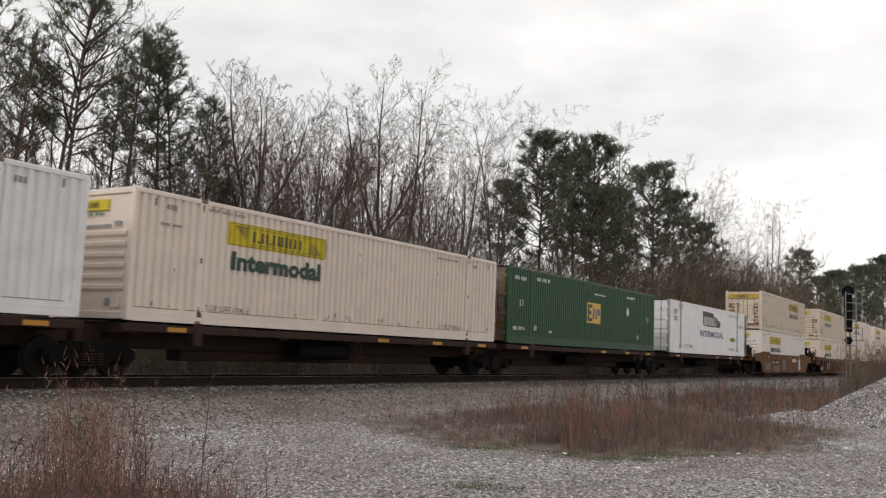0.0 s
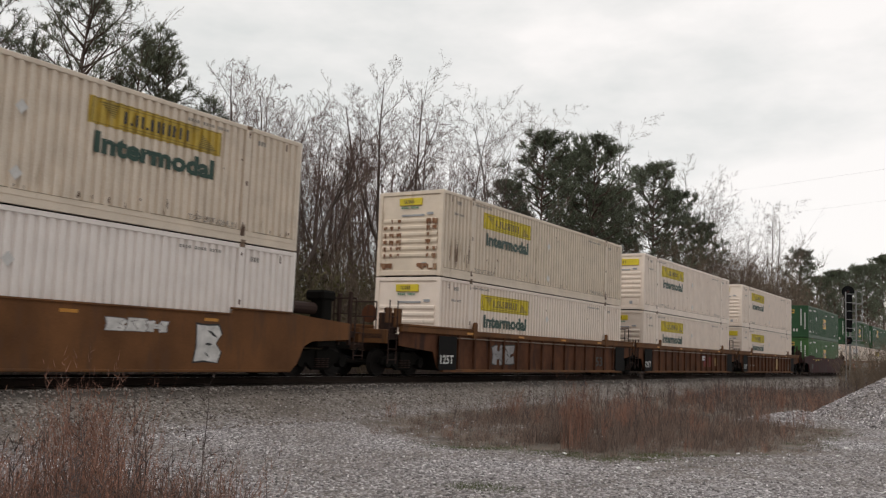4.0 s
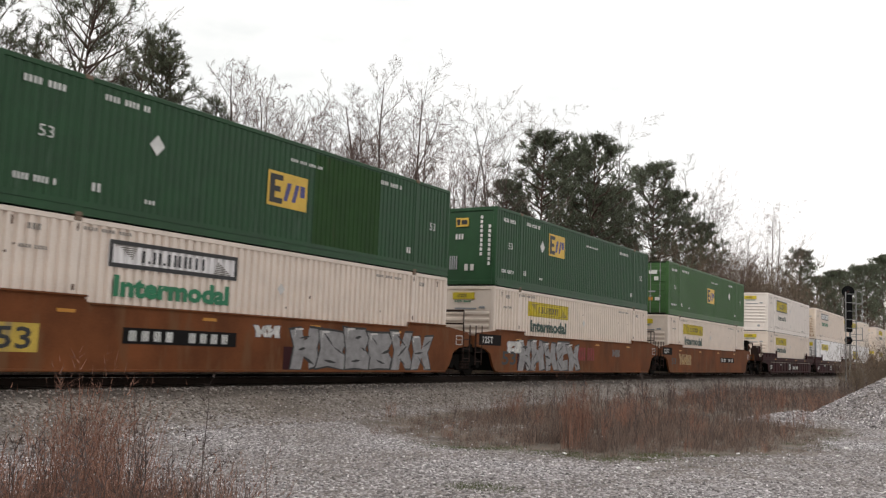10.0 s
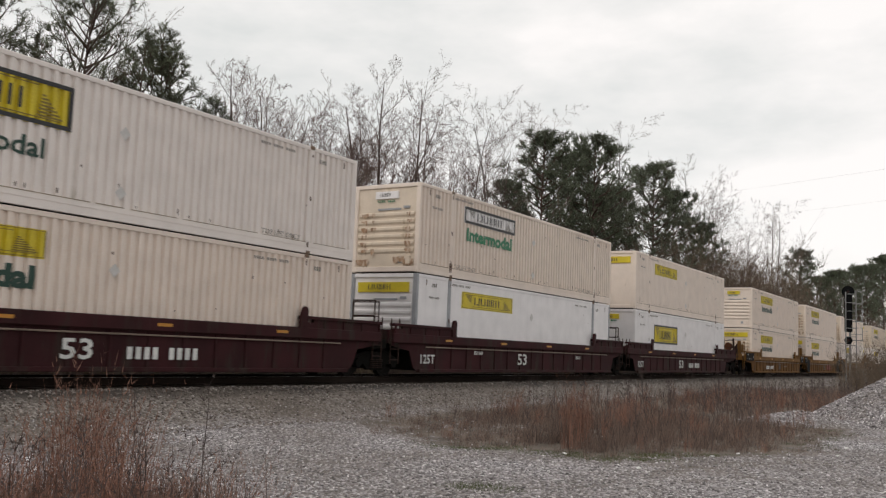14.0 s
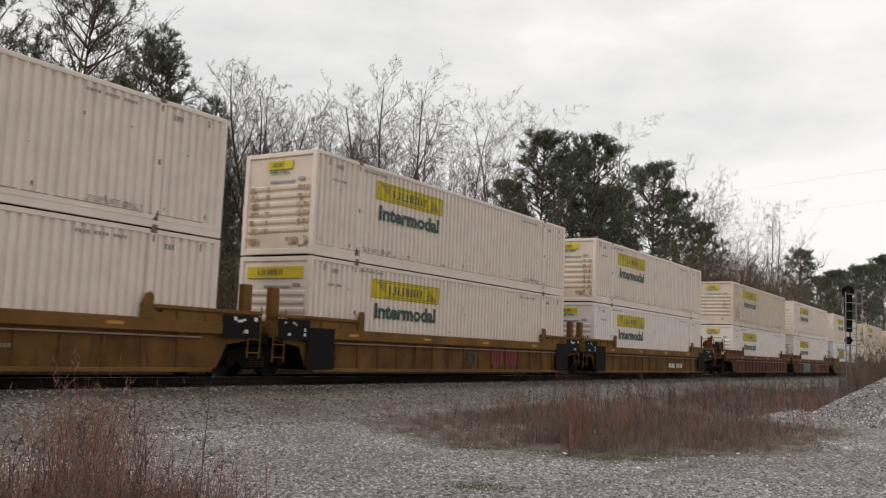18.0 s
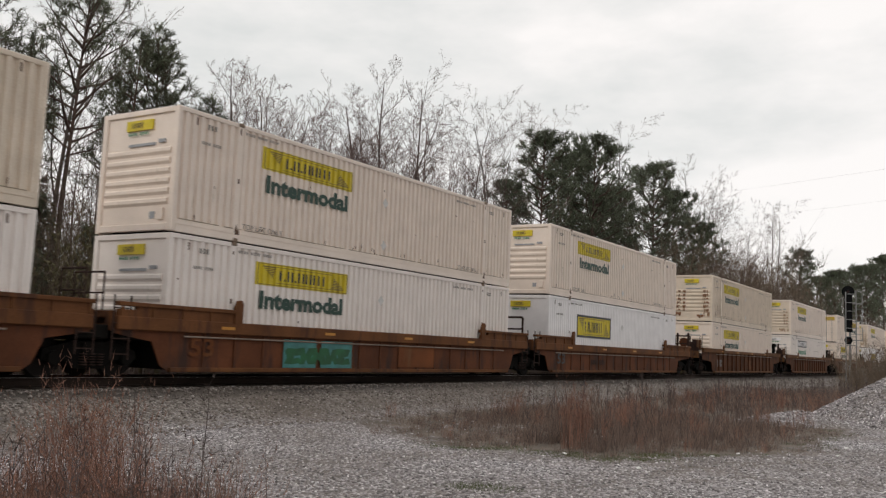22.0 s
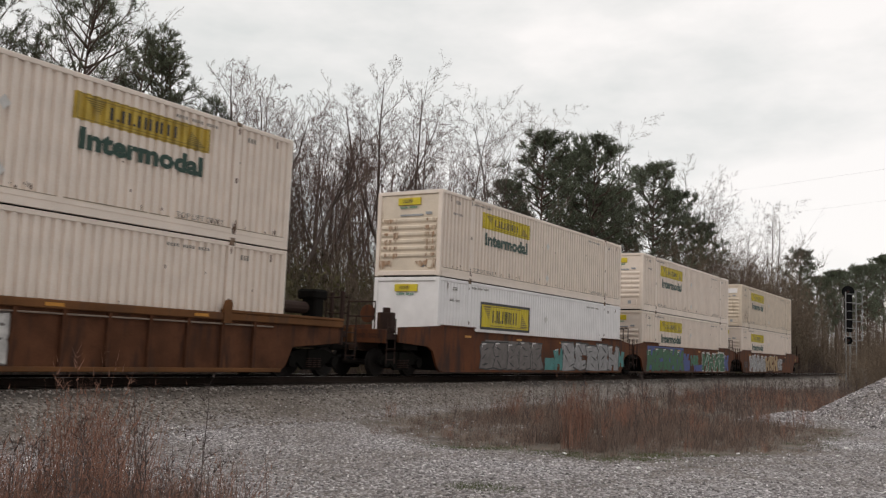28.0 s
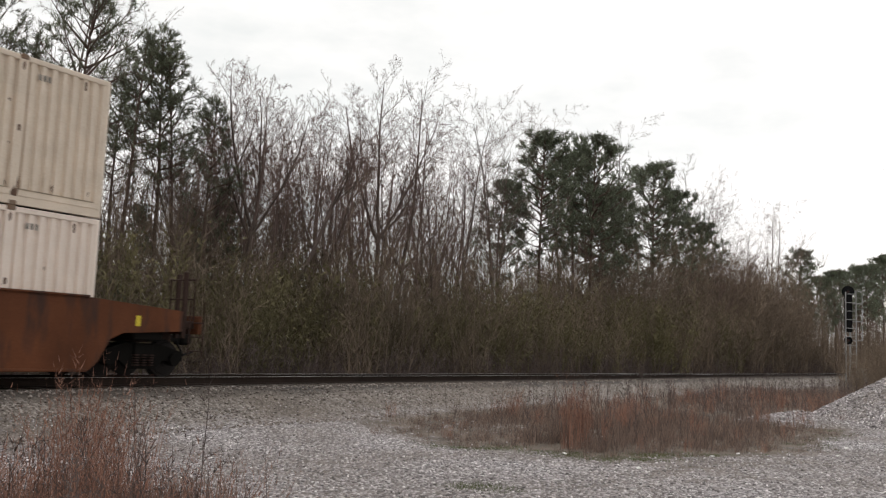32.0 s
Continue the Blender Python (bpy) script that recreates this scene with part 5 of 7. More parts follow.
def pine_meshes(seed, h, crown, width, bark, needle, limbs=36, lean=(0.0, 0.0), dome=0.0, shoots=5, tuft=17, size=0.27, thick=0.012):
    """A tall pine: bare lower trunk, rising limbs and brush-like tufts of needles. crown: the share of the height below it; width: of the crown, in metres; dome: 0 a loose spire, 1 a round head."""
    rng = random.Random(seed)
    tr, lb, nd = Twigs(seed), Twigs(seed + 1), Twigs(seed + 2)
    d, tip, n = Vector((lean[0], lean[1], 1)).normalized(), Vector((0, 0, 0)), 12
    pts = [tip]
    for i in range(n):
        d = (d + wander(rng, 0.03) + Vector((-lean[0], -lean[1], 0)) * 0.04).normalized()
        tip = tip + d * h / n
        pts.append(tip)
    r0 = h * 0.0092
    for i in range(n):
        tr.tube(pts[i], pts[i + 1], r0 * (1 - 0.84 * i / n), r0 * (1 - 0.84 * (i + 1) / n), 8)

    def on_trunk(f):
        j = min(n - 1, int(f * n))
        return pts[j].lerp(pts[j + 1], f * n - j)

    def brush(p, way, s):
        """Needles all round the last stretch of a shoot."""
        for k in range(tuft):
            g = p + way * s * rng.uniform(-0.6, 0.9)
            e = g + (way * 0.75 + wander(rng, 1.0)).normalized() * s * rng.uniform(0.55, 1.0)
            nd.blade(g, e, thick)

    def shoot(p, way, ln):
        """A short branch that turns up and ends in tufts."""
        q = p
        for s in range(2):
            way = (way + Vector((0, 0, 0.28)) + wander(rng, 0.15)).normalized()
            e = q + way * ln / 2
            lb.tube(q, e, 0.016 - 0.005 * s, 0.011 - 0.004 * s, 3)
            q = e
        brush(q, way, size * rng.uniform(0.8, 1.2))
        for k in range(2):
            w2 = (turned(rng, way, 30, 70) + Vector((0, 0, 0.3))).normalized()
            g = q - way * ln * rng.uniform(0.1, 0.5)
            e = g + w2 * ln * 0.45
            lb.tube(g, e, 0.009, 0.006, 3)
            brush(e, w2, size * rng.uniform(0.7, 1.05))

    for i in range(limbs):
        u = ((i + rng.random()) / limbs) ** 0.85
        f = crown + (0.985 - crown) * u
        p = on_trunk(f)
        a = i * 2.39996 + rng.uniform(-0.5, 0.5)
        spire = 0.30 + 0.75 * math.sin(math.pi * min(1.0, 0.25 + 0.72 * u))
        head = math.sqrt(max(0.0, 1 - (2 * u - 0.9) ** 2 / 1.21)) if u > 0.45 else 0.75 + 0.5 * u
        ln = width / 2 * ((1 - dome) * spire * (1.1 - 0.65 * u) + dome * head) * rng.uniform(0.6, 1.1)
        el = radians(rng.uniform(0, 16) + 42 * u * (1 - 0.35 * dome))
        way = Vector((math.cos(a) * math.cos(el), math.sin(a) * math.cos(el), math.sin(el)))
        q, k = p, 5
        r = 0.02 + 0.018 * ln
        for s in range(k):
            way = (way + wander(rng, 0.14) + Vector((0, 0, 0.07))).normalized()
            e = q + way * ln / k
            lb.tube(q, e, r * (1 - 0.16 * s), r * (1 - 0.16 * (s + 1)), 4)
            if s > 0:
                for _ in range(max(1, round(shoots * (0.1, 0.14, 0.2, 0.26, 0.34)[s]))):
                    shoot(q.lerp(e, rng.random()), turned(rng, way, 25, 62), (0.25 + 0.16 * ln) * rng.uniform(0.7, 1.3))
            q = e
        shoot(q, way, 0.3)
    shoot(pts[-1], d, 0.4)
    for i in range(16):
        p = on_trunk(crown * rng.uniform(0.4, 1.0))
        a = rng.uniform(0, 6.28)
        way = Vector((math.cos(a), math.sin(a), rng.uniform(-0.2, 0.45)))
        e = p + way * rng.uniform(0.5, 1.6)
        lb.tube(p, e, 0.024, 0.01, 3)
        lb.tube(e, e + (way + wander(rng, 0.6)) * rng.uniform(0.2, 0.6), 0.009, 0.004, 3)
    return (("trunk", tr.mesh("trunk", bark)), ("branchwork", lb.mesh("branchwork", bark)), ("crown", nd.mesh("crown", needle)))


def brush_arrays(seed, h, width, stems, leaf=False):
    """A clump of slender upright stems with fine side twigs."""
    rng = random.Random(seed)
    tw = Twigs(seed)
    for i in range(stems):
        p = Vector((rng.gauss(0, width), rng.gauss(0, width * 0.6), 0))
        d = Vector((rng.uniform(-0.3, 0.3), rng.uniform(-0.3, 0.3), 1)).normalized()
        ln = h * rng.uniform(0.3, 1.0)
        q, k = p, 4
        for s in range(k):
            d = (d + wander(rng, 0.16) + Vector((0, 0, 0.05))).normalized()
            e = q + d * ln / k
            tw.tube(q, e, 0.016 * (1 - s / k) + 0.004, 0.016 * (1 - (s + 1) / k) + 0.004, 3)
            for _ in range(5 if s else 2):
                g = q.lerp(e, rng.random())
                b = (turned(rng, d, 22, 65) + Vector((0, 0, 0.15))).normalized()
                t = g + b * ln * rng.uniform(0.10, 0.26)
                tw.blade(g, t, 0.010)
                for _ in range(2):
                    g2 = g.lerp(t, rng.uniform(0.2, 1))
                    t2 = g2 + (b + wander(rng, 0.7)).normalized() * ln * rng.uniform(0.05, 0.12)
                    tw.blade(g2, t2, 0.009)
                    if leaf:
                        g3 = g2.lerp(t2, rng.random())
                        tw.blade(g3, g3 + wander(rng, 0.12), 0.034)
            q = e
    return tw.arrays()


def scatter(name, protos, spots, mat):
    """One mesh of many copies: spots are rows of x, y, z, turn, size, number of the pattern."""
    vs, ts, n = [], [], 0
    for x, y, z, turn, size, k in spots:
        v, t = protos[int(k) % len(protos)]
        c, s = math.cos(turn) * size, math.sin(turn) * size
        w = np.empty_like(v)
        w[:, 0] = v[:, 0] * c - v[:, 1] * s + x
        w[:, 1] = v[:, 0] * s + v[:, 1] * c + y
        w[:, 2] = v[:, 2] * size + z
        vs.append(w)
        ts.append(t + n)
        n += len(v)
    return arrays_mesh(name, np.concatenate(vs), np.concatenate(ts), mat)


def stuff(name, me, label, category):
    return tagged(new(name, me), label, category, kind="stuff")


def plant(proto, name, label, category, group, x, y, turn, size):
    ob = thing(name, label, category, group, pose(x, y, ground_z(x, y) - 0.05, 0, 0, turn))
    ob.scale = (size, size, size)
    for nm, me in proto:
        tagged(part(nm, me, ob), kind="" if nm == "trunk" else "stuff")
    return ob


GREY, PALE, BOLE = M["bark_grey"], M["bark_pale"], M["bark_pine"]
bare = [forked_tree(11, 15, GREY, M["twig"], ((20, 24, 0.55), (140, 30, 0.5), (260, 22, 0.58)), 0.40),
        forked_tree(12, 15, GREY, M["twig"], ((80, 14, 0.62), (200, 34, 0.45), (320, 30, 0.5), (10, 40, 0.35)), 0.34),
        straight_tree(13, 15, GREY, M["twig"], 0.42),
        forked_tree(14, 15, PALE, M["twig_pale"], ((0, 20, 0.56), (170, 26, 0.5)), 0.44),
        straight_tree(15, 15, PALE, M["twig_pale"], 0.34),
        straight_tree(16, 15, GREY, M["twig"], 0.5, 0.8)]
pines = [pine_meshes(31, 15, 0.56, 6.2, BOLE, M["needle"], 34, dome=0.5, tuft=20, size=0.3),
         pine_meshes(32, 15, 0.60, 3.5, BOLE, M["needle"], 26, (-0.03, 0.0), dome=0.45, tuft=20, size=0.28),
         pine_meshes(33, 20, 0.48, 8.0, BOLE, M["needle_dark"], 44, dome=0.75, shoots=9, tuft=17, size=0.46, thick=0.028),
         pine_meshes(34, 20, 0.40, 8.8, BOLE, M["needle_dark"], 48, dome=0.9, shoots=9, tuft=17, size=0.46, thick=0.028),
         pine_meshes(35, 15, 0.53, 4.0, BOLE, M["needle"], 28, (0.05, 0.0), dome=0.45, tuft=20, size=0.28)]
PINE_HEIGHT = (15, 15, 20, 20, 15)

swaying = []
PINE = "dark green pine with a bare lower trunk"
BARE = "leafless grey-brown tree behind the track"
# x, y, height, turn, pattern
for x, y, h, turn, k in ((21.6, 31, 15.6, 20, 0), (21.5, 34, 12.9, 80, 1), (24.9, 32, 15.3, 150, 1), (28.0, 33, 15.8, 210, 4), (28.4, 32, 14.9, 300, 1), (29.3, 31.5, 13.6, 30, 4), (26.3, 34, 13.4, 10, 1),
                         # some of these pines stand out of view, added to block light
                         (18.2, 33, 14.8, 70, 0), (13.0, 37, 15.5, 130, 1), (15.2, 32, 14.0, 250, 0), (9.0, 34, 14.5, 70, 4), (23.0, 38, 15.0, 320, 4),
                         (67.3, 33, 20.2, 60, 2), (72.6, 31, 20.6, 200, 3), (76.4, 34, 20.4, 120, 2), (79.5, 33, 17.5, 310, 3), (92.2, 32, 22.3, 0, 3), (88.0, 34, 19.0, 160, 2), (99.5, 32, 20.6, 90, 2), (103.5, 31, 17.5, 250, 3),
                         (64.0, 35, 15.5, 20, 2), (151.0, 29, 19.8, 30, 2), (152, 25.5, 15.6, 75, 3), (163, 25.5, 17.4, 200, 2), (174, 26, 18.6, 60, 3), (187, 25, 20.6, 100, 2), (203, 25.5, 22.5, 10, 3), (222, 25, 26.0, 220, 2), (245, 26, 29, 140, 3), (159, 30, 15.0, 15, 3)):
    tree = plant(pines[k], "pine_tree", PINE, "tree", "pines beside the track", x, y, turn, 0.97 * h / PINE_HEIGHT[k])
    if x < 30:
        swaying.append((tree, x, y, turn))
cedar = pine_meshes(36, 10, 0.12, 3.2, BOLE, M["needle_dark"], 46, dome=0.25, shoots=6, tuft=16, size=0.24, thick=0.016)
for x, y, h, turn in ((33.2, 34, 9.4, 0), (31.0, 33.6, 8.0, 70), (27.4, 33, 7.6, 30), (23.2, 31, 6.0, 120), (20.2, 30, 6.8, 10), (17.4, 31, 6.4, 200), (14.6, 30, 7.0, 300), (11.8, 31, 6.6, 40), (21.6, 34, 8.2, 160), (22.5, 28.5, 4.2, 10), (19.0, 28, 4.6, 80), (16.2, 27.5, 4.0, 130), (13.5, 28, 4.4, 220), (10.5, 27.5, 4.2, 300)):
    plant(cedar, "cedar_tree", "small dense dark green cedar under the bare trees", "tree", "cedars under the woods", x, y, turn, h / 10)
for x, y, h, turn, k in ((38.4, 32, 12.4, 30, 2), (40.9, 34, 15.0, 120, 0), (36.2, 33, 12.6, 0, 4), (53.4, 32, 14.5, 140, 2), (55.0, 33, 18.0, 260, 4), (57.0, 31.5, 16.0, 20, 5), (59.7, 33, 19.5, 90, 4), (62.0, 34, 17.5, 200, 2),
                         (51.5, 34, 15.5, 300, 5), (24.0, 35.5, 18.8, 15, 4), (30.4, 34, 13.6, 60, 0), (26.9, 30, 10.0, 200, 2), (19.5, 30, 9.0, 100, 1), (16.5, 36, 17.0, 70, 1), (77.4, 36, 24.0, 60, 4), (83, 34, 18.0, 100, 2), (90.4, 36, 25.3, 10, 4),
                         (119, 36, 26.5, 50, 2), (115.5, 35, 23.5, 300, 4), (121.3, 33, 22.2, 170, 4), (124, 33, 21.0, 20, 2), (126, 31, 19.6, 80, 5), (139.2, 30, 23.8, 0, 4), (137.5, 30, 23.0, 130, 2), (135, 31, 19.0, 200, 5), (47.6, 30.5, 13.0, 10, 5), (42.6, 31, 13.0, 280, 5)):
    plant(bare[k], "bare_tree", BARE, "tree", "leafless trees behind the track", x, y, turn, h / 15)
# four broad bare trees that stand out of the woods
plant(forked_tree(21, 14.2, GREY, M["twig"], ((-30, 12, 0.50), (150, 22, 0.52), (-35, 34, 0.46), (100, 30, 0.4)), 0.52, (-0.02, 0)), "bare_tree", "tall leafless tree with spreading forked limbs", "tree", "leafless trees behind the track", 31.9, 31, 0, 1)
plant(forked_tree(22, 17.4, GREY, M["twig"], ((140, 26, 0.52), (170, 8, 0.54), (-40, 30, 0.50), (-30, 48, 0.3)), 0.50, (-0.04, 0)), "bare_tree", "tall leafless tree with spreading forked limbs", "tree", "leafless trees behind the track", 44.4, 33, 0, 1)
plant(forked_tree(23, 17.6, GREY, M["twig"], ((-36, 16, 0.62), (-32, 52, 0.34), (120, 30, 0.34)), 0.42, (0.08, -0.03)), "bare_tree", "tall leafless tree leaning out over its neighbours", "tree", "leafless trees behind the track", 46.8, 33, 0, 1)
plant(forked_tree(24, 12.4, GREY, M["twig"], ((-34, 36, 0.36), (-20, 52, 0.3), (-60, 20, 0.25)), 0.80, (0.42, -0.16)), "bare_tree", "leafless tree leaning far over", "tree", "leafless trees behind the track", 31.3, 30, 0, 1)

rng = random.Random(5)


def tree_arrays(kit):
    vs, ts, n = [], [], 0
    for _, me in kit:
        v = np.empty(len(me.vertices) * 3, np.float32)
        me.vertices.foreach_get("co", v)
        t = np.empty(len(me.loops), np.int32)
        me.loops.foreach_get("vertex_index", t)
        vs.append(v.reshape(-1, 3))
        ts.append(t.reshape(-1, 3) + n)
        n += len(vs[-1])
    return np.concatenate(vs), np.concatenate(ts)


slim = [tree_arrays(straight_tree(51 + i, 12, GREY, M["twig"], 0.36 + 0.08 * (i % 3), 0.62, hair=0.0105)) for i in range(4)]
slim += [tree_arrays(forked_tree(61 + i, 12, GREY, M["twig"], ((40 + 90 * i, 18, 0.55), (200 + 70 * i, 26, 0.5)), 0.42, dense=0.6, hair=0.0105)) for i in range(2)]
spots = []
for i in range(250):
    x = 8 + 132 * (i / 250) ** 1.15 + rng.uniform(-1, 1)
    y = rng.uniform(29, 52)
    spots.append((x, y, ground_z(x, y) - 0.1, rng.uniform(0, 6.3), rng.uniform(0.45, 0.95) + 0.0012 * x + 0.004 * max(0, x - 90), i))
for i in range(60):
    x, y = 96 + 40 * (i / 60) + rng.uniform(-1, 1), rng.uniform(26.5, 31)
    spots.append((x, y, ground_z(x, y) - 0.1, rng.uniform(0, 6.3), rng.uniform(0.85, 1.2) * (0.95 + 0.003 * (x - 94)), i))
for i in range(112):
    x, y = rng.uniform(28, 66), rng.uniform(31, 46)
    spots.append((x, y, ground_z(x, y) - 0.1, rng.uniform(0, 6.3), rng.uniform(0.85, 1.3) * (1.0 + 0.008 * (x - 40)), i))
for i in range(60):
    x, y = 146 + 120 * (i / 60) + rng.uniform(-2, 2), rng.uniform(26, 38)
    spots.append((x, y, ground_z(x, y) - 0.1, rng.uniform(0, 6.3), rng.uniform(0.8, 1.2) * (1 + 0.005 * (x - 146)), i))
stuff("far_woods", scatter("far_woods", slim, spots, M["twig"]), "dense leafless grey-brown woods behind the track", "woods")

brown = [brush_arrays(71 + i, 4.6, 0.85, 17) for i in range(5)]
spots = []
for i in range(360):
    x = 5 + 134 * (i / 360) ** 1.15 + rng.uniform(-0.8, 0.8)
    y = rng.choice((24.5, 26.5, 28.5, 31, 34)) + rng.uniform(-0.9, 0.9)
    spots.append((x, y, ground_z(x, y) - 0.1, rng.uniform(0, 6.3), rng.uniform(0.6, 1.3) * (0.95 + 0.0075 * min(x, 110)) * (0.9 if y < 28 else 1.2 if y < 33 else 1.6), i))
for i in range(70):
    x, y = 92 + 46 * (i / 70) + rng.uniform(-2, 1.5), rng.uniform(25.5, 31)
    spots.append((x, y, ground_z(x, y) - 0.1, rng.uniform(0, 6.3), rng.uniform(1.8, 2.8) * (0.9 + 0.0035 * (x - 92)), i))
for i in range(110):
    x, y = 140 + 190 * (i / 110) + rng.uniform(-2, 2), rng.uniform(25, 33)
    spots.append((x, y, ground_z(x, y) - 0.1, rng.uniform(0, 6.3), rng.uniform(1.1, 1.7) * (0.9 + 0.004 * (x - 140)), i))
stuff("brown_brush", scatter("brown_brush", brown, spots, M["brush"]), "tangled brown leafless brush along the far side of the track", "bushes")
tall = [brush_arrays(91 + i, 9.0, 1.5, 17) for i in range(4)]
spots = []
for i in range(130):
    x = 14 + 122 * (i / 130) ** 1.1 + rng.uniform(-1, 1)
    y = rng.uniform(29, 36) if x < 60 else rng.uniform(27, 33)
    spots.append((x, y, ground_z(x, y) - 0.1, rng.uniform(0, 6.3), rng.uniform(0.7, 1.15) * (1 + 0.011 * max(0, x - 50)), i))
for i in range(120):
    x, y = 10 + 120 * (i / 120) ** 1.1 + rng.uniform(-1.5, 1.5), rng.uniform(34, 54)
    spots.append((x, y, ground_z(x, y) - 0.1, rng.uniform(0, 6.3), rng.uniform(0.55, 0.85) * (1 + 0.01 * max(0, x - 50)), i))
for i in range(60):
    x, y = 141 + 170 * (i / 60) + rng.uniform(-2, 2), rng.uniform(25, 31)
    spots.append((x, y, ground_z(x, y) - 0.1, rng.uniform(0, 6.3), rng.uniform(0.9, 1.35) * (0.9 + 0.006 * (x - 140)), i))
for i in range(60):
    x, y = 98 + 41 * (i / 60) + rng.uniform(-1.5, 1.0), rng.uniform(26, 31)
    spots.append((x, y, ground_z(x, y) - 0.1, rng.uniform(0, 6.3), rng.uniform(1.25, 1.75), i))
for i in range(80):
    x, y = 3 + 24 * (i / 80) + rng.uniform(-1, 1), rng.uniform(27.5, 40)
    spots.append((x, y, ground_z(x, y) - 0.1, rng.uniform(0, 6.3), rng.uniform(0.55, 0.95), i))
stuff("tall_thicket", scatter("tall_thicket", tall, spots, M["brush"]), "tall brown leafless saplings in front of the woods", "saplings")
green = [brush_arrays(81 + i, 4.2, 0.85, 14, True) for i in range(3)]
spots = []
# budding shrubs stand in loose groups
for cx, cy, n, wide in ((26, 27, 16, 3.0), (30.5, 28, 24, 3.0), (35, 27.5, 18, 2.6), (45, 27.5, 22, 3.5), (54, 27, 20, 3.5), (62, 26.5, 20, 3.5), (70, 26, 24, 3.0), (79, 27, 20, 4.5), (92, 27, 16, 5.0), (108, 27, 12, 6.0), (18, 27, 10, 4.0)):
    for i in range(n):
        x, y = cx + rng.gauss(0, wide), max(23.8, cy + rng.gauss(0, 1.3))
        spots.append((x, y, ground_z(x, y) - 0.1, rng.uniform(0, 6.3), rng.uniform(0.6, 1.5) * (0.85 + 0.005 * x), i))
stuff("budding_brush", scatter("budding_brush", green, spots, M["brush_green"]), "olive-green budding brush along the far side of the track", "bushes")
# low dark brush, added for the shade at the foot of the brush
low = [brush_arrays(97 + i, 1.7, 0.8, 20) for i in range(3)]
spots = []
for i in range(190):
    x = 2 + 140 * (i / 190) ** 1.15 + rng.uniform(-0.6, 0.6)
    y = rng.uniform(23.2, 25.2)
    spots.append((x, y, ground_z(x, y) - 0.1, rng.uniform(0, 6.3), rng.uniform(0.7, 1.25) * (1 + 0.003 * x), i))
stuff("shade_brush", scatter("shade_brush", low, spots, M["weed_dark"]), "dense low dark brush standing in for shade along the brush", "bushes")
# thicket on the near side, past the stone heap
spots = [(64 + rng.uniform(-7, 9), 7.9 + rng.uniform(-2.0, 1.2), -0.8, rng.uniform(0, 6.3), rng.uniform(0.45, 0.85), i) for i in range(30)]
stuff("near_thicket", scatter("near_thicket", brown, spots, M["brush"]), "brown leafless thicket beside the signal", "bushes")


def grass_arrays(seed, h, width, blades, bend=0.35, seedhead=False, thick=0.005):
    rng = random.Random(seed)
    tw = Twigs(seed)
    for i in range(blades):
        p = Vector((rng.gauss(0, width), rng.gauss(0, width), 0))
        d = Vector((rng.uniform(-bend, bend), rng.uniform(-bend, bend), 1)).normalized()
        ln = h * rng.uniform(0.5, 1.0)
        m = p + d * ln * 0.6
        e = m + (d + wander(rng, 0.45)).normalized() * ln * 0.4
        u = d.cross(wander(rng, 1)).normalized() * thick
        k = len(tw.v)
        tw.v += [p - u, p + u, m - u * 0.7, m + u * 0.7, e]
        tw.t += [(k, k + 1, k + 3), (k, k + 3, k + 2), (k + 2, k + 3, k + 4)]
        if seedhead:
            for _ in range(7):
                g = p.lerp(m, 0.75).lerp(e, rng.random())
                tw.blade(g, g + (d + wander(rng, 0.8)) * 0.06, 0.0035)
    return tw.arrays()


def stalk_arrays(seed, h):
    """A dead, branching weed."""
    rng = random.Random(seed)
    tw = Twigs(seed)
    q, d = Vector((0, 0, 0)), Vector((rng.uniform(-0.12, 0.12), rng.uniform(-0.12, 0.12), 1)).normalized()
    for s in range(5):
        d = (d + wander(rng, 0.1)).normalized()
        e = q + d * h / 5
        tw.tube(q, e, 0.008 - 0.001 * s, 0.007 - 0.001 * s, 3)
        if s > 0:
            for _ in range(3):
                b = (d + wander(rng, 0.8)).normalized()
                g = q.lerp(e, rng.random())
                t = g + b * h * rng.uniform(0.08, 0.22)
                tw.blade(g, t, 0.005)
                for _ in range(2):
                    tw.blade(g.lerp(t, 0.6), t + wander(rng, 0.06), 0.007)
        q = e
    return tw.arrays()


red_grass = [grass_arrays(101 + i, 1.15, 0.16, 34, 0.3, True) for i in range(4)]
tan_grass = [grass_arrays(111 + i, 0.7, 0.16, 30, 0.5, False, 0.0065) for i in range(4)]
short_green = [grass_arrays(121 + i, 0.16, 0.22, 60, 0.6) for i in range(3)]
stalks = [stalk_arrays(131 + i, 1.25) for i in range(6)]


def sow(count, inside, box, size, seed):
    r = random.Random(seed)
    out = []
    tries = 0
    while len(out) < count and tries < count * 30:
        tries += 1
        x, y = r.uniform(box[0], box[1]), r.uniform(box[2], box[3])
        if r.random() < inside(x, y):
            grown = (0.42 + 0.58 * smoothstep(0.1, 2.2, weed_edge(x, y))) * (1 - 0.4 * smoothstep(8.3, 9.8, y) * (1 - smoothstep(19, 24, x))) if x > 11 else 1.0
            out.append((x, y, ground_z(x, y) - 0.02, r.uniform(0, 6.3), r.uniform(*size) * grown, r.randrange(100)))
    return out


def near_clump(x, y):
    """Density of the tall grass at the yard's corner, by bearing and distance from the lane's end."""
    a, r = math.degrees(math.atan2(y, x)), math.hypot(x, y)
    return smoothstep(40, 46, a) * math.exp(-((r - 7.8) / 1.6) ** 2) * (0.4 + 0.6 * math.exp(-((a - 52.5) / 4) ** 2))


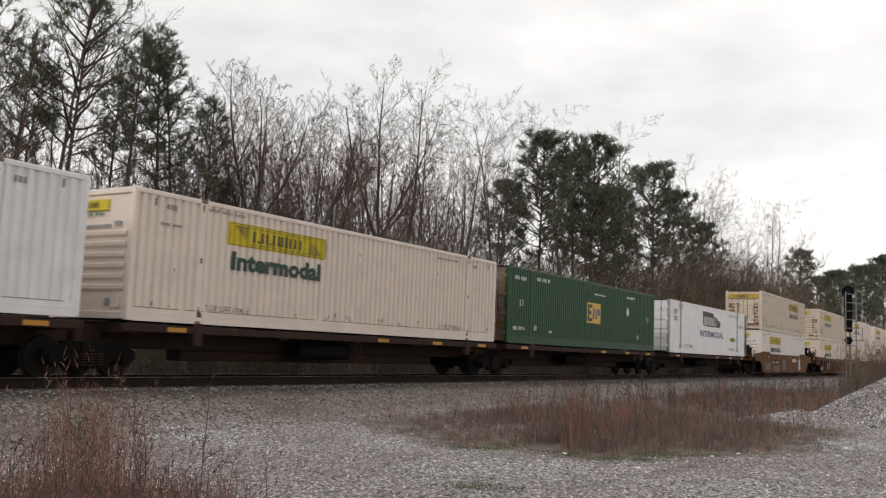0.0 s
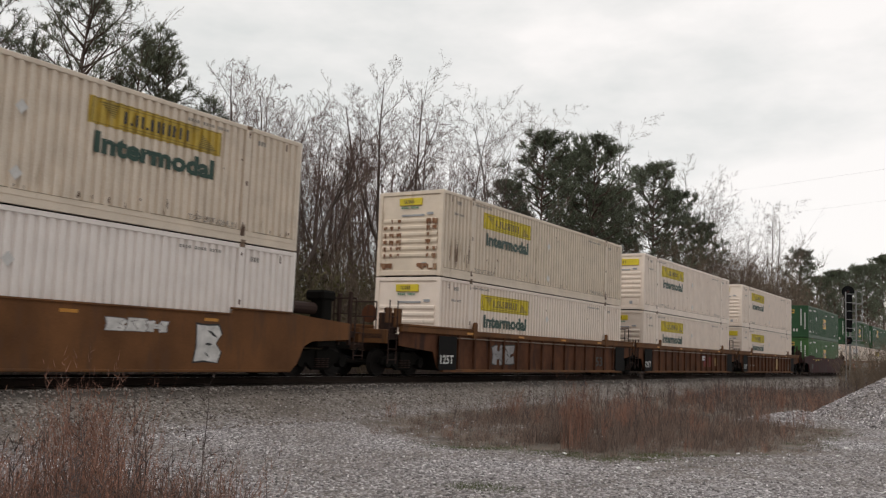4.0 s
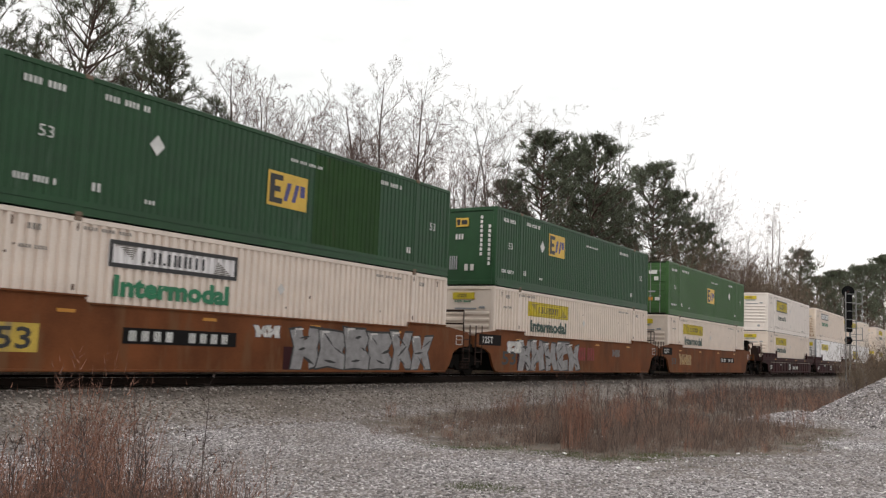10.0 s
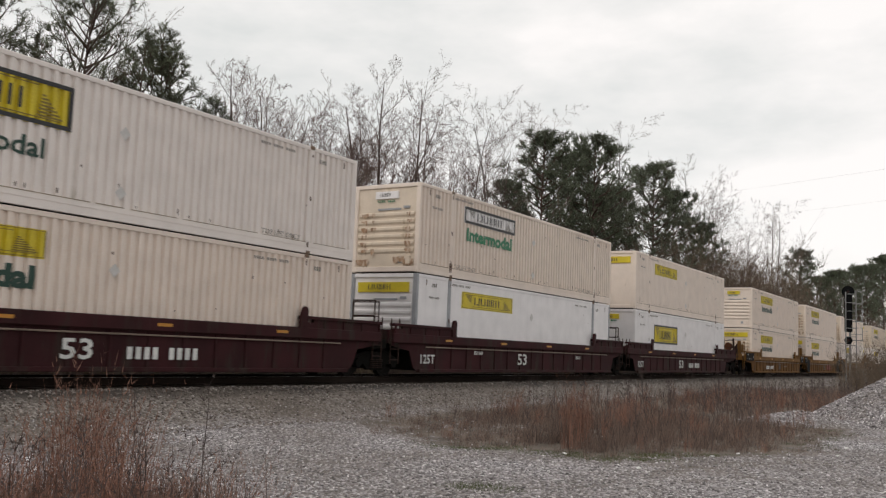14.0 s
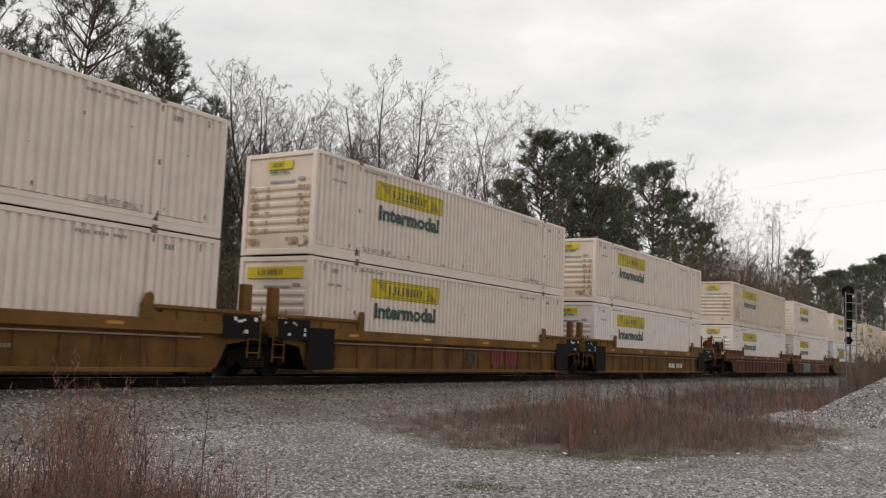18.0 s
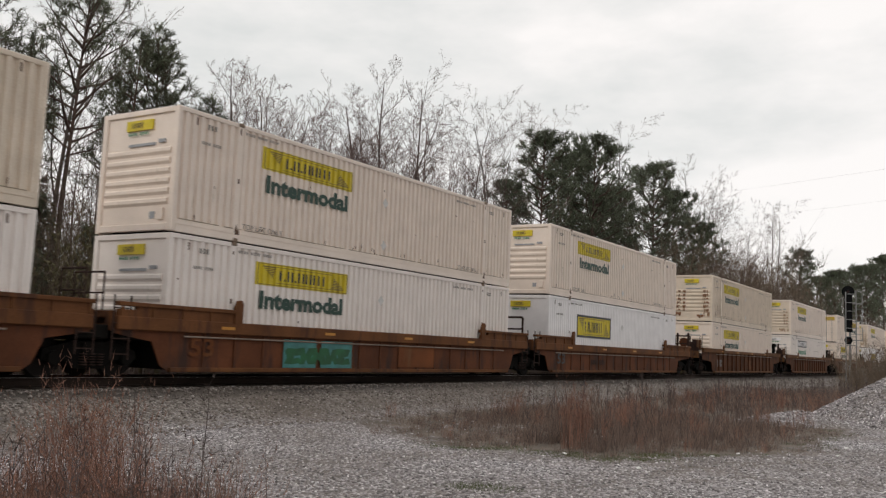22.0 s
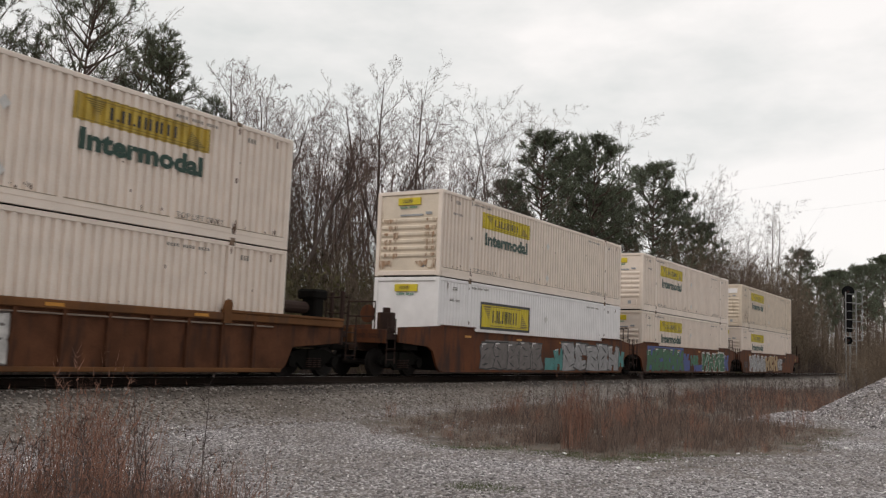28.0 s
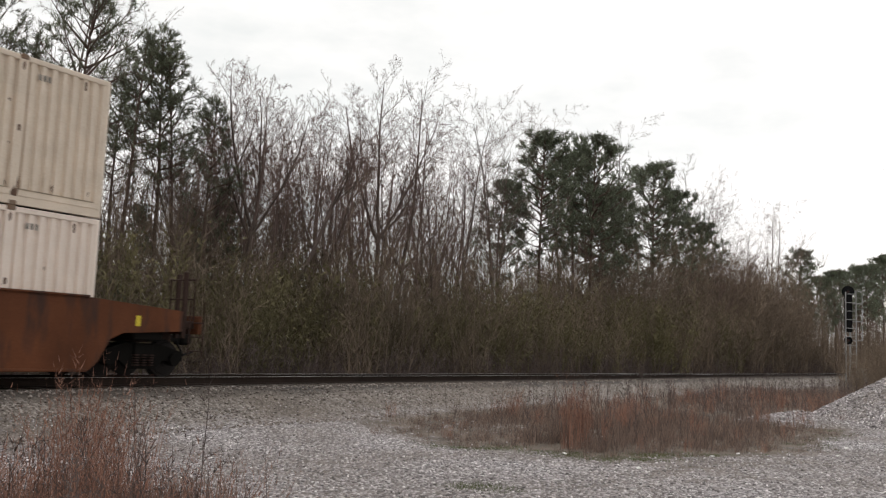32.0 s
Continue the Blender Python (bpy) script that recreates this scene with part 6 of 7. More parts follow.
nodding = []
tuft_meshes = [arrays_mesh("grass_tuft", *a, M["grass_red"]) for a in [grass_arrays(141 + i, 1.3, 0.16, 26, 0.3, True, 0.0032) for i in range(4)]]
for i, (x, y, z, turn, size, k) in enumerate([(x, y, ground_z(x, y) - 0.02, x * 9, s, 0) for x, y, s in ((5.9, 8.0, 1.2), (6.2, 8.2, 1.25), (6.1, 7.7, 1.1), (6.5, 7.9, 1.0), (5.95, 7.85, 1.15), (6.05, 8.1, 1.2), (5.8, 7.75, 1.05), (6.2, 8.0, 1.1), (5.6, 6.2, 0.62), (5.7, 6.15, 0.55), (5.5, 6.25, 0.6))] + sow(66, near_clump, (2.6, 9.0, 4.5, 11.5), (0.5, 0.9), 1)):
    tuft = new("grass_tuft", tuft_meshes[i % 4])
    tuft.matrix_basis = pose(x, y, z, 0, 0, math.degrees(turn))
    tuft.scale = (size, size, size)
    tagged(tuft, "tall dry reddish grass tuft swaying in the wind", "grass", "tall grass at the yard's edge")
    nodding.append((tuft, x, y, z, math.degrees(turn), i))
spots = sow(110, lambda x, y: weed_zone(x, y) * 0.5, (14, 50, 3, 13.5), (0.45, 0.85), 2)
plumes = [grass_arrays(151 + i, 1.55, 0.07, 30, 0.12, True, 0.004) for i in range(3)]
stuff("grass_plumes", scatter("grass_plumes", plumes, [(x, y, ground_z(x, y) - 0.02, x * 3, s, k) for x, y, s, k in ((15.55, 6.96, 1.0, 0), (15.62, 6.9, 0.95, 1), (15.9, 6.78, 0.92, 2), (15.82, 6.84, 0.85, 0), (16.4, 6.6, 0.6, 1), (20.5, 6.2, 0.7, 2))], M["grass_red"]), "two tall russet plumes of dry grass among the weeds", "grass")
stuff("red_grass", scatter("red_grass", red_grass, spots, M["grass_red"]), "tall dry reddish grass at the edge of the gravel yard", "grass")
spots = sow(170, near_clump, (2.2, 8.5, 4.5, 11.5), (0.4, 0.85), 3) + sow(800, weed_zone, (13, 60, 3, 13.5), (0.35, 1.0), 4) + sow(900, weed_zone, (13, 25, 3, 12.5), (0.3, 0.75), 14)
stuff("tan_grass", scatter("tan_grass", tan_grass, spots, M["grass_tan"]), "dry tan grass in the strip beside the track", "grass")
spots = sow(170, near_clump, (2.2, 8.5, 4.5, 11.5), (0.3, 0.75), 5) + sow(1000, weed_zone, (13, 75, 3, 13.5), (0.3, 1.0), 6)
spots += [(x, y, ground_z(x, y) - 0.02, 1.0, s, k) for x, y, s, k in ((19.6, 7.2, 1.0, 0), (19.9, 7.0, 1.15, 1), (20.4, 7.6, 1.0, 2), (17.2, 8.6, 0.9, 3), (16.6, 8.9, 0.85, 4), (23.0, 7.5, 1.0, 5), (25.0, 6.2, 0.9, 1), (18.4, 7.9, 0.95, 4), (7.2, 7.5, 1.0, 0), (6.7, 7.9, 0.9, 1), (7.7, 7.0, 0.55, 2), (8.66, 5.83, 0.22, 3), (18.3, 12.4, 0.45, 4), (18.35, 12.45, 0.4, 5), (6.0, 8.3, 0.8, 3))]
stuff("dead_weeds", scatter("dead_weeds", stalks, spots, M["weed_dark"]), "dark dead weed stalks beside the track", "weeds")


def green_edge(x, y):
    return math.exp(-((weed_edge(x, y) - 0.1) / 0.4) ** 2) * (1 if 4.6 < y < 10 and x < 17 else 0.12)


spots = sow(330, green_edge, (13.5, 26, 3, 10.5), (0.5, 1.2), 7)
spots += sow(14, lambda x, y: math.exp(-((x - 10.2) / 0.25) ** 2 - ((y - 5.7) / 0.3) ** 2), (9.5, 11, 5, 6.5), (0.35, 0.7), 8)
stuff("green_grass", scatter("green_grass", short_green, spots, M["grass_green"]), "short new green grass at the foot of the weeds", "grass")


# ---- stones ----
def stone_arrays(seed):
    rng = random.Random(seed)
    bm = bmesh.new()
    bmesh.ops.create_icosphere(bm, subdivisions=1, radius=1.0)
    bmesh.ops.dissolve_verts(bm, verts=rng.sample(bm.verts[:], 3))
    bmesh.ops.triangulate(bm, faces=bm.faces[:])
    bm.verts.index_update()
    s = (1.0, rng.uniform(0.6, 0.95), rng.uniform(0.45, 0.75))
    v = np.array([[c * k * rng.uniform(0.75, 1.15) for c, k in zip(p.co, s)] for p in bm.verts], np.float32)
    t = np.array([[p.index for p in q.verts] for q in bm.faces], np.int32)
    bm.free()
    return v, t


rocks = [stone_arrays(201 + i) for i in range(8)]


def pile_z(x, y):
    top = ground_z(x, y)
    for cx, cy, r, h in PILES:
        d = math.hypot(x - cx, y - cy) / r
        if d < 1:
            top = max(top, ground_z(x, y) + h * (1 - d ** 1.15) + 0.12 * noise.noise((x * 0.6, y * 0.6, 5)) * (1 - d))
    return top


def strew(count, seed, box, size, keep, height=ground_z):
    r = random.Random(seed)
    out = []
    while len(out) < count:
        x, y = r.uniform(box[0], box[1]), r.uniform(box[2], box[3])
        if keep(x, y) > r.random():
            s = r.uniform(*size) * (1.3 if r.random() < 0.06 else 1)
            out.append((x, y, height(x, y) + s * 0.15, r.uniform(0, 6.3), s, r.randrange(8)))
    return out


def in_view(x, y):
    a = math.degrees(math.atan2(y, x))
    return 1.0 if 3 < a < 62 and x * x + y * y > 49 else 0.0


def yard(x, y):
    return in_view(x, y) * (1 - 0.93 * weed_zone(x, y)) * min(1, 130 / (x * x + y * y))


spots = strew(22000, 1, (4, 34, 0, 14.5), (0.012, 0.032), yard)
stuff("yard_gravel", scatter("yard_gravel", rocks, spots, M["stone"]), "loose pale grey crushed stone on the yard", "gravel")
spots = strew(7000, 2, (8, 60, 13.0, 16.1), (0.025, 0.05), lambda x, y: in_view(x, y) * min(1, 18 / x))
stuff("track_ballast", scatter("track_ballast", rocks, spots, M["ballast_stone"]), "grey-brown ballast stones on the shoulder of the track", "gravel")


def build_pile(cx, cy, r, h, label, stones):
    vs, fs, n, k = [], [], 40, 14
    for j in range(k + 1):
        for i in range(n):
            a, d = 2 * math.pi * i / n, r * j / k
            x, y = cx + d * math.cos(a), cy + d * math.sin(a)
            vs.append((x, y, pile_z(x, y) - (0.06 if j == k else 0.0)))
    for j in range(k):
        for i in range(n):
            q = (j * n + i, j * n + (i + 1) % n, (j + 1) * n + (i + 1) % n, (j + 1) * n + i)
            fs.append(tuple(reversed(q)))
    s = Shape()
    s.v, s.f = vs, fs
    me = s.mesh("gravel_mound", M["ground"], True)
    layer = me.color_attributes.new("zone", "FLOAT_COLOR", "POINT")
    layer.data.foreach_set("color", [1, 0, 0, 1] * len(vs))
    heap = tagged(new("gravel_mound", me), label, "gravel heap", "heaps of crushed stone")
    spots = strew(stones, 3, (cx - r, cx + r * 0.4, cy - r * 0.2, cy + r), (0.025, 0.055), lambda x, y: 1.0 if math.hypot(x - cx, y - cy) < r * 1.02 else 0.0, pile_z)
    part("loose_gravel", scatter("loose_gravel", rocks, spots, M["stone"]), heap)["kind"] = "stuff"
    return heap


build_pile(*PILES[0], "heap of pale grey crushed stone at the yard's edge", 5200)
build_pile(*PILES[1], "low mound of grey crushed stone beside the weeds", 600)
for x, y, sx, sy in ((13.7, 4.95, 0.10, 0.04), (16.4, 4.6, 0.08, 0.04), (17.4, 4.4, 0.07, 0.04), (18.6, 2.9, 0.07, 0.04), (14.6, 6.6, 0.1, 0.06), (20.4, 3.0, 0.1, 0.05)):
    sx, sy = sx * 0.55, sy * 0.7
    s = Shape().add([(-sx, -sy, 0), (sx * 0.3, -sy * 1.2, 0.015), (sx, -sy * 0.4, 0.0), (sx * 0.8, sy, 0.02), (-sx * 0.2, sy * 1.1, 0.01), (-sx, sy * 0.5, 0.025), (0, 0, 0.035)], [(0, 1, 6), (1, 2, 6), (2, 3, 6), (3, 4, 6), (4, 5, 6), (5, 0, 6), (5, 4, 3, 2, 1, 0)])
    ob = new("paper_scrap", s.mesh("paper_scrap", M["litter"]))
    ob.matrix_basis = pose(x, y, ground_z(x, y) + 0.01, 0, 0, x * 50)
    tagged(ob, "crumpled white scrap of litter on the gravel", "litter", "litter on the gravel")


# ---- lineside: signal, pole, wires ----
def block_signal(x, y):
    z0 = ground_z(x, y)
    sg = thing("railway_signal", "black two-headed railway signal on a galvanised ladder mast", "railway signal", m=pose(x, y, z0, 0, 0, 6))
    part("footing", Shape().box(-0.4, 0.4, -0.4, 0.4, -0.1, 0.35, 0.03).mesh("footing", M["galvanised"]), sg)
    part("mast", Shape().tube((0, 0, 0.3), (0, 0, 8.4), 0.085, n=10).mesh("mast", M["galvanised"]), sg)
    for zc in (8.02, 3.9):
        hd = part("signal_head", Shape().tube((-0.24, 0.12, zc), (-0.16, 0.12, zc), 0.5 if zc > 5 else 0.32, n=20).box(-0.16, 0.2, -0.1, 0.34, zc - 0.3, zc + 0.3, 0.03).mesh("signal_head", M["signal_black"]), sg)
        part("lens", Shape().tube((-0.27, 0.12, zc), (-0.24, 0.12, zc), 0.11, n=14).mesh("lens", M["lens"]), hd)
        part("hood", Shape().tube((-0.5, 0.12, zc + 0.04), (-0.24, 0.12, zc + 0.04), 0.15, n=14, caps=False).mesh("hood", M["signal_black"]), hd)
    part("backboard", Shape().box(-0.2, -0.14, -0.2, 0.42, 4.6, 7.9, 0.05).mesh("backboard", M["signal_black"]), sg)
    for yy in (0.3, -0.5):
        part("ladder_rail", Shape().tube((-0.5, yy, 0.4), (-0.5, yy, 8.0), 0.045).mesh("ladder_rail", M["galvanised"]), sg)
    for i in range(11):
        z = 0.6 + i * 0.72
        part("rung", cached(("sigrung", i), "rung", M["galvanised"], lambda: Shape().tube((-0.5, 0.3, z), (-0.5, -0.5, z), 0.03, n=5)), sg)
    for zz in (3.9, 5.5, 7.0):
        pf = part("platform", Shape().box(-0.1, 0.75, -0.95, 0.05, zz, zz + 0.06).mesh("platform", M["galvanised"]), sg)
        part("guard_rail", Shape().tube((0.75, -0.95, zz), (0.75, -0.95, zz + 1.1), 0.02).tube((0.75, 0.05, zz), (0.75, 0.05, zz + 1.1), 0.02).tube((-0.1, -0.95, zz), (-0.1, -0.95, zz + 1.1), 0.02).tube((0.75, -0.95, zz + 1.1), (0.75, 0.05, zz + 1.1), 0.02).tube((0.75, -0.95, zz + 1.1), (-0.1, -0.95, zz + 1.1), 0.02).tube((0.75, -0.95, zz + 0.55), (0.75, 0.05, zz + 0.55), 0.02).mesh("guard_rail", M["galvanised"]), pf)
    part("relay_case", Shape().box(0.5, 1.2, -1.2, -0.6, 0.1, 1.6, 0.03).mesh("relay_case", M["galvanised"]), sg)
    return sg


block_signal(84.2, 12.05)


def wire(a, b, sag):
    cu = Shape()
    a, b = Vector(a), Vector(b)
    n = 16
    pts = []
    for i in range(n + 1):
        f = i / n
        p = a.lerp(b, f)
        p.z -= sag * 4 * f * (1 - f)
        pts.append(p)
    for i in range(n):
        cu.tube(pts[i], pts[i + 1], 0.012, n=4, caps=False)
    tagged(new("power_line", cu.mesh("power_line", M["cable"])), "thin grey overhead power line against the sky", "power line", "overhead power lines")


def line_pole(x, y, z):
    base = ground_z(x, y)
    lp = thing("power_pole", "tall grey steel power-line pole", "power pole", "poles of the power lines", pose(x, y, base))
    part("shaft", cached(("lineshaft", z), "shaft", M["galvanised"], lambda: Shape().tube((0, 0, -0.3), (0, 0, z - base), 0.42, 0.2, n=10)), lp)
    part("bracket", Shape().box(-1.2, 0.1, -0.12, 0.12, z - base - 0.12, z - base + 0.02, 0.02).mesh("bracket", M["galvanised"]), lp)


for a, b in (((196.0, 77.8, 35.0), (130.0, -9.0, 29.0)), ((211.0, 74.0, 32.0), (128.4, -3.2, 23.9))):
    wire(a, b, 0.35)
    line_pole(a[0] + 0.6, a[1], a[2])
    line_pole(b[0] + 0.6, b[1], b[2])
utility = thing("utility_pole", "weathered wooden utility pole beyond the woods", "utility pole", m=pose(165, 27.6, -0.5))
part("pole", Shape().tube((0, 0, 0), (0, 0, 11.0), 0.16, 0.11, n=8).mesh("pole", M["wood_pole"]), utility)
part("crossarm", Shape().box(-0.06, 0.06, -1.2, 1.2, 10.2, 10.32).mesh("crossarm", M["wood_pole"]), utility)


# ---- the train ----
# where each load's leading end stands along the train, in metres
LEAD = {0: -4.2, 1: 13.1, 2: 30.2, 3: 48.85, 4: 69.91, 5: 93.17, 6: 112.50, 7: 132.0, 8: 155.46, 9: 178.94, 10: 198.35, 11: 217.8, 12: 241.2, 13: 260.68, 14: 280.18,
        15: 303.65, 16: 323.13, 17: 342.62, 18: 366.05, 19: 385.5, 20: 405.12, 21: 428.44, 22: 451.7, 23: 474.46, 24: 498.0, 25: 517.2, 26: 536.79}
# how far the train has gone, in seconds and metres
GONE = [(0, 0.2), (1, 17.15), (2, 34.05), (3, 51.0), (3.5, 59.46), (5.5, 93.05), (6, 101.42), (7, 118.43), (8, 135.37), (9, 152.38), (10, 169.38), (11, 186.14), (12, 203.04), (13, 219.94), (14, 236.78), (14.5, 245.25),
        (16.5, 279.0), (17, 287.42), (18, 304.35), (18.5, 312.6), (19, 320.7), (20, 337.63), (21, 354.57), (22, 371.57), (23, 388.53), (24, 405.56), (25, 422.49), (27.5, 464.3), (28, 472.8), (29, 489.84), (30, 506.8), (31, 523.92), (32, 540.87)]
NEAR_Y = 16.0
LOW, HIGH, DECK = 0.35, 3.27, 1.22
rolling = []


def ride(ob, i, z):
    rolling.append((ob, LEAD[i], z))


CREAM = "cream-white corrugated 53-foot container with a yellow sign"
WHITE = "white 53-foot container with a yellow sign"
STACKS = {
    0: [None, ("bright", "N", "deep", False, False, False, "plain white corrugated 53-foot container")],
    5: [("cream", "Y", "deep", False, False, False, CREAM), ("dirty", "Y", "deep", False, True, False, CREAM + " and rusty end")],
    6: [("cream", "Y", "deep", False, False, False, CREAM), ("cream", "Y", "deep", False, False, True, CREAM)],
    7: [("cream", "Y", "deep", False, False, True, CREAM), ("cream", "Y", "deep", False, False, False, CREAM)],
    12: [("cream", "Y", "deep", False, False, False, CREAM), ("white", "I", "deep", False, False, False, "white 53-foot container with a black-edged yellow sign")],
    13: [("bright", "O", "plain", False, False, False, "smooth white container with grey posts and a yellow sign"), ("cream", "W", "deep", False, True, False, "cream corrugated container with a white sign and a rusty end")],
    14: [("bright", "B", "fine", False, False, False, "bright white container with a black-edged yellow sign"), ("cream", "O", "fine", False, False, True, CREAM)],
    15: [("cream", "Y", "deep", False, True, True, CREAM), ("cream", "Y", "deep", False, False, False, CREAM)],
    16: [("cream", "Y", "deep", False, False, True, CREAM), ("cream", "Y", "deep", False, True, False, CREAM + " and rusty end")],
    17: [("white", "Y", "deep", False, False, False, WHITE), ("cream", "Y", "deep", False, True, False, CREAM)],
    18: [("white", "Y", "deep", False, False, False, WHITE), ("dirty", "Y", "deep", False, False, False, "dirty cream corrugated container with a yellow sign")],
    19: [("white", "Y", "deep", False, False, False, WHITE), ("cream", "Y", "deep", False, False, False, CREAM)],
    20: [("bright", "B", "fine", False, False, False, "bright white container with a black-edged yellow sign"), ("cream", "Y", "deep", False, False, False, CREAM)],
    21: [("cream", "Y", "deep", False, False, False, CREAM), ("dirty", "Y", "deep", False, True, False, "dirty cream container with rust streaks on its end")],
    22: [("white", "W", "deep", False, False, False, "white corrugated container with a white sign and green word"), ("cream", "Y", "deep", False, True, False, CREAM + " and rusty end")],
    23: [("cream", "Y", "deep", False, False, False, CREAM), ("cream", "R", "deep", True, False, False, "cream corrugated container running doors first")],
    24: [("bright", "B", "fine", False, False, False, "bright white container with a black-edged yellow sign"), ("cream", "Y", "deep", False, True, False, CREAM)],
    25: [("cream", "Y", "deep", False, False, False, CREAM), ("cream", "Y", "deep", False, False, False, CREAM)],
    26: [("cream", "Y", "deep", False, False, False, CREAM), ("dirty", "Y", "deep", False, False, True, "dirty cream corrugated container with a yellow sign")],
    1: [None, ("cream", "Y", "deep", False, False, False, CREAM)],
    4: [("white", "Y", "deep", False, False, False, WHITE), ("dirty", "R", "deep", True, True, False, "dirty cream container running doors first")],
    9: [("cream", "W", "deep", False, False, False, "cream container with a white sign and green word"), None],
    10: [("cream", "Y", "deep", False, False, False, CREAM), None],
    11: [("cream", "Y", "deep", False, False, False, CREAM), None],
}
GREEN = "dark green 53-foot container with white markings"
for i, pair in STACKS.items():
    for level, spec in enumerate(pair):
        if spec:
            paint, mark, ribs, doors, rusty, tall, label = spec
            ob = freight_container(label, paint, mark, ribs, doors, rusty, tall)
            ride(ob, i, DECK if i < 4 else (LOW, HIGH)[level])
ride(green_container(GREEN, "dark_green", 7.42, True, end_paint="casting"), 2, DECK)
ride(reefer_container("smooth white refrigerated container with grey posts"), 3, DECK)
ride(green_container("faded green 53-foot container with white markings", "light_green", 7.3), 8, LOW)
ride(green_container(GREEN, "dark_green", 7.33), 8, HIGH)
ride(green_container(GREEN + " and a pale repainted patch", "dark_green", 7.38, patch=True), 9, HIGH)
ride(green_container(GREEN, "dark_green", 4.42, logo_z=1.57), 10, HIGH)
ride(green_container("faded green 53-foot container running doors first", "light_green", 7.35, True), 11, HIGH)

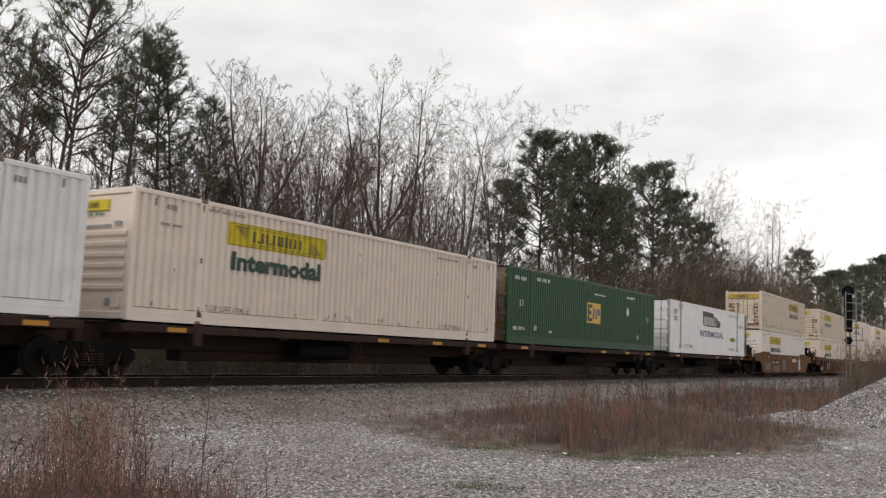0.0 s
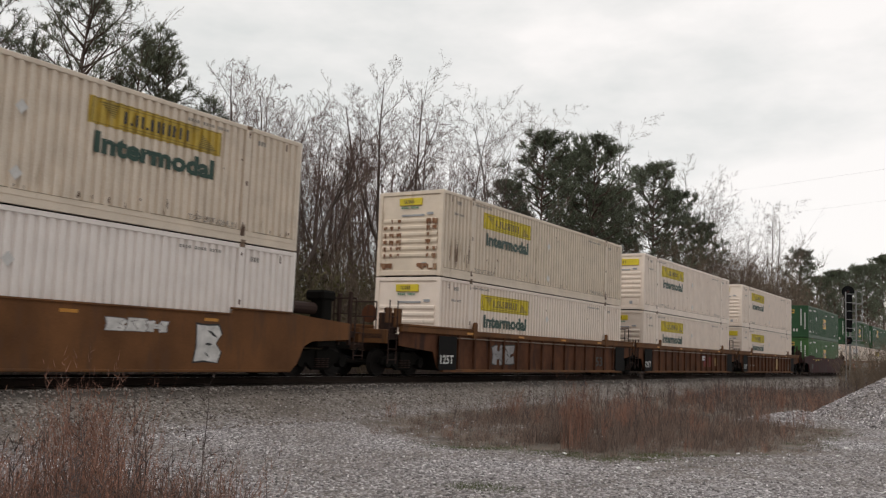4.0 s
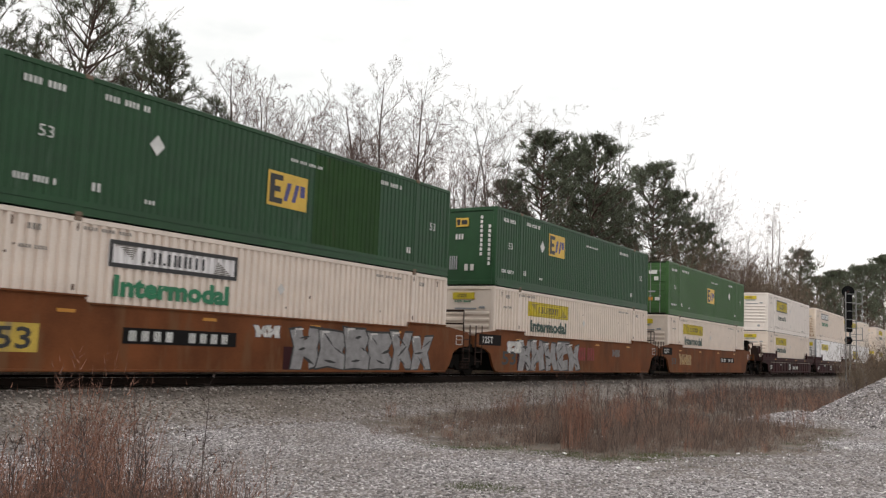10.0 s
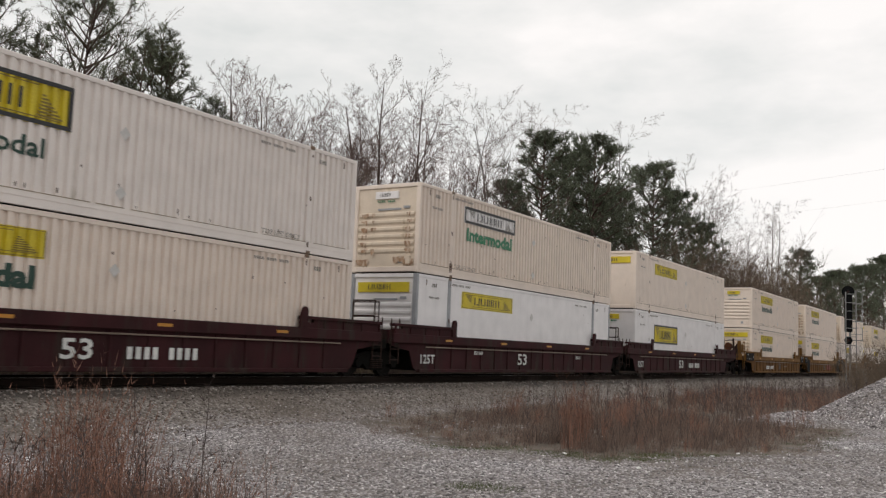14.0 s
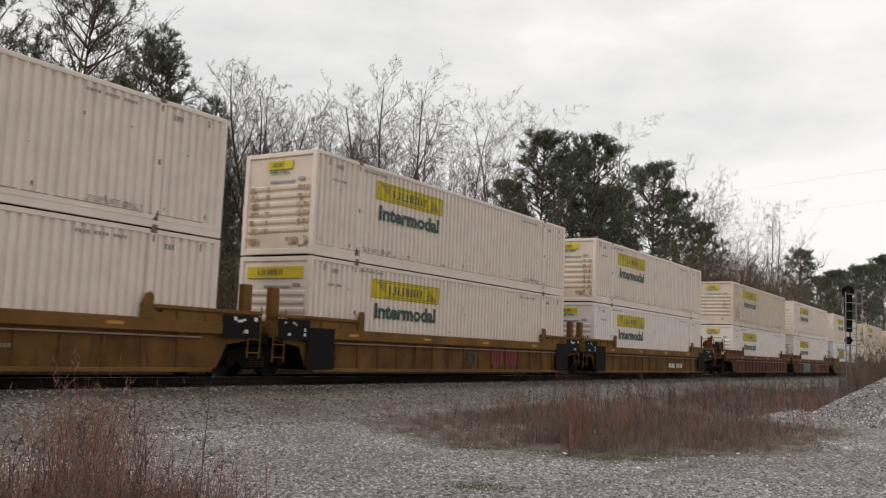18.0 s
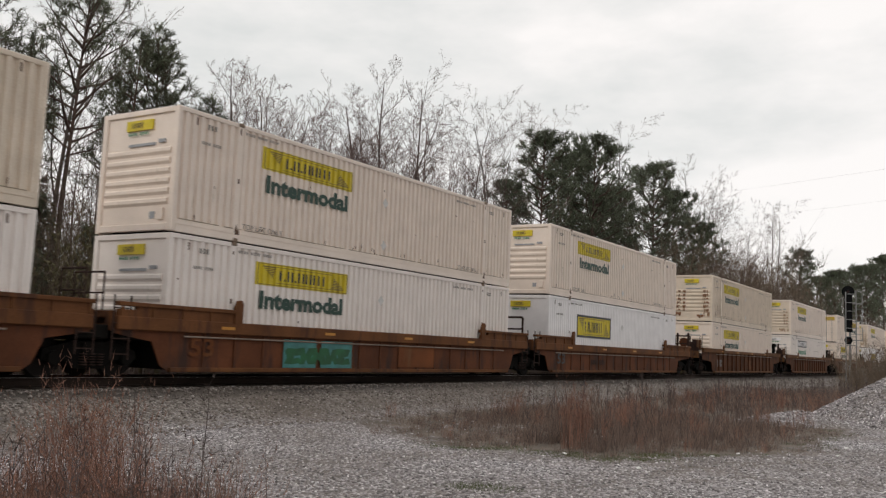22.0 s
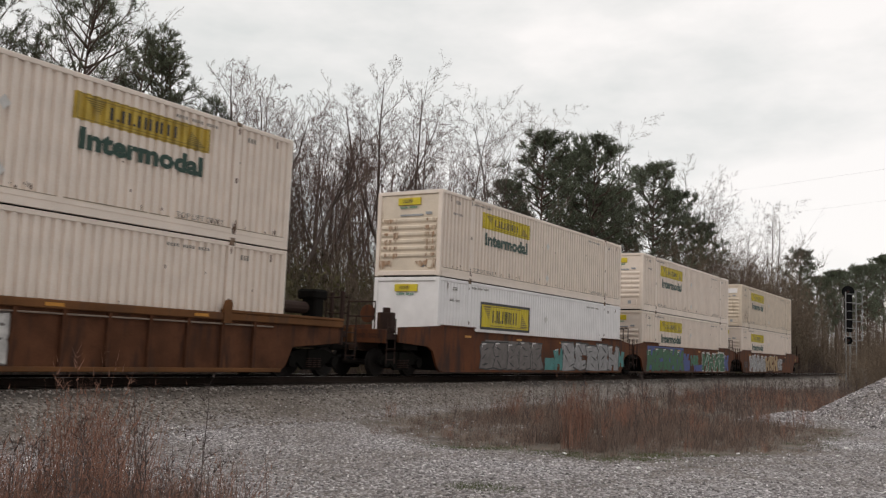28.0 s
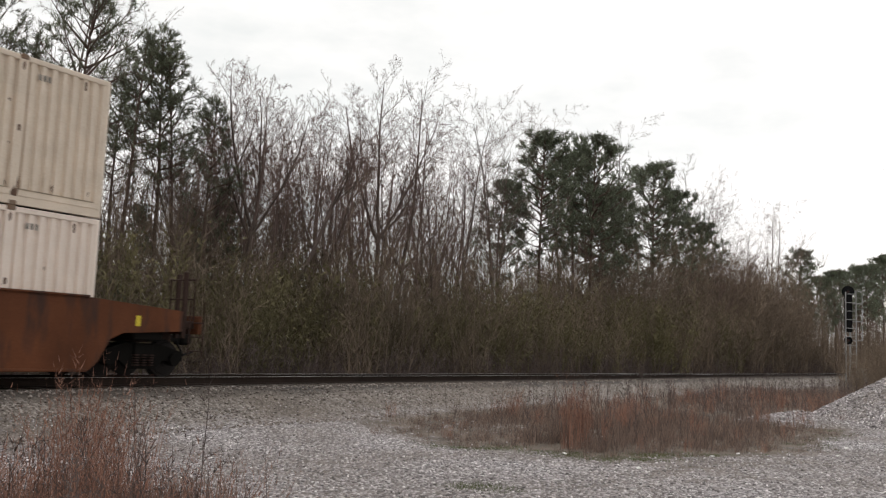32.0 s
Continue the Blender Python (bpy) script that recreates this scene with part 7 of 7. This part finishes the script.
num = lambda x, w=2.2, z=0.75, ink="white_ink": ("bars", x, z, w, 0.24, ink)
ends = [("panel", -0.15, 0.22, 1.1, 1.1, "black_panel"), ("panel", CL - 0.95, 0.22, 1.1, 1.1, "black_panel")]
fifty = lambda x, z=0.42, ink="ink": ("53", x, z, 0.75, 0.42, ink)
heavy = lambda x, z=0.42: ("125T", x, z, 0.82, 0.29, "white_ink")
CARS = {
    4: ("smooth", "brown_car", [("panel", 2.95, 0.8, 2.4, 0.28, "black_panel"), ("bars", 3.05, 0.85, 2.2, 0.18, "white_ink"), ("tag", 0.8, 0.35, 1.6, 0.55, "graf_grey/brown_car"), ("tag", 6.6, 0.3, 1.2, 1.0, "graf_grey/rust_car"), ("tag", 10.3, 1.0, 1.6, 0.3, "graf_white/graf_grey"), ("tag", 12.8, 0.35, 0.7, 1.0, "graf_white/graf_black"), ("tag", 3.6, 0.25, 1.9, 0.5, "graf_grey/orange_car")]),
    5: ("ribbed", "brown_car", ends + [heavy(-0.05), ("tag", 3.6, 0.4, 1.6, 0.8, "graf_silver/graf_black"), fifty(13.05)]),
    6: ("ribbed", "brown_car", ends + [heavy(-0.08), ("tag", 9.8, 0.85, 0.7, 0.3, "graf_white/graf_blue"), ("bars", 10.3, 0.5, 1.9, 0.6, "red_ink"), ("sheet", 12.6, 0.55, 0.6, 0.5, "graf_tan")]),
    7: ("ribbed", "brown_car", ends + [heavy(-0.05), fifty(14.1), ("sheet", 9.9, 0.4, 0.9, 0.8, "graf_tan"), ("bars", 2.0, 0.6, 1.4, 0.1, "grey_ink")]),
    8: ("smooth", "maroon_car", [("bars", 2.75, 1.22, 1.9, 0.19, "worn_yellow"), fifty(0.9, 0.5, "ink")]),
    9: ("smooth", "orange_car", [("sheet", 0.0, 0.52, 1.25, 0.55, "worn_yellow"), fifty(0.35, 0.58), ("panel", 3.2, 0.74, 3.3, 0.34, "black_panel"), ("bars", 3.35, 0.8, 3.0, 0.22, "white_ink"), ("tag", 8.5, 0.2, 6.6, 1.24, "graf_silver/graf_black"), ("tag", 7.1, 1.0, 0.9, 0.34, "graf_white/graf_grey"), ("sheet", 8.2, 0.2, 0.7, 0.6, "maroon_car")]),
    10: ("smooth", "orange_car", [("panel", -1.2, 1.1, 1.6, 0.38, "black_panel"), ("125T", -0.95, 1.17, 0.75, 0.24, "white_ink"), ("53", 0.5, 0.42, 1.1, 0.5, "ink"), ("tag", 0.9, 0.85, 1.1, 0.5, "graf_white/graf_silver"), ("sheet", 1.7, 0.25, 0.9, 0.9, "maroon_car"), ("tag", 1.75, 0.18, 5.6, 1.25, "graf_silver/graf_black"), ("bars", 7.35, 0.66, 1.75, 0.55, "red_ink"), ("tag", 11.2, 0.85, 0.9, 0.4, "graf_grey/orange_car")]),
    11: ("smooth", "orange_car", [("panel", -1.2, 1.1, 1.6, 0.38, "black_panel"), ("125T", -0.9, 1.17, 0.75, 0.24, "white_ink"), ("53", 0.3, 0.6, 0.75, 0.34, "ink"), ("tag", 1.6, 0.55, 2.2, 0.7, "graf_tan/orange_car"), ("panel", 9.9, 0.78, 3.2, 0.3, "black_panel"), ("bars", 10.0, 0.83, 3.0, 0.2, "white_ink")]),
    12: ("girder", "maroon_car", [heavy(0.25), fifty(6.9, 0.4, "white_ink"), ("bars", 8.5, 0.42, 2.05, 0.26, "white_ink"), ("bars", 3.6, 0.72, 0.6, 0.1, "white_ink")]),
    13: ("girder", "maroon_car", [heavy(0.25), fifty(6.85, 0.42, "white_ink"), ("bars", 3.6, 0.75, 0.6, 0.12, "white_ink"), ("bars", 12.2, 0.7, 0.5, 0.12, "white_ink")]),
    14: ("girder", "maroon_car", [heavy(0.25), fifty(6.7, 0.4, "white_ink"), ("bars", 8.5, 0.42, 2.05, 0.26, "white_ink")]),
    15: ("girder", "mustard_car", [("bars", 4.0, 0.42, 2.4, 0.24, "white_ink"), fifty(8.1), ("bars", 10.2, 0.6, 0.8, 0.08, "grey_ink")]),
    16: ("girder", "mustard_car", ends + [("125T", 0.2, 0.4, 0.85, 0.29, "white_ink"), fifty(8.2), ("bars", 9.95, 0.4, 1.95, 0.52, "red_ink")]),
    17: ("girder", "mustard_car", ends + [("125T", 0.2, 0.4, 0.85, 0.29, "white_ink"), fifty(8.4), ("bars", 10.05, 0.4, 2.4, 0.24, "white_ink")]),
    18: ("girder", "orange_rust_car", [("sheet", 9.2, 0.3, 0.9, 0.6, "spine_car"), ("bars", 2.8, 0.6, 1.6, 0.2, "spine_car")]),
    19: ("girder", "orange_rust_car", [("sheet", 3.85, 0.26, 1.3, 0.72, "graf_teal"), ("sheet", 5.35, 0.26, 1.35, 0.72, "graf_teal"), ("tag", 3.95, 0.35, 2.6, 0.45, "graf_green/graf_green"), ("sheet", 9.0, 0.3, 2.0, 0.66, "orange_car"), fifty(0.7, 0.5, "orange_car")]),
    20: ("girder", "orange_rust_car", [fifty(0.7, 0.5, "ink"), ("bars", 4.2, 0.5, 1.6, 0.2, "spine_car")]),
    21: ("ribbed", "brown_car", [("sheet", 8.5, 0.4, 0.8, 0.6, "orange_car"), ("tag", 0.9, 0.5, 1.0, 0.5, "graf_grey/brown_car")]),
    22: ("ribbed", "brown_car", [("sheet", 5.2, 0.4, 0.8, 0.6, "orange_car")]),
    23: ("ribbed", "brown_car", [("tag", 3.7, 0.22, 4.6, 1.12, "graf_silver/graf_grey"), ("tag", 3.2, 0.25, 0.6, 0.9, "graf_white/graf_grey"), ("tag", 8.1, 0.25, 0.5, 1.1, "graf_white/graf_grey"), ("bars", 2.4, 0.9, 0.9, 0.2, "ink")]),
    24: ("smooth", "rust_car", [("sheet", 3.0, 0.24, 4.4, 1.05, "graf_grey"), ("tag", 2.7, 0.22, 4.9, 1.1, "graf_grey/graf_black"), ("tag", 7.9, 0.24, 0.8, 0.55, "graf_teal/graf_teal"), ("tag", 8.7, 0.24, 0.9, 0.95, "graf_teal/graf_teal"), ("tag", 9.5, 0.2, 6.2, 1.25, "graf_silver/graf_black"), ("tag", 15.6, 0.4, 0.8, 0.8, "graf_teal/graf_teal")]),
    25: ("smooth", "rust_car", [("sheet", 0.5, 0.3, 5.9, 1.2, "graf_blue"), ("tag", 0.5, 0.2, 5.9, 1.24, "graf_green/graf_black"), ("sheet", 6.4, 0.24, 1.2, 0.6, "graf_blue"), ("tag", 6.4, 0.5, 1.0, 0.75, "graf_blue/graf_blue"), ("tag", 7.75, 0.55, 1.4, 0.6, "graf_green/graf_teal"), ("tag", 8.4, 0.22, 1.6, 0.4, "graf_blue/graf_blue"), ("tag", 10.0, 0.2, 4.9, 1.26, "graf_green/graf_white"), ("tag", 14.8, 0.25, 0.9, 1.0, "graf_blue/graf_blue")]),
    26: ("smooth", "rust_car", [("53", 0.3, 0.5, 0.8, 0.4, "ink"), ("tag", 1.8, 0.22, 4.7, 1.25, "graf_silver/graf_white"), ("tag", 6.45, 0.22, 4.0, 1.28, "graf_tan/maroon_car"), ("tag", 10.3, 0.3, 1.8, 1.0, "graf_silver/graf_black"), ("sheet", 12.3, 0.95, 0.8, 0.3, "spine_car"), ("sheet", 17.15, 1.12, 0.13, 0.22, "yellow")]),
}
CAR_WORDS = {"orange_car": "orange-brown", "brown_car": "grimy yellow-brown", "mustard_car": "mustard yellow", "rust_car": "rust-brown", "orange_rust_car": "rusty orange-brown", "maroon_car": "dark maroon"}
FIRST, LAST = {4, 5, 8, 9, 12, 15, 18, 21, 22, 23, 24}, {4, 7, 8, 11, 14, 17, 20, 21, 22, 23, 26}
for i, (kind, paint, marks) in CARS.items():
    painted = any(m[0] == "tag" for m in marks)
    ob = well_car(f"{CAR_WORDS[paint]} {kind.replace('girder', 'deep-chorded')} steel well car" + (" with spray-painted sides" if painted else " under stacked containers"), paint, kind, i in FIRST, i in LAST, marks)
    ride(ob, i, 0.0)
for i in range(4):
    ride(spine_car("dark brown spine car under a single container", 0.6 if i == 0 else 0, 2.2 if i == 3 else 0.55), i, 0.0)


# ---- ties, piece by piece ----
tie_mesh = Shape().box(-0.115, 0.115, -1.3, 1.3, -0.18, 0.0, 0.012).mesh("tie", M["tie"])
for i in range(230):
    part("tie", tie_mesh, track, at=pose(4 + i * 0.52 + rng.uniform(-0.03, 0.03), TRACK_Y + rng.uniform(-0.03, 0.03), -0.19, 0, 0, rng.uniform(-0.6, 0.6)))


# how far the wind leans the nearest pines, in seconds and degrees
GUST = [(0, 0.5), (3.5, 0.6), (5.5, 0.3), (6, 0.0), (12, 0.0), (17, 0.2), (18, 0.0), (20, 1.1), (21, 1.1), (23, 0.6), (24, 0.6), (25, 0.0), (28, 0.0), (32, 0.0)]


def leaning(x, y, z, turn, degrees):
    """A pose tipped by the wind, to the far left of the yard."""
    return pose(x, y, z, -0.85 * degrees, -0.53 * degrees, 0) @ pose(0, 0, 0, 0, 0, turn)


def motions():
    for tree, x, y, turn in swaying:
        walk(tree, [(t, leaning(x, y, ground_z(x, y) - 0.05, turn, a)) for t, a in GUST])
    for tuft, x, y, z, turn, i in nodding:
        rows = []
        for k in range(33):
            gust = np.interp(k, [t for t, a in GUST], [a for t, a in GUST])
            rows.append((k, leaning(x, y, z, turn, 5.0 * gust + 1.6 * math.sin(1.7 * k + i * 0.9) + 0.8 * math.sin(2.9 * k + i))))
        walk(tuft, rows)
    for ob, lead, z in rolling:
        walk(ob, [(t, pose(lead - s, NEAR_Y, z)) for t, s in GONE])


motions()
